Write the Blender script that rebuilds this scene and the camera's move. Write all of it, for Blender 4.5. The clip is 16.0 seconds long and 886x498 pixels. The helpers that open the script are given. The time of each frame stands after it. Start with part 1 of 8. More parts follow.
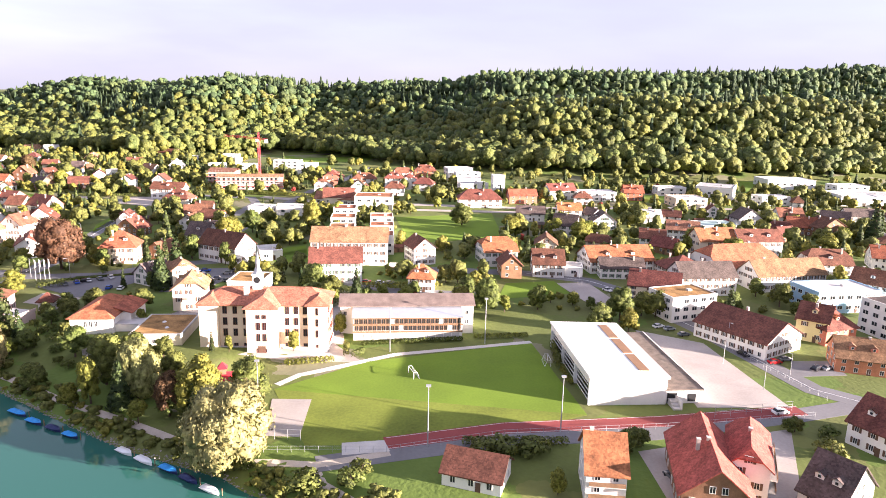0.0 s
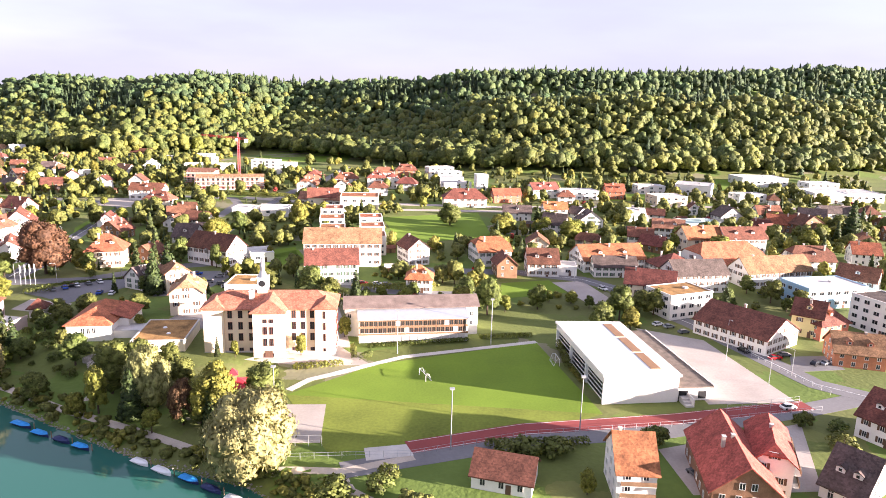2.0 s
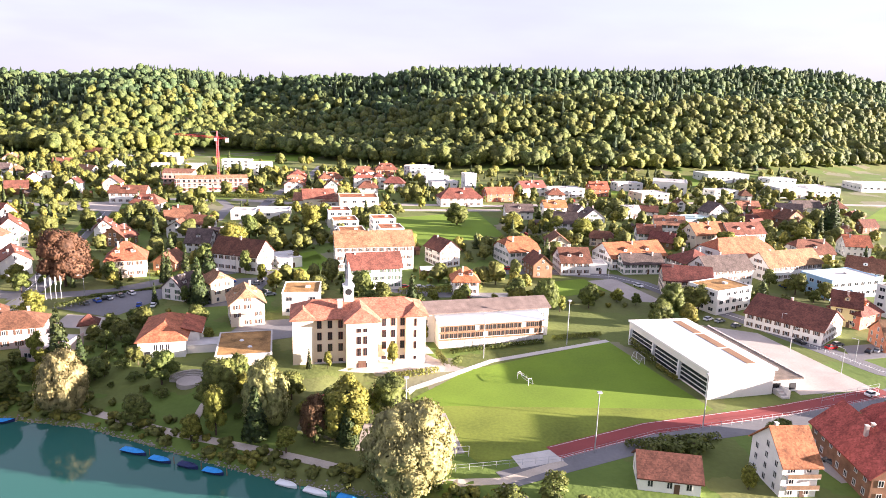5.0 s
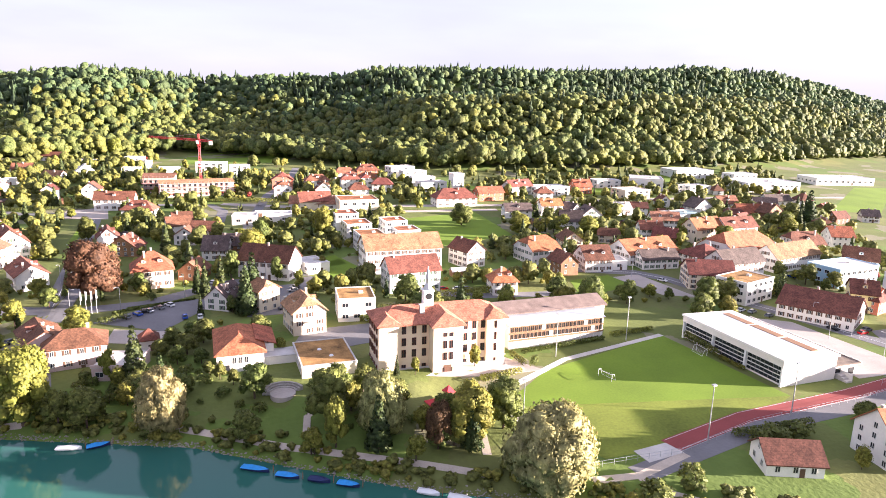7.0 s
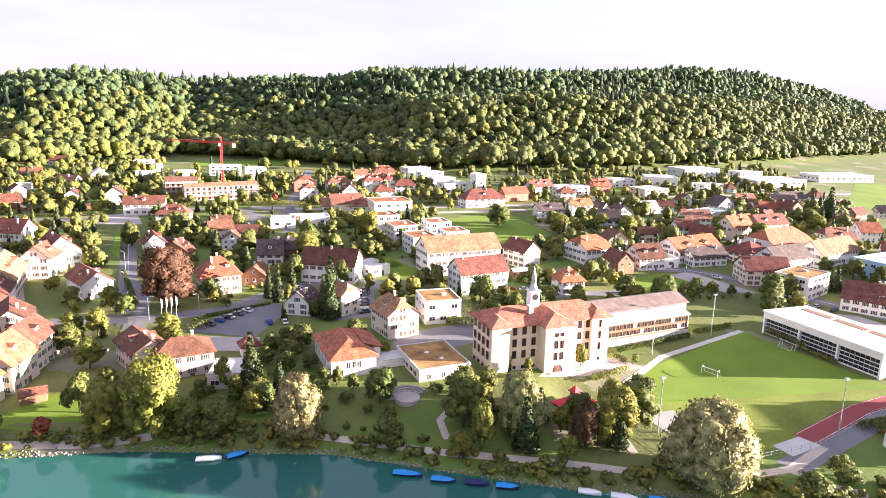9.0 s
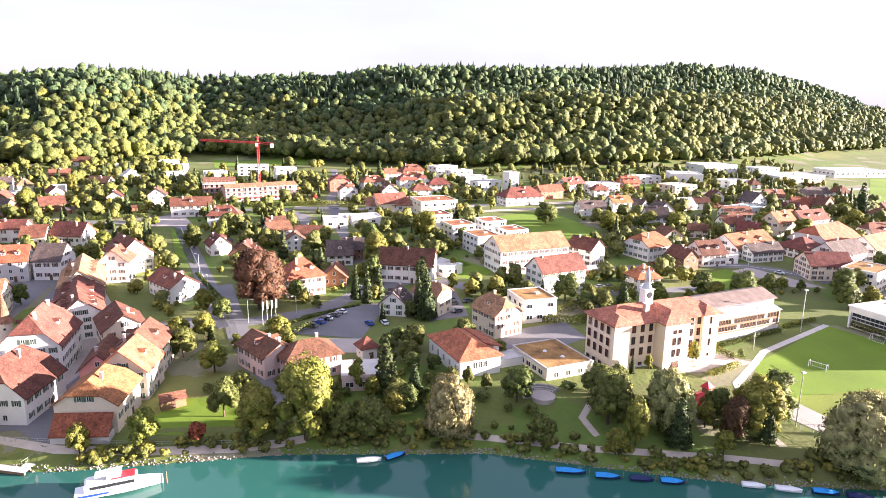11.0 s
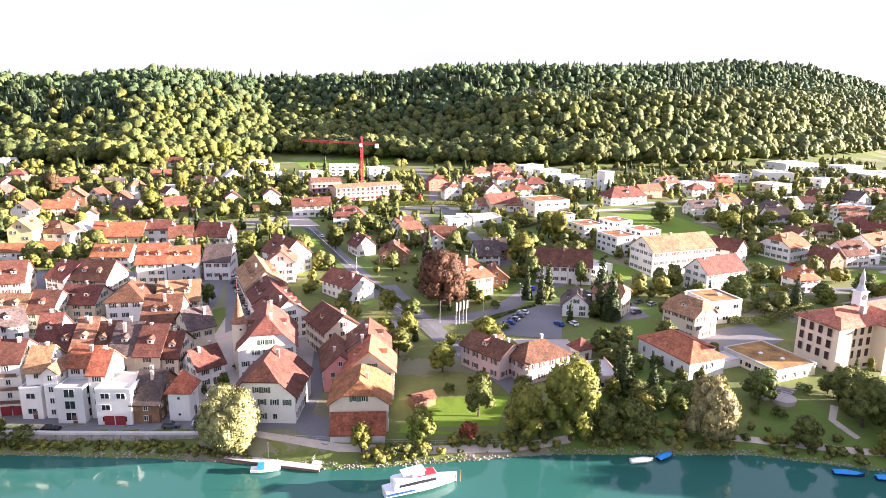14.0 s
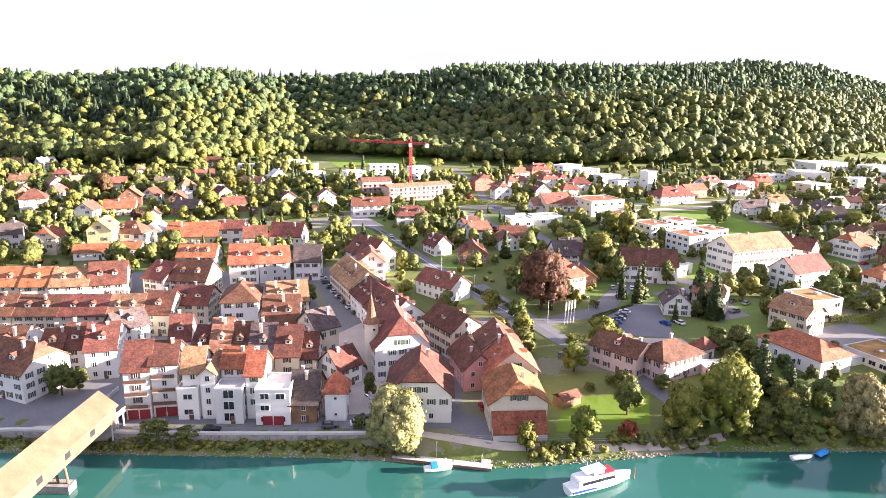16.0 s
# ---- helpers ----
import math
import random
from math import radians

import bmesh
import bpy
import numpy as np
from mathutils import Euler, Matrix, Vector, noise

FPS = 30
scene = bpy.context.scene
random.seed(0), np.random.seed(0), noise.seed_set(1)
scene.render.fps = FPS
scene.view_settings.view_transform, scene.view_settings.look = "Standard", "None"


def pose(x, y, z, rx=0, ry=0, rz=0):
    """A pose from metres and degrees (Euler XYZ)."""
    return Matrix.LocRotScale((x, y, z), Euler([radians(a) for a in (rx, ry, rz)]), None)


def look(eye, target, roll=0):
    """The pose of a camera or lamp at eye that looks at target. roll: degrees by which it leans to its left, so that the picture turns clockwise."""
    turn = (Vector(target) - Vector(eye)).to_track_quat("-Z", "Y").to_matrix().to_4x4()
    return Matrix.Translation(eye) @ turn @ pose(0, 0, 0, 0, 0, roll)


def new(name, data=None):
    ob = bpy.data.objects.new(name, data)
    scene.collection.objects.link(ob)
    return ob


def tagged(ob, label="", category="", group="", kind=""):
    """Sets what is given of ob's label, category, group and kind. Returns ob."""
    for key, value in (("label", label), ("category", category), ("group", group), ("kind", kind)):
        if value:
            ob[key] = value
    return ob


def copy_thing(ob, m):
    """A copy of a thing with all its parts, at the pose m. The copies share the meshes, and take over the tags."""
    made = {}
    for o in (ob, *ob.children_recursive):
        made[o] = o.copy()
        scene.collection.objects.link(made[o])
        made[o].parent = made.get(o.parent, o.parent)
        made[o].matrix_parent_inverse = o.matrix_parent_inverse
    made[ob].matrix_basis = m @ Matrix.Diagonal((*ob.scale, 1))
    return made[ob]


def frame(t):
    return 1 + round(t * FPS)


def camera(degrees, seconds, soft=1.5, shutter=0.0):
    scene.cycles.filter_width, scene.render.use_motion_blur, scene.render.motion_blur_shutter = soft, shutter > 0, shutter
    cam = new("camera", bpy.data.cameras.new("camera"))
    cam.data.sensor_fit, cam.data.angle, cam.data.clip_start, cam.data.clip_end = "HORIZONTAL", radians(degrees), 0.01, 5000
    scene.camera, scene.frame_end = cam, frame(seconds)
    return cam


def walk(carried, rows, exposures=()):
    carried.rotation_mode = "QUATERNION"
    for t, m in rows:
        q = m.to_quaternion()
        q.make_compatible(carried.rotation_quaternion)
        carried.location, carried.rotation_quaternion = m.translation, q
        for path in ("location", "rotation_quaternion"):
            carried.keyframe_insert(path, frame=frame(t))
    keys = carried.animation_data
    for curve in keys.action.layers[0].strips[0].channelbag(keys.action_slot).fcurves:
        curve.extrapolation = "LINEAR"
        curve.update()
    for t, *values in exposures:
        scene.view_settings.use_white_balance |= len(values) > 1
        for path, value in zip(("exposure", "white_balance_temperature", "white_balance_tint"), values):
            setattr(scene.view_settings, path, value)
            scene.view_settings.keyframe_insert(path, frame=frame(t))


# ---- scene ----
cam = camera(67.8, 16.0, 0.9)
PATH = [
    (0, (-0.84, 1.247, 76.045), (-0.821, 3.199, 75.61), 1.3),
    (0.5, (-3.909, 1.514, 76.153), (-3.868, 3.465, 75.717), 1.3),
    (1, (-6.933, 1.735, 76.374), (-6.869, 3.685, 75.937), 1.3),
    (1.5, (-9.954, 2.016, 76.554), (-9.866, 3.966, 76.116), 1.3),
    (2, (-12.926, 2.332, 76.582), (-12.809, 4.28, 76.144), 1.4),
    (2.5, (-17.186, 2.737, 76.725), (-17.014, 4.681, 76.287), 1.4),
    (3, (-23.288, 3.292, 76.824), (-23.082, 5.233, 76.385), 1.5),
    (3.5, (-31.121, 4.279, 76.917), (-30.871, 6.214, 76.478), 1.5),
    (4, (-40.39, 5.444, 77.124), (-40.103, 7.374, 76.684), 1.5),
    (4.5, (-50.923, 7.277, 77.386), (-50.603, 9.202, 76.946), 1.5),
    (4.7, (-55.179, 8.059, 77.399), (-54.851, 9.982, 76.957), 1.6),
    (6.8, (-99.289, 16.923, 77.92), (-98.758, 18.8, 77.478), 1.5),
    (7, (-103.213, 17.94, 77.836), (-102.669, 19.813, 77.393), 1.5),
    (7.5, (-112.757, 20.71, 77.459), (-112.18, 22.574, 77.019), 1.4),
    (8, (-122.158, 23.526, 77.14), (-121.561, 25.384, 76.701), 1.4),
    (8.2, (-125.992, 24.684, 77.073), (-125.392, 26.541, 76.635), 1.4),
    (10.3, (-165.024, 37.174, 77.481), (-164.344, 39.002, 77.036), 1.0),
    (10.5, (-169.039, 38.077, 77.591), (-168.358, 39.904, 77.146), 1.0),
    (11, (-178.683, 41.228, 77.799), (-178.002, 43.054, 77.352), 1.0),
    (11.5, (-187.857, 44.226, 77.971), (-187.183, 46.055, 77.523), 1.0),
    (12, (-196.721, 47.256, 78.18), (-196.071, 49.093, 77.73), 0.8),
    (12.5, (-206.007, 50.138, 78.391), (-205.374, 51.981, 77.94), 0.7),
    (13, (-215.524, 53.064, 78.576), (-214.892, 54.907, 78.123), 0.7),
    (13.5, (-225.173, 55.908, 78.766), (-224.542, 57.751, 78.311), 0.7),
    (14, (-234.835, 58.735, 79.006), (-234.204, 60.577, 78.55), 0.7),
    (14.5, (-244.481, 61.643, 79.101), (-243.849, 63.485, 78.644), 0.7),
    (15, (-254.051, 64.582, 79.061), (-253.413, 66.421, 78.603), 0.7),
    (15.5, (-263.784, 67.55, 79.175), (-263.131, 69.384, 78.717), 0.8),
    (16, (-273.283, 70.659, 79.243), (-272.627, 72.492, 78.784), 0.8),
]
walk(cam, [(t, look(eye, target, roll)) for t, eye, target, roll in PATH], [(0, 2.66, 5920, 25), (16, 2.97, 5760, 25)])

# ---- world, sun and exposure ----
SUN_TO = Vector((0.947, -0.322, math.tan(radians(9.0)))).normalized()
world = bpy.data.worlds.new("evening_sky")
world.use_nodes = True
scene.world = world
wn, wl = world.node_tree.nodes, world.node_tree.links
wn.clear()
sky = wn.new("ShaderNodeTexSky")
sky.sky_type = "NISHITA"
sky.sun_disc = False
sky.sun_elevation = radians(9.0)
sky.sun_rotation = math.atan2(SUN_TO.x, SUN_TO.y) % (2 * math.pi)
sky.air_density, sky.dust_density, sky.ozone_density = 1.0, 1.6, 1.0
wc = wn.new("ShaderNodeTexCoord")
wmap = wn.new("ShaderNodeMapping")
wmap.inputs["Scale"].default_value = (1.0, 1.0, 5.0)
wnoise = wn.new("ShaderNodeTexNoise")
wnoise.inputs["Scale"].default_value, wnoise.inputs["Detail"].default_value = 2.2, 5.0
wramp = wn.new("ShaderNodeValToRGB")
wramp.color_ramp.elements[0].position, wramp.color_ramp.elements[0].color = 0.35, (0.82, 0.82, 0.82, 1)
wramp.color_ramp.elements[1].position, wramp.color_ramp.elements[1].color = 0.62, (0.95, 0.95, 0.95, 1)
wmix = wn.new("ShaderNodeMixRGB")
wmix.inputs["Color2"].default_value = (1.22, 1.22, 1.36, 1)   # thin bright cloud veil
wbg = wn.new("ShaderNodeBackground")
wbg.inputs["Strength"].default_value = 0.1
wout = wn.new("ShaderNodeOutputWorld")
wl.new(wc.outputs["Generated"], wmap.inputs["Vector"])
wl.new(wmap.outputs["Vector"], wnoise.inputs["Vector"])
wl.new(wnoise.outputs["Fac"], wramp.inputs["Fac"])
wl.new(wramp.outputs["Color"], wmix.inputs["Fac"])
wl.new(sky.outputs["Color"], wmix.inputs["Color1"])
wl.new(wmix.outputs["Color"], wbg.inputs["Color"])
wl.new(wbg.outputs["Background"], wout.inputs["Surface"])
sun_data = bpy.data.lights.new("sun", "SUN")
sun_data.energy, sun_data.angle, sun_data.color = 5.0, radians(0.6), (1.0, 0.85, 0.65)
sun = new("sun", sun_data)
sun.matrix_world = look((600, -200, 110), Vector((600, -200, 110)) - SUN_TO)


# ---- materials ----
def material(name, base, rough=0.8, metal=0.0, vary=0.15, scale=0.6, fine=8.0, bump=0.0, bump_scale=6.0, rand=0.0, coat=0.0):
    """A procedural surface: base colour varied by a coarse and a fine noise, optional bump and a shift from object to object."""
    m = bpy.data.materials.new(name)
    m.use_nodes = True
    n, l = m.node_tree.nodes, m.node_tree.links
    p = n["Principled BSDF"]
    p.inputs["Roughness"].default_value, p.inputs["Metallic"].default_value = rough, metal
    p.inputs["Specular IOR Level"].default_value = 0.3
    tc = n.new("ShaderNodeTexCoord")
    a, b = n.new("ShaderNodeTexNoise"), n.new("ShaderNodeTexNoise")
    a.inputs["Scale"].default_value, a.inputs["Detail"].default_value = scale, 4
    b.inputs["Scale"].default_value, b.inputs["Detail"].default_value = fine, 3
    l.new(tc.outputs["Object"], a.inputs["Vector"])
    l.new(tc.outputs["Object"], b.inputs["Vector"])
    add = n.new("ShaderNodeMath")
    add.operation = "MULTIPLY_ADD"
    l.new(b.outputs["Fac"], add.inputs[0])
    add.inputs[1].default_value = 0.5
    l.new(a.outputs["Fac"], add.inputs[2])
    mr = n.new("ShaderNodeMapRange")
    mr.inputs["From Min"].default_value, mr.inputs["From Max"].default_value = 0.45, 1.05
    mr.inputs["To Min"].default_value, mr.inputs["To Max"].default_value = 1 - vary * 1.4, 1 + vary
    l.new(add.outputs[0], mr.inputs["Value"])
    value = mr.outputs["Result"]
    hsv = n.new("ShaderNodeHueSaturation")
    hsv.inputs["Color"].default_value = (*base, 1)
    if rand:
        info = n.new("ShaderNodeObjectInfo")
        r = n.new("ShaderNodeMapRange")
        r.inputs["To Min"].default_value, r.inputs["To Max"].default_value = 1 - rand, 1 + rand
        l.new(info.outputs["Random"], r.inputs["Value"])
        mul = n.new("ShaderNodeMath")
        mul.operation = "MULTIPLY"
        l.new(r.outputs["Result"], mul.inputs[0])
        l.new(value, mul.inputs[1])
        value = mul.outputs[0]
        h = n.new("ShaderNodeMapRange")
        h.inputs["To Min"].default_value, h.inputs["To Max"].default_value = 0.5 - rand * 0.06, 0.5 + rand * 0.06
        fr = n.new("ShaderNodeMath")
        fr.operation = "FRACT"
        k = n.new("ShaderNodeMath")
        k.operation = "MULTIPLY"
        k.inputs[1].default_value = 7.31
        l.new(info.outputs["Random"], k.inputs[0])
        l.new(k.outputs[0], fr.inputs[0])
        l.new(fr.outputs[0], h.inputs["Value"])
        l.new(h.outputs["Result"], hsv.inputs["Hue"])
    l.new(value, hsv.inputs["Value"])
    l.new(hsv.outputs["Color"], p.inputs["Base Color"])
    if bump:
        bn = n.new("ShaderNodeTexNoise")
        bn.inputs["Scale"].default_value = bump_scale
        l.new(tc.outputs["Object"], bn.inputs["Vector"])
        bb = n.new("ShaderNodeBump")
        bb.inputs["Strength"].default_value, bb.inputs["Distance"].default_value = 1.0, bump
        l.new(bn.outputs["Fac"], bb.inputs["Height"])
        l.new(bb.outputs["Normal"], p.inputs["Normal"])
    return m


def tile_material(name, base, rand=0.22):
    """Clay tiles: courses by height, columns along, patched and weathered."""
    m = material(name, base, 0.85, vary=0.38, scale=0.35, fine=1.6, rand=rand)
    n, l = m.node_tree.nodes, m.node_tree.links
    tc = n["Texture Coordinate"]
    w = n.new("ShaderNodeTexWave")
    w.bands_direction, w.wave_profile = "Z", "SAW"
    w.inputs["Scale"].default_value, w.inputs["Distortion"].default_value = 1.1, 0.35
    l.new(tc.outputs["Object"], w.inputs["Vector"])
    v = n.new("ShaderNodeTexVoronoi")
    v.inputs["Scale"].default_value = 2.6
    l.new(tc.outputs["Object"], v.inputs["Vector"])
    mix = n.new("ShaderNodeMixRGB")
    mix.blend_type = "MULTIPLY"
    mix.inputs["Fac"].default_value = 0.45
    p = n["Principled BSDF"]
    source = p.inputs["Base Color"].links[0].from_socket
    l.new(source, mix.inputs["Color1"])
    sep = n.new("ShaderNodeSeparateColor")
    l.new(v.outputs["Color"], sep.inputs["Color"])
    l.new(sep.outputs[0], mix.inputs["Color2"])
    l.new(mix.outputs["Color"], p.inputs["Base Color"])
    bb = n.new("ShaderNodeBump")
    bb.inputs["Strength"].default_value, bb.inputs["Distance"].default_value = 0.6, 0.06
    l.new(w.outputs["Fac"], bb.inputs["Height"])
    l.new(bb.outputs["Normal"], p.inputs["Normal"])
    return m


WALL = {
    "w": material("white_render", (0.78, 0.75, 0.70), 0.9, vary=0.08, scale=0.25, fine=3, rand=0.08, bump=0.01),
    "c": material("cream_render", (0.72, 0.62, 0.47), 0.9, vary=0.10, scale=0.25, fine=3, rand=0.12, bump=0.01),
    "p": material("pink_render", (0.66, 0.30, 0.27), 0.9, vary=0.10, scale=0.25, fine=3, bump=0.01),
    "b": material("dark_boards", (0.27, 0.15, 0.08), 0.8, vary=0.3, scale=0.5, fine=5, rand=0.2, bump=0.02),
    "r": material("red_boards", (0.50, 0.19, 0.11), 0.85, vary=0.2, scale=0.5, fine=4, rand=0.15, bump=0.01),
    "m": material("mauve_render", (0.60, 0.46, 0.42), 0.9, vary=0.10, scale=0.25, fine=3, bump=0.01),
    "y": material("yellow_render", (0.72, 0.62, 0.32), 0.9, vary=0.10, scale=0.25, fine=3, bump=0.01),
    "l": material("blue_sheet", (0.34, 0.52, 0.66), 0.5, vary=0.06, scale=0.2, fine=2),
    "g": material("grey_render", (0.55, 0.54, 0.52), 0.9, vary=0.10, scale=0.25, fine=3, rand=0.15, bump=0.01),
}
TILE = {
    "o": tile_material("orange_tiles", (0.42, 0.155, 0.07)),
    "t": tile_material("tan_tiles", (0.36, 0.19, 0.105)),
    "r": tile_material("red_tiles", (0.25, 0.095, 0.062)),
    "k": tile_material("brick_red_tiles", (0.36, 0.10, 0.06)),
    "b": tile_material("brown_tiles", (0.185, 0.076, 0.048)),
    "d": tile_material("dark_tiles", (0.13, 0.095, 0.085)),
    "g": material("roof_gravel", (0.50, 0.48, 0.46), 0.95, vary=0.2, scale=0.3, fine=6, rand=0.2, bump=0.02),
    "e": material("planted_roof", (0.36, 0.20, 0.07), 0.95, vary=0.5, scale=0.25, fine=2.5, bump=0.05),
    "w": material("white_roof_sheet", (0.80, 0.78, 0.75), 0.6, vary=0.07, scale=0.15, fine=2),
    "n": material("pale_green_metal", (0.42, 0.55, 0.50), 0.4, vary=0.1, scale=0.3, fine=2),
}
GLASS = material("window_glass", (0.035, 0.04, 0.045), 0.12, vary=0.3, scale=0.8, fine=3, rand=0.3)
FRAME = material("window_frame_paint", (0.70, 0.68, 0.64), 0.6, vary=0.05)
SHUTTER = material("brown_shutter", (0.13, 0.075, 0.05), 0.7, vary=0.15)
SHUTTER_G = material("green_shutter", (0.09, 0.14, 0.09), 0.7, vary=0.15)
CHIMNEY = material("chimney_plaster", (0.50, 0.40, 0.34), 0.9, vary=0.2, scale=1.0)
WOOD = material("weathered_wood", (0.24, 0.14, 0.08), 0.8, vary=0.3, scale=0.8, fine=6, bump=0.02)
METAL = material("galvanised_metal", (0.48, 0.49, 0.50), 0.45, 0.6, vary=0.1)
RED_METAL = material("red_crane_paint", (0.62, 0.05, 0.06), 0.5, vary=0.12)
ASPHALT = material("asphalt", (0.185, 0.18, 0.185), 0.9, vary=0.16, scale=0.08, fine=1.2, bump=0.01)
PAVING = material("light_paving", (0.42, 0.37, 0.33), 0.9, vary=0.14, scale=0.1, fine=1.5, bump=0.01)
GRAVEL = material("pale_gravel_path", (0.50, 0.43, 0.35), 0.95, vary=0.16, scale=0.3, fine=3, bump=0.02)
LAWN = material("mown_lawn", (0.15, 0.235, 0.018), 0.95, vary=0.16, scale=0.05, fine=1.5, bump=0.03, bump_scale=4)
WORN = material("worn_lawn", (0.175, 0.215, 0.028), 0.95, vary=0.3, scale=0.06, fine=1.2, bump=0.03, bump_scale=4)
TRACK = material("red_running_track", (0.26, 0.06, 0.055), 0.9, vary=0.12, scale=0.15, fine=2)
STONE = material("river_stone", (0.36, 0.33, 0.29), 0.95, vary=0.35, scale=0.4, fine=2, bump=0.06, bump_scale=2)
CONCRETE = material("pale_concrete", (0.55, 0.52, 0.48), 0.9, vary=0.12, scale=0.3, fine=3, bump=0.01)
BARK = material("tree_bark", (0.10, 0.07, 0.05), 0.95, vary=0.3, scale=2, bump=0.03)
WHITE = material("white_paint", (0.80, 0.80, 0.79), 0.4, vary=0.04)
BLUE = material("blue_tarpaulin", (0.03, 0.28, 0.68), 0.55, vary=0.15, scale=1.2, bump=0.03, bump_scale=2)
DARKBLUE = material("navy_tarpaulin", (0.02, 0.03, 0.10), 0.55, vary=0.15, scale=1.2)
DARK = material("dark_opening", (0.02, 0.02, 0.022), 0.6)
RUBBER = material("tyre_rubber", (0.02, 0.02, 0.02), 0.9)
GARAGE = material("dark_red_doors", (0.24, 0.03, 0.035), 0.6, vary=0.12)
REDPAINT = material("red_paint", (0.55, 0.03, 0.04), 0.5, vary=0.1)


def ground_material():
    """Gardens and rough grass in patches, with drier spots."""
    m = material("garden_grass", (0.115, 0.15, 0.035), 0.95, vary=0.4, scale=0.06, fine=0.7, bump=0.15, bump_scale=0.8)
    n, l = m.node_tree.nodes, m.node_tree.links
    p = n["Principled BSDF"]
    source = p.inputs["Base Color"].links[0].from_socket
    v = n.new("ShaderNodeTexVoronoi")
    v.inputs["Scale"].default_value = 0.045
    wob = n.new("ShaderNodeTexNoise")
    wob.inputs["Scale"].default_value, wob.inputs["Detail"].default_value = 0.12, 4
    l.new(n["Texture Coordinate"].outputs["Object"], wob.inputs["Vector"])
    shift = n.new("ShaderNodeVectorMath")
    shift.operation = "MULTIPLY_ADD"
    l.new(wob.outputs["Color"], shift.inputs[0])
    shift.inputs[1].default_value = (22, 22, 0)
    l.new(n["Texture Coordinate"].outputs["Object"], shift.inputs[2])
    l.new(shift.outputs[0], v.inputs["Vector"])
    ramp = n.new("ShaderNodeValToRGB")
    ramp.color_ramp.interpolation = "CONSTANT"
    e = ramp.color_ramp.elements
    e[0].color = (0.14, 0.165, 0.04, 1)
    e[1].position, e[1].color = 0.45, (0.20, 0.20, 0.06, 1)
    for pos, c in ((0.55, (0.12, 0.19, 0.03, 1)), (0.76, (0.27, 0.235, 0.17, 1)), (0.84, (0.15, 0.155, 0.05, 1))):
        x = e.new(pos)
        x.color = c
    sep = n.new("ShaderNodeSeparateColor")
    l.new(v.outputs["Color"], sep.inputs["Color"])
    l.new(sep.outputs[0], ramp.inputs["Fac"])
    mix = n.new("ShaderNodeMixRGB")
    mix.inputs["Fac"].default_value = 0.6
    l.new(source, mix.inputs["Color1"])
    l.new(ramp.outputs["Color"], mix.inputs["Color2"])
    l.new(mix.outputs["Color"], p.inputs["Base Color"])
    return m


def water_material():
    m = bpy.data.materials.new("river_water")
    m.use_nodes = True
    n, l = m.node_tree.nodes, m.node_tree.links
    p = n["Principled BSDF"]
    p.inputs["Base Color"].default_value = (0.030, 0.122, 0.098, 1)
    p.inputs["Roughness"].default_value = 0.06
    p.inputs["IOR"].default_value = 1.33
    tc = n.new("ShaderNodeTexCoord")
    mp = n.new("ShaderNodeMapping")
    mp.inputs["Scale"].default_value = (0.5, 1.0, 1.0)
    a = n.new("ShaderNodeTexNoise")
    a.inputs["Scale"].default_value, a.inputs["Detail"].default_value = 0.55, 4
    l.new(tc.outputs["Object"], mp.inputs["Vector"])
    l.new(mp.outputs["Vector"], a.inputs["Vector"])
    b = n.new("ShaderNodeBump")
    b.inputs["Strength"].default_value, b.inputs["Distance"].default_value = 0.25, 0.05
    l.new(a.outputs["Fac"], b.inputs["Height"])
    l.new(b.outputs["Normal"], p.inputs["Normal"])
    return m


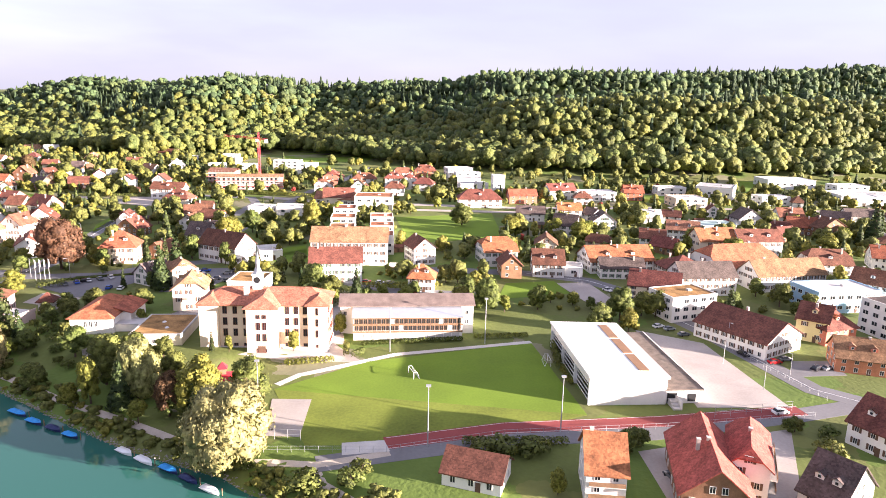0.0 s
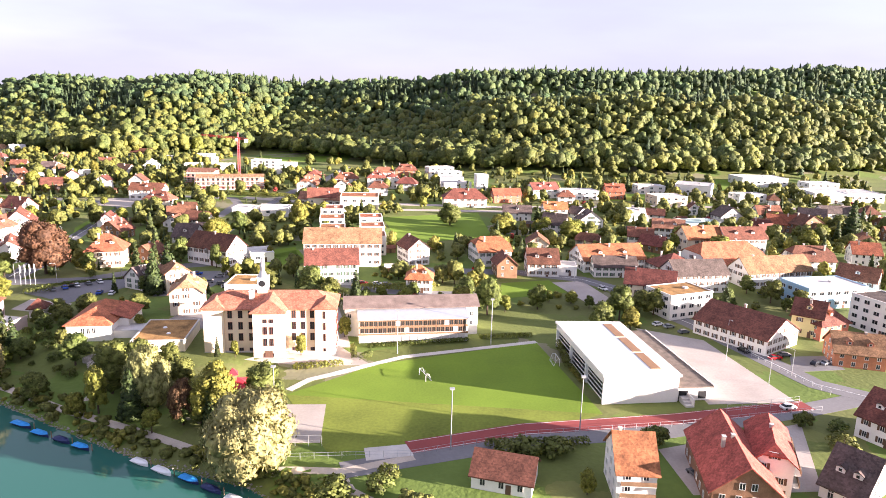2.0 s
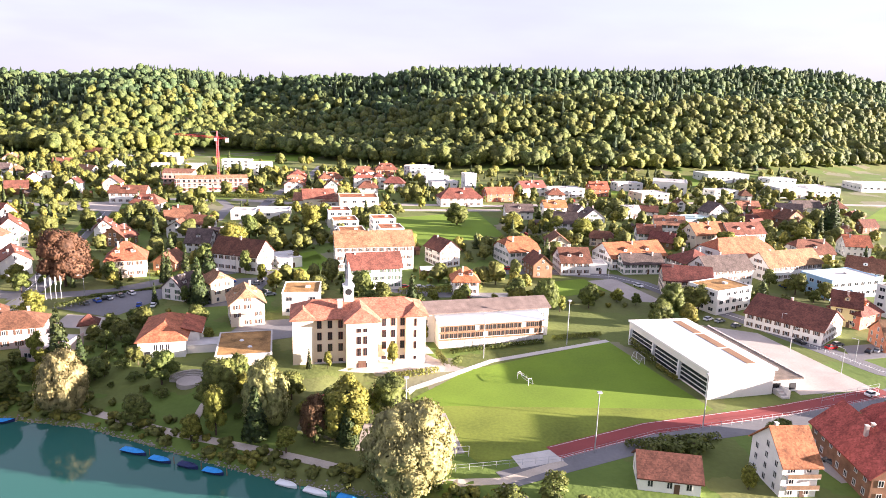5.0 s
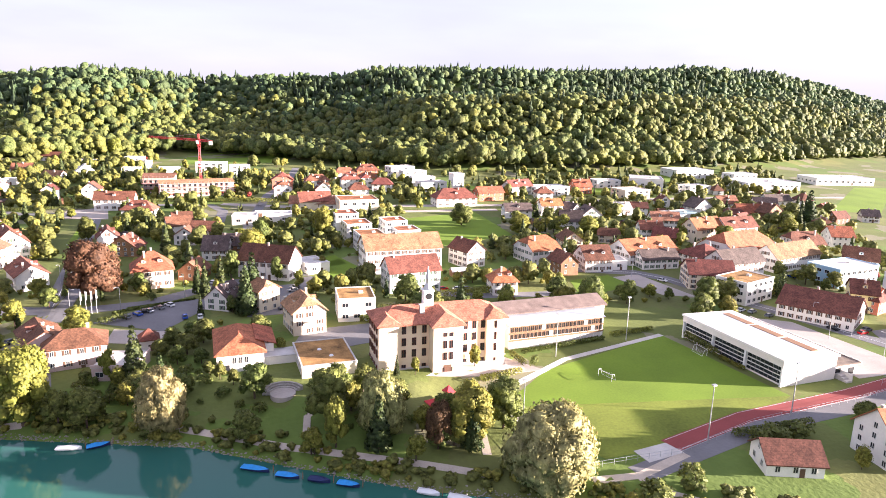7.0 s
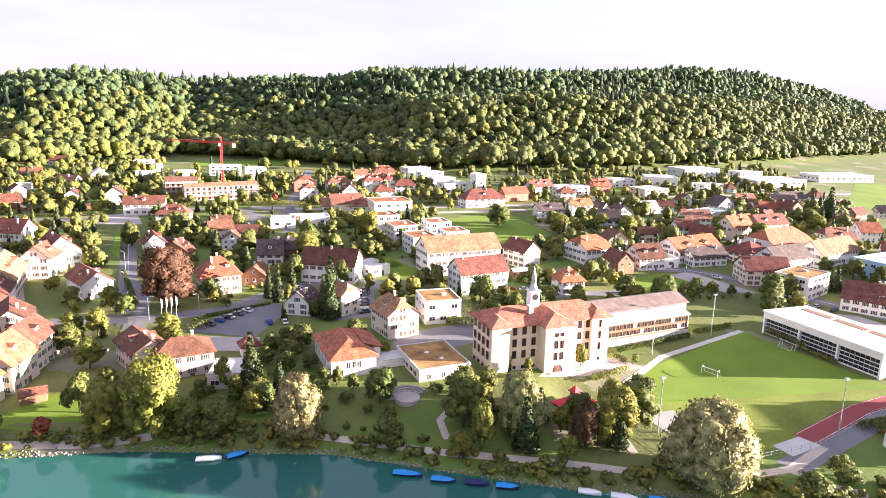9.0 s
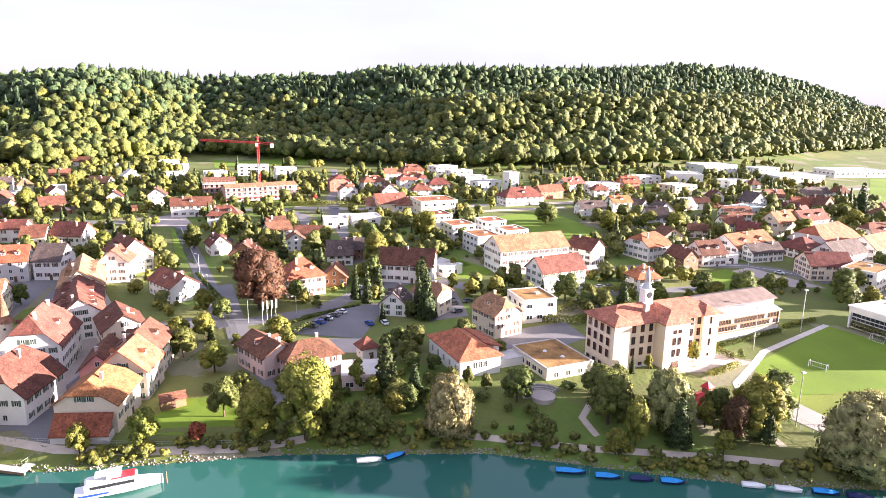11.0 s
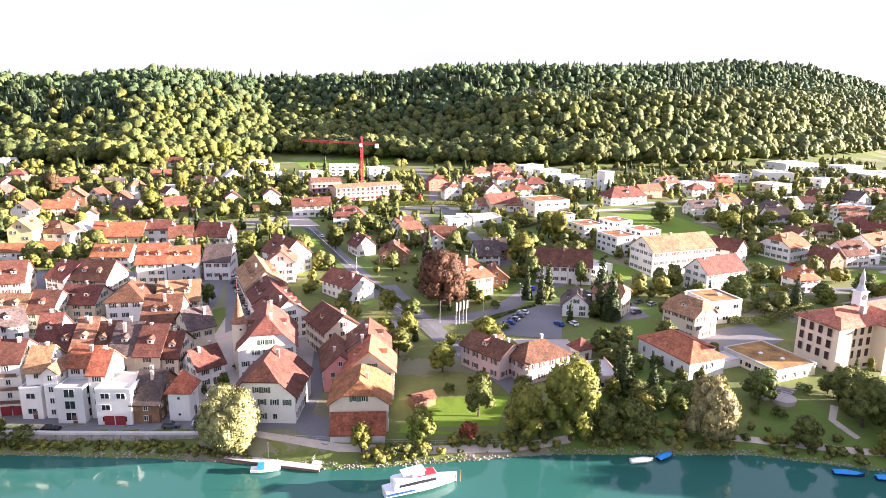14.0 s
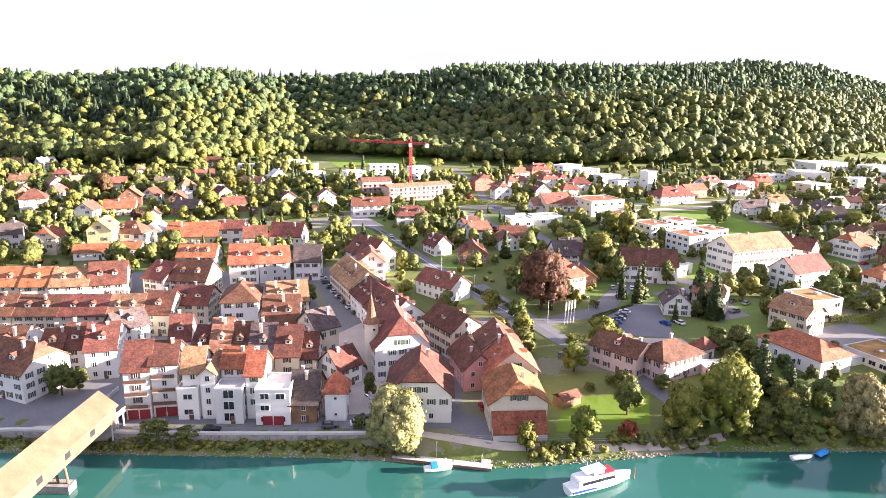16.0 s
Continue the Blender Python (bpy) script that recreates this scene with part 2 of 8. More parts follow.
def leaf_material(name, dark, light, glow=0.3):
    """Leaves: each leaf between two greens, and each tree shifted by its tone, which also holds the far forest's haze.
    """
    m = bpy.data.materials.new(name)
    m.use_nodes = True
    n, l = m.node_tree.nodes, m.node_tree.links
    p = n["Principled BSDF"]
    p.inputs["Roughness"].default_value = 0.65
    p.inputs["Specular IOR Level"].default_value = 0.25
    geo = n.new("ShaderNodeNewGeometry")
    mix = n.new("ShaderNodeMixRGB")
    mix.inputs["Color1"].default_value, mix.inputs["Color2"].default_value = (*dark, 1), (*light, 1)
    l.new(geo.outputs["Random Per Island"], mix.inputs["Fac"])
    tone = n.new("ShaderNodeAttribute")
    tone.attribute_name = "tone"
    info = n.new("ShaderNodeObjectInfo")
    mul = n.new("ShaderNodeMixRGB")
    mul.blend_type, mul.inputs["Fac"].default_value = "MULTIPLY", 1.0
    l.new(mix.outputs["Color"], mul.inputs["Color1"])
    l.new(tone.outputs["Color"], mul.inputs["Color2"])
    hsv = n.new("ShaderNodeHueSaturation")
    r = n.new("ShaderNodeMapRange")
    r.inputs["To Min"].default_value, r.inputs["To Max"].default_value = 0.475, 0.515
    l.new(info.outputs["Random"], r.inputs["Value"])
    l.new(r.outputs["Result"], hsv.inputs["Hue"])
    l.new(mul.outputs["Color"], hsv.inputs["Color"])
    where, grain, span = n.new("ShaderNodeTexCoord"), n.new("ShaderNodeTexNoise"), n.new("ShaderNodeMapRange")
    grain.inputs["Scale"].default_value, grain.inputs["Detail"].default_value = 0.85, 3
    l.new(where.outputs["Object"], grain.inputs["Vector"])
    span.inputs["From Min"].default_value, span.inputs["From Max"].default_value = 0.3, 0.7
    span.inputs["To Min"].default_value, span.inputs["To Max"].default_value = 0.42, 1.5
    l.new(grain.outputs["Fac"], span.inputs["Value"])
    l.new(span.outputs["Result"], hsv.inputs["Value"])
    rough = n.new("ShaderNodeBump")
    rough.inputs["Strength"].default_value, rough.inputs["Distance"].default_value = 0.9, 1.0
    l.new(grain.outputs["Fac"], rough.inputs["Height"])
    l.new(rough.outputs["Normal"], p.inputs["Normal"])
    l.new(hsv.outputs["Color"], p.inputs["Base Color"])
    tr = n.new("ShaderNodeBsdfTranslucent")
    l.new(hsv.outputs["Color"], tr.inputs["Color"])
    ms = n.new("ShaderNodeMixShader")
    ms.inputs["Fac"].default_value = glow
    l.new(p.outputs["BSDF"], ms.inputs[1])
    l.new(tr.outputs["BSDF"], ms.inputs[2])
    l.new(ms.outputs["Shader"], n["Material Output"].inputs["Surface"])
    return m


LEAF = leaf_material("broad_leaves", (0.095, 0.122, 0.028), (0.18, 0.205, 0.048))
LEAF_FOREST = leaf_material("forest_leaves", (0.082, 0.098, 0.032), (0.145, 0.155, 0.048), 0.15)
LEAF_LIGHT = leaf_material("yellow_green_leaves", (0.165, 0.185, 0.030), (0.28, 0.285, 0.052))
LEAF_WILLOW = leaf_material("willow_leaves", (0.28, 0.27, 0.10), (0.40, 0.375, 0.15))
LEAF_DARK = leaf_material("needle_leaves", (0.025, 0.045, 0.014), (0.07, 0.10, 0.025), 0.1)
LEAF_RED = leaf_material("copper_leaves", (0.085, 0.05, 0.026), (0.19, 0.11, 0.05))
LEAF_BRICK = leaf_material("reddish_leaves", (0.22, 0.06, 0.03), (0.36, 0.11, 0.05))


# ---- mesh helpers ----
def solid(name, verts, faces, mats, parent=None, m=None, slots=None, smooth=False):
    me = bpy.data.meshes.new(name)
    me.from_pydata([tuple(v) for v in verts], [], [tuple(f) for f in faces])
    for k in mats if isinstance(mats, (list, tuple)) else [mats]:
        me.materials.append(k)
    if slots is not None:
        me.polygons.foreach_set("material_index", slots)
    if smooth:
        me.polygons.foreach_set("use_smooth", [True] * len(me.polygons))
    me.update()
    ob = new(name, me)
    if parent:
        ob.parent = parent
    if m is not None:
        ob.matrix_basis = m
    return ob


def part(name, bm, mat, parent, label=""):
    me = bpy.data.meshes.new(name)
    bmesh.ops.recalc_face_normals(bm, faces=bm.faces)
    bm.to_mesh(me)
    bm.free()
    me.materials.append(mat)
    ob = new(name, me)
    ob.parent = parent
    if label:
        ob["label"] = label
    return ob


def share(name, me, parent, m, label=""):
    """Another object on the same mesh."""
    ob = new(name, me)
    ob.parent = parent
    ob.matrix_basis = m
    if label:
        ob["label"] = label
    return ob


def box(bm, x0, y0, z0, x1, y1, z1, m=None):
    v = [bm.verts.new(m @ Vector(p) if m is not None else p) for p in
         ((x0, y0, z0), (x1, y0, z0), (x1, y1, z0), (x0, y1, z0), (x0, y0, z1), (x1, y0, z1), (x1, y1, z1), (x0, y1, z1))]
    return [bm.faces.new([v[i] for i in f]) for f in ((3, 2, 1, 0), (4, 5, 6, 7), (0, 1, 5, 4), (1, 2, 6, 5), (2, 3, 7, 6), (3, 0, 4, 7))]


def boxes(*some):
    bm = bmesh.new()
    for b in some:
        box(bm, *b)
    return bm


def tube(bm, a, b, r0, r1=None, n=8):
    a, b = Vector(a), Vector(b)
    r1 = r0 if r1 is None else r1
    q = (b - a).to_track_quat("Z", "Y").to_matrix()
    ra = [bm.verts.new(a + q @ Vector((r0 * math.cos(k * math.tau / n), r0 * math.sin(k * math.tau / n), 0))) for k in range(n)]
    rb = [bm.verts.new(b + q @ Vector((r1 * math.cos(k * math.tau / n), r1 * math.sin(k * math.tau / n), 0))) for k in range(n)]
    for k in range(n):
        bm.faces.new((ra[k], ra[(k + 1) % n], rb[(k + 1) % n], rb[k]))
    bm.faces.new(ra[::-1])
    bm.faces.new(rb)


def slab(tops, faces, t):
    """A closed sheet of thickness t under the given upper faces."""
    n = len(tops)
    verts = [Vector(v) for v in tops] + [Vector(v) - Vector((0, 0, t)) for v in tops]
    out = [tuple(f) for f in faces] + [tuple(i + n for i in reversed(f)) for f in faces]
    count = {}
    for f in faces:
        for a, b in zip(f, (*f[1:], f[0])):
            count[(a, b)] = 1
    for a, b in count:
        if (b, a) not in count:
            out.append((b, a, a + n, b + n))
    return verts, out


# ---- ground ----
SHORE_X = [-900, -420, -320, -254, -213, -165, -120, -92, -71, -45, -39, 40, 200, 900]
SHORE_Y = [300, 262, 233, 209, 191, 182.5, 168, 150.5, 138, 127, 122, 84, 40, -60]


def shore(x):
    return np.interp(x, SHORE_X, SHORE_Y)


EDGE_X = [-1500, -640, -420, -300, -248, -170, -110, -40, 86, 215, 370, 460, 700, 1000, 1500]
EDGE_Y = [1000, 800, 700, 655, 690, 745, 705, 640, 590, 585, 600, 622, 690, 790, 1000]


def forest_edge(x):
    return np.interp(x, EDGE_X, EDGE_Y)


TERRACE_X, TERRACE_Z = [-196, -172, -62, -44, -28, 60], [0.0, 2.6, 2.4, 2.0, 0.4, 0.0]
CREST_X = [-1000, -640, -530, -450, -390, -305, -250, -190, -110, -40, 10, 68, 140, 230, 340, 470, 620, 700, 760, 820, 890, 950, 1080]
CREST_H = [62, 66, 74, 68, 68, 78, 82, 77, 74, 74, 75, 87, 88, 92, 97, 103, 109, 109, 111, 108, 105, 99, 86]


def ground_z(x, y):
    x, y = np.asarray(x, float), np.asarray(y, float)
    d = (y - shore(x)) * 0.92
    t = np.clip((d - 13) / 15, 0, 1)
    w = np.clip((x + 66) / 12, 0, 1)
    t = t * (1 - w + w * np.clip((y - 178) / 9, 0, 1))
    land = np.maximum(0.037 * np.clip(y - 230, 0, 420), np.interp(x, TERRACE_X, TERRACE_Z) * t * t * (3 - 2 * t))
    e = forest_edge(x)
    s = np.clip((y - e + 25) / 350, 0, 1)
    s = s * s * (3 - 2 * s)
    fall = np.clip(1 - (x - 1050) / 950, 0.0, 1)
    knoll = 3 * np.sin(x / 95 + 0.6) * np.sin(y / 120) + 13 * np.sin(x / 78 + y / 160) * (1.0 - s) + 1.5 * np.sin(x / 36 + y / 60)
    knoll = knoll - 17 * np.exp(-(((x + 30 - (y - 800) * 0.16) / 55) ** 2)) * np.clip(1.6 - 1.6 * s, 0, 1)
    hill = s * (np.interp(x, CREST_X, CREST_H) + knoll) * fall
    beyond = np.clip((y - 1300) / 900, 0, 1)
    front = 22 * np.exp(-(((y - e - 105) / 62) ** 2)) * np.clip((x + 20) / 120, 0, 1) * np.clip((700 - x) / 200, 0, 1)
    z = land + hill * (1 - 0.6 * beyond) + front - 15 * np.exp(-(((y - e - 215) / 50) ** 2)) * np.clip((x + 20) / 120, 0, 1) * fall
    bank = np.interp(d, [-8, -2, 0, 3.5, 7, 9], [-7, -4.2, -3.0, -1.6, -0.25, 0])
    far_side = np.interp(d, [-150, -135, -125], [0, -1, -7])
    z = np.where(d < 9, bank, z)
    return np.where(d < -100, far_side, z)


def gz(x, y):
    return float(ground_z(x, y))


def axis(*stretches):
    out = []
    for a, b, step in stretches:
        out += list(np.arange(a, b, step))
    return np.array(out + [stretches[-1][1]])


def sheet(name, xs, ys, mat, lift=0.0):
    gx, gy = np.meshgrid(xs, ys)
    z = ground_z(gx, gy) + lift
    verts = np.stack([gx.ravel(), gy.ravel(), z.ravel()], 1)
    nx, ny = len(xs), len(ys)
    i = (np.arange(ny - 1)[:, None] * nx + np.arange(nx - 1)[None]).ravel()
    faces = np.stack([i, i + 1, i + nx + 1, i + nx], 1)
    return solid(name, verts.tolist(), faces.tolist(), mat, smooth=True)


ground = sheet("ground", axis((-2400, -900, 60), (-900, -460, 16), (-460, 130, 2.5), (130, 460, 8), (460, 1000, 20), (1000, 2400, 60)),
               axis((-700, -60, 40), (-60, 80, 12), (80, 250, 2.2), (250, 700, 7), (700, 1250, 16), (1250, 2500, 60)), ground_material())
tagged(ground, "grassy riverside ground with gardens rising to wooded hills", "ground", kind="structure")
water = solid("water", [(-2400, -500, -3), (2400, -500, -3), (2400, 420, -3), (-2400, 420, -3)], [(0, 1, 2, 3)], water_material())
tagged(water, "calm blue-green river water beside the stony bank", "water", kind="structure")


def ribbon(name, pts, width, mat, lift, label, category, step=4.0, parent=None):
    """A strip that follows the ground along a line of points, with real thickness."""
    line = []
    for (x0, y0), (x1, y1) in zip(pts, pts[1:]):
        n = max(1, int(math.hypot(x1 - x0, y1 - y0) / step))
        line += [(x0 + (x1 - x0) * k / n, y0 + (y1 - y0) * k / n) for k in range(n)]
    line.append(pts[-1])
    v, f = [], []
    cols = max(2, int(width / 3) + 1)
    for k, (x, y) in enumerate(line):
        a, b = line[max(k - 1, 0)], line[min(k + 1, len(line) - 1)]
        d = Vector((b[0] - a[0], b[1] - a[1])).normalized()
        for c in range(cols):
            s = (c / (cols - 1) - 0.5) * width
            px, py = x - d.y * s, y + d.x * s
            v.append((px, py, gz(px, py) + lift))
    for k in range(len(line) - 1):
        for c in range(cols - 1):
            i = k * cols + c
            f.append((i, i + cols, i + cols + 1, i + 1))
    v, f = slab(v, f, 0.3)
    ob = solid(name, v, f, mat)
    return tagged(ob, label, category, kind="structure")


def patch(name, corners, mat, lift, label, category, step=4.0):
    """A four-cornered area laid on the ground."""
    a, b, c, d = [Vector(p) for p in corners]
    n = max(1, int(max((b - a).length, (c - d).length) / step))
    k = max(1, int(max((d - a).length, (c - b).length) / step))
    v = []
    for j in range(k + 1):
        for i in range(n + 1):
            p = a.lerp(b, i / n).lerp(d.lerp(c, i / n), j / k)
            v.append((p.x, p.y, gz(p.x, p.y) + lift))
    f = [(j * (n + 1) + i, j * (n + 1) + i + 1, (j + 1) * (n + 1) + i + 1, (j + 1) * (n + 1) + i) for j in range(k) for i in range(n)]
    v, f = slab(v, f, 0.3)
    ob = solid(name, v, f, mat)
    return tagged(ob, label, category, kind="structure")


# ---- trees ----
def leaf_cloud(rng, lobes, count, size, droop=0.0, ruffle=0.45):
    """Leaf quads over the skins of several lobes, a lobe being (centre, radii): corners, and normals that follow the crown's roundness."""
    vol = np.array([r[0] * r[1] for _, r in lobes])
    pick = rng.choice(len(lobes), count, p=vol / vol.sum())
    c = np.array([l[0] for l in lobes])[pick]
    r = np.array([l[1] for l in lobes])[pick]
    d = rng.normal(size=(count, 3))
    d /= np.linalg.norm(d, axis=1, keepdims=True)
    d[:, 2] = np.where(d[:, 2] < -0.55, -d[:, 2], d[:, 2])
    p = c + d * r * rng.uniform(0.72, 1.06, (count, 1))
    n = d + rng.normal(scale=ruffle, size=(count, 3))
    n /= np.linalg.norm(n, axis=1, keepdims=True)
    u = np.cross(n, rng.normal(size=(count, 3)))
    u /= np.linalg.norm(u, axis=1, keepdims=True)
    w = np.cross(n, u)
    if droop:
        w = w * (1 - droop) + np.array([0, 0, -1.0]) * droop
    s = size * rng.uniform(0.6, 1.3, (count, 1))
    quad = np.stack([p - u * s - w * s * 0.7, p + u * s - w * s * 0.7 * (1 + droop), p + u * s * 0.8 + w * s * (0.7 + droop), p - u * s * 0.8 + w * s * 0.7], 1)
    mid = p - p.mean(0)
    mid /= np.linalg.norm(mid, axis=1, keepdims=True) + 1e-6
    bend = d * 0.55 + mid * 0.35 + n * 0.3
    bend /= np.linalg.norm(bend, axis=1, keepdims=True)
    return np.concatenate([quad.reshape(-1, 3), np.repeat(bend, 4, 0)], 1)


def lump_cloud(rng, lobes, extra, size, seg=5):
    """Rounded leafy clumps, one dome for each lobe, with loose leaf quads on their skins."""
    a = np.arange(seg) * math.tau / seg
    rows = np.radians([-55, -8, 38, 90])
    unit = np.stack([np.cos(rows)[:, None] * np.cos(a), np.cos(rows)[:, None] * np.sin(a), np.sin(rows)[:, None] + 0 * a], 2)
    centre = np.mean([c for c, _ in lobes], 0)
    out = []
    for c, r in lobes:
        swell = rng.uniform(0.84, 1.14, (4, seg, 1))
        swell[3] = 1.0
        pts = np.array(c) + unit * np.array(r) * swell
        away = pts - centre
        away /= np.linalg.norm(away, axis=2, keepdims=True) + 1e-6
        nrm = unit * 0.7 + away * 0.4 + rng.normal(scale=0.12, size=unit.shape)
        nrm /= np.linalg.norm(nrm, axis=2, keepdims=True)
        both = np.concatenate([pts, nrm], 2)
        for k in range(3):
            nxt = np.roll(both, -1, 1)
            out.append(np.stack([both[k], nxt[k], nxt[k + 1], both[k + 1]], 1).reshape(-1, 6))
    return np.concatenate(out + ([leaf_cloud(rng, lobes, extra, size)] if extra else []))


BEND = {}


def crown_mesh(name, quads, mat, tone=(1, 1, 1)):
    n = len(quads) // 4
    me = bpy.data.meshes.new(name)
    me.vertices.add(4 * n)
    me.vertices.foreach_set("co", np.ascontiguousarray(quads[:, :3], np.float32).ravel())
    me.loops.add(4 * n)
    me.loops.foreach_set("vertex_index", np.arange(4 * n, dtype=np.int32))
    me.polygons.add(n)
    me.polygons.foreach_set("loop_start", np.arange(0, 4 * n, 4, dtype=np.int32))
    me.materials.append(mat)
    col = me.color_attributes.new("tone", "FLOAT_COLOR", "POINT")
    t = np.ones((4 * n, 4), np.float32)
    t[:, :3] = tone
    col.data.foreach_set("color", t.ravel())
    me.update(calc_edges=True)
    me.normals_split_custom_set_from_vertices(quads[:, 3:].tolist())
    BEND[me.name] = quads[:, 3:]
    return me


def round_lobes(rng, h, w, base, n):
    """Lobes of a broad crown h high and w wide, starting at base."""
    out = [((0, 0, base + (h - base) * 0.52), (w * 0.36, w * 0.36, (h - base) * 0.42))]
    for _ in range(n):
        a, k = rng.uniform(0, math.tau), rng.uniform(0.12, 0.92)
        rad = w * 0.33 * math.sin(math.pi * (0.22 + 0.68 * k))
        s = w * rng.uniform(0.13, 0.22)
        out.append(((rad * math.cos(a), rad * math.sin(a), base + (h - base) * (0.06 + 0.84 * k)), (s, s, s * 0.85)))
    return out


def trunk_mesh(rng, h, r, limbs, spread):
    bm = bmesh.new()
    tube(bm, (0, 0, -0.5), (0, 0, h * 0.55), r, r * 0.6, 7)
    tube(bm, (0, 0, h * 0.5), (rng.uniform(-0.4, 0.4), rng.uniform(-0.4, 0.4), h * 0.85), r * 0.6, r * 0.15, 6)
    for k in range(limbs):
        a, z = rng.uniform(0, math.tau), h * rng.uniform(0.28, 0.6)
        tube(bm, (0, 0, z), (spread * math.cos(a), spread * math.sin(a), z + h * 0.22), r * 0.4, r * 0.1, 5)
    me = bpy.data.meshes.new("trunk")
    bm.to_mesh(me)
    bm.free()
    me.materials.append(BARK)
    return me


TREES = {}


def tree_kind(kind, seed, h, w, base, lobes, count, size, mat, droop=0.0):
    rng = np.random.default_rng(seed)
    shape = round_lobes(rng, h, w, base, lobes)
    quads = leaf_cloud(rng, shape, count, size, droop)
    if count > 1000:   # dense inner clumps behind the outer leaves
        quads = np.concatenate([quads, lump_cloud(rng, [(c, tuple(0.84 * k for k in r)) for c, r in shape], 0, size)])
    TREES.setdefault(kind, []).append((trunk_mesh(rng, h, 0.028 * h, 6, w * 0.3), crown_mesh("crown", quads, mat), h))


def cone_lobes(h, w, base, n):
    return [((0, 0, base + (h - base) * (k + 0.3) / n), (w * 0.5 * (1 - 0.9 * k / n), w * 0.5 * (1 - 0.9 * k / n), (h - base) / n * 0.75)) for k in range(n)]


for s in range(4):
    tree_kind("round", 10 + s, 10, 8.5, 1.0, 20, 1500, 0.24, LEAF)
    tree_kind("round_big", 14 + s, 10, 7.5, 0.5, 30, 3700, 0.15, LEAF)
for s in range(3):
    tree_kind("light", 20 + s, 10, 8, 0.9, 19, 1500, 0.24, LEAF_LIGHT)
    tree_kind("light_big", 24 + s, 10, 6.8, 0.4, 30, 3700, 0.15, LEAF_LIGHT)
for s in range(3):
    tree_kind("shrub", 30 + s, 3, 4, 0.0, 11, 560, 0.17, LEAF)
tree_kind("copper", 40, 15, 13, 0.8, 40, 7000, 0.22, LEAF_RED)
tree_kind("brick", 41, 5, 4.5, 0.4, 9, 700, 0.25, LEAF_BRICK)
for s in range(2):
    tree_kind("willow", 50 + s, 13, 13.5, 0.2, 60, 8500, 0.18, LEAF_WILLOW, 0.7)
for s in range(2):
    rng = np.random.default_rng(60 + s)
    TREES.setdefault("conifer", []).append((trunk_mesh(rng, 14, 0.25, 0, 1), crown_mesh("crown", leaf_cloud(rng, cone_lobes(14, 6.5, 0.8, 9), 1500, 0.36, 0.25), LEAF_DARK), 14))
    TREES.setdefault("column", []).append((trunk_mesh(rng, 11, 0.2, 0, 1), crown_mesh("crown", leaf_cloud(rng, cone_lobes(11, 3.4, 0.3, 7), 900, 0.28, 0.2), LEAF_DARK), 11))

TREE_LABEL = {"round": "leafy green broadleaf tree standing among the gardens", "light": "sunlit yellow-green broadleaf tree beside the houses",
              "shrub": "low bushy green garden shrub", "copper": "large copper beech with brown-red foliage by the road",
              "brick": "small ornamental tree with brick-red foliage", "willow": "big pale weeping willow on the river bank",
              "conifer": "dark green conifer with tapering crown", "column": "slim dark green columnar conifer"}
tree_rng = random.Random(5)


def tree(kind, x, y, h, wide=1.0, z=None):
    tm, cm, h0 = tree_rng.choice(TREES[kind + "_big" if kind in ("round", "light") and h > 12.5 else kind])
    s = h / h0
    ob = new("shrub" if kind == "shrub" else "tree")
    ob.matrix_basis = pose(x, y, gz(x, y) - 0.05 if z is None else z, 0, 0, tree_rng.uniform(0, 360)) @ Matrix.Diagonal((s * wide, s * wide, s, 1))
    share("trunk", tm, ob, Matrix())
    share("crown", cm, ob, Matrix())
    return tagged(ob, TREE_LABEL[kind], "shrub" if kind == "shrub" else "tree", "trees and shrubs of the town")


BULK = {"quads": [], "slots": []}
BULK_SLOT = {"round_far": 0, "light_far": 1, "shrub_far": 0, "conifer_far": 2, "column_far": 2, "brick_far": 3}


def bulk_tree(kind, x, y, h, wide=1.0):
    """One more crown for the joined mass of garden greenery."""
    _, cm, h0 = tree_rng.choice(TREES[kind])
    n = len(cm.vertices)
    co = np.empty(n * 3, np.float32)
    cm.vertices.foreach_get("co", co)
    co = co.reshape(-1, 3) * (h / h0) * np.array([wide, wide, 1.0])
    a = tree_rng.uniform(0, math.tau)
    c, q = math.cos(a), math.sin(a)
    b = BEND[cm.name]
    BULK["quads"].append(np.stack([co[:, 0] * c - co[:, 1] * q + x, co[:, 0] * q + co[:, 1] * c + y, co[:, 2] + gz(x, y) - 0.3,
                                   b[:, 0] * c - b[:, 1] * q, b[:, 0] * q + b[:, 1] * c, b[:, 2]], 1))
    slot = BULK_SLOT[kind] if kind != "shrub_far" or tree_rng.random() < 0.6 else 1
    r = 0.025 * h
    post = [(x - r, y - r, gz(x, y) - 0.4), (x + r, y - r, gz(x, y) - 0.4), (x + r * 0.6, y, gz(x, y) + h * 0.5), (x - r * 0.6, y, gz(x, y) + h * 0.5)]
    BULK["slots"] += [slot] * (n // 4)
    BULK["quads"].append(np.array([(*p, 0, -1, 0) for p in post]))
    BULK["slots"].append(4)


def join_bulk():
    me = crown_mesh("garden_greenery", np.concatenate(BULK["quads"]), LEAF)
    for m in (LEAF_LIGHT, LEAF_DARK, LEAF_BRICK, BARK):
        me.materials.append(m)
    me.polygons.foreach_set("material_index", np.array(BULK["slots"], np.int32))
    tagged(new("garden_greenery", me), "mass of garden trees and bushes between the far houses", "trees", kind="stuff")


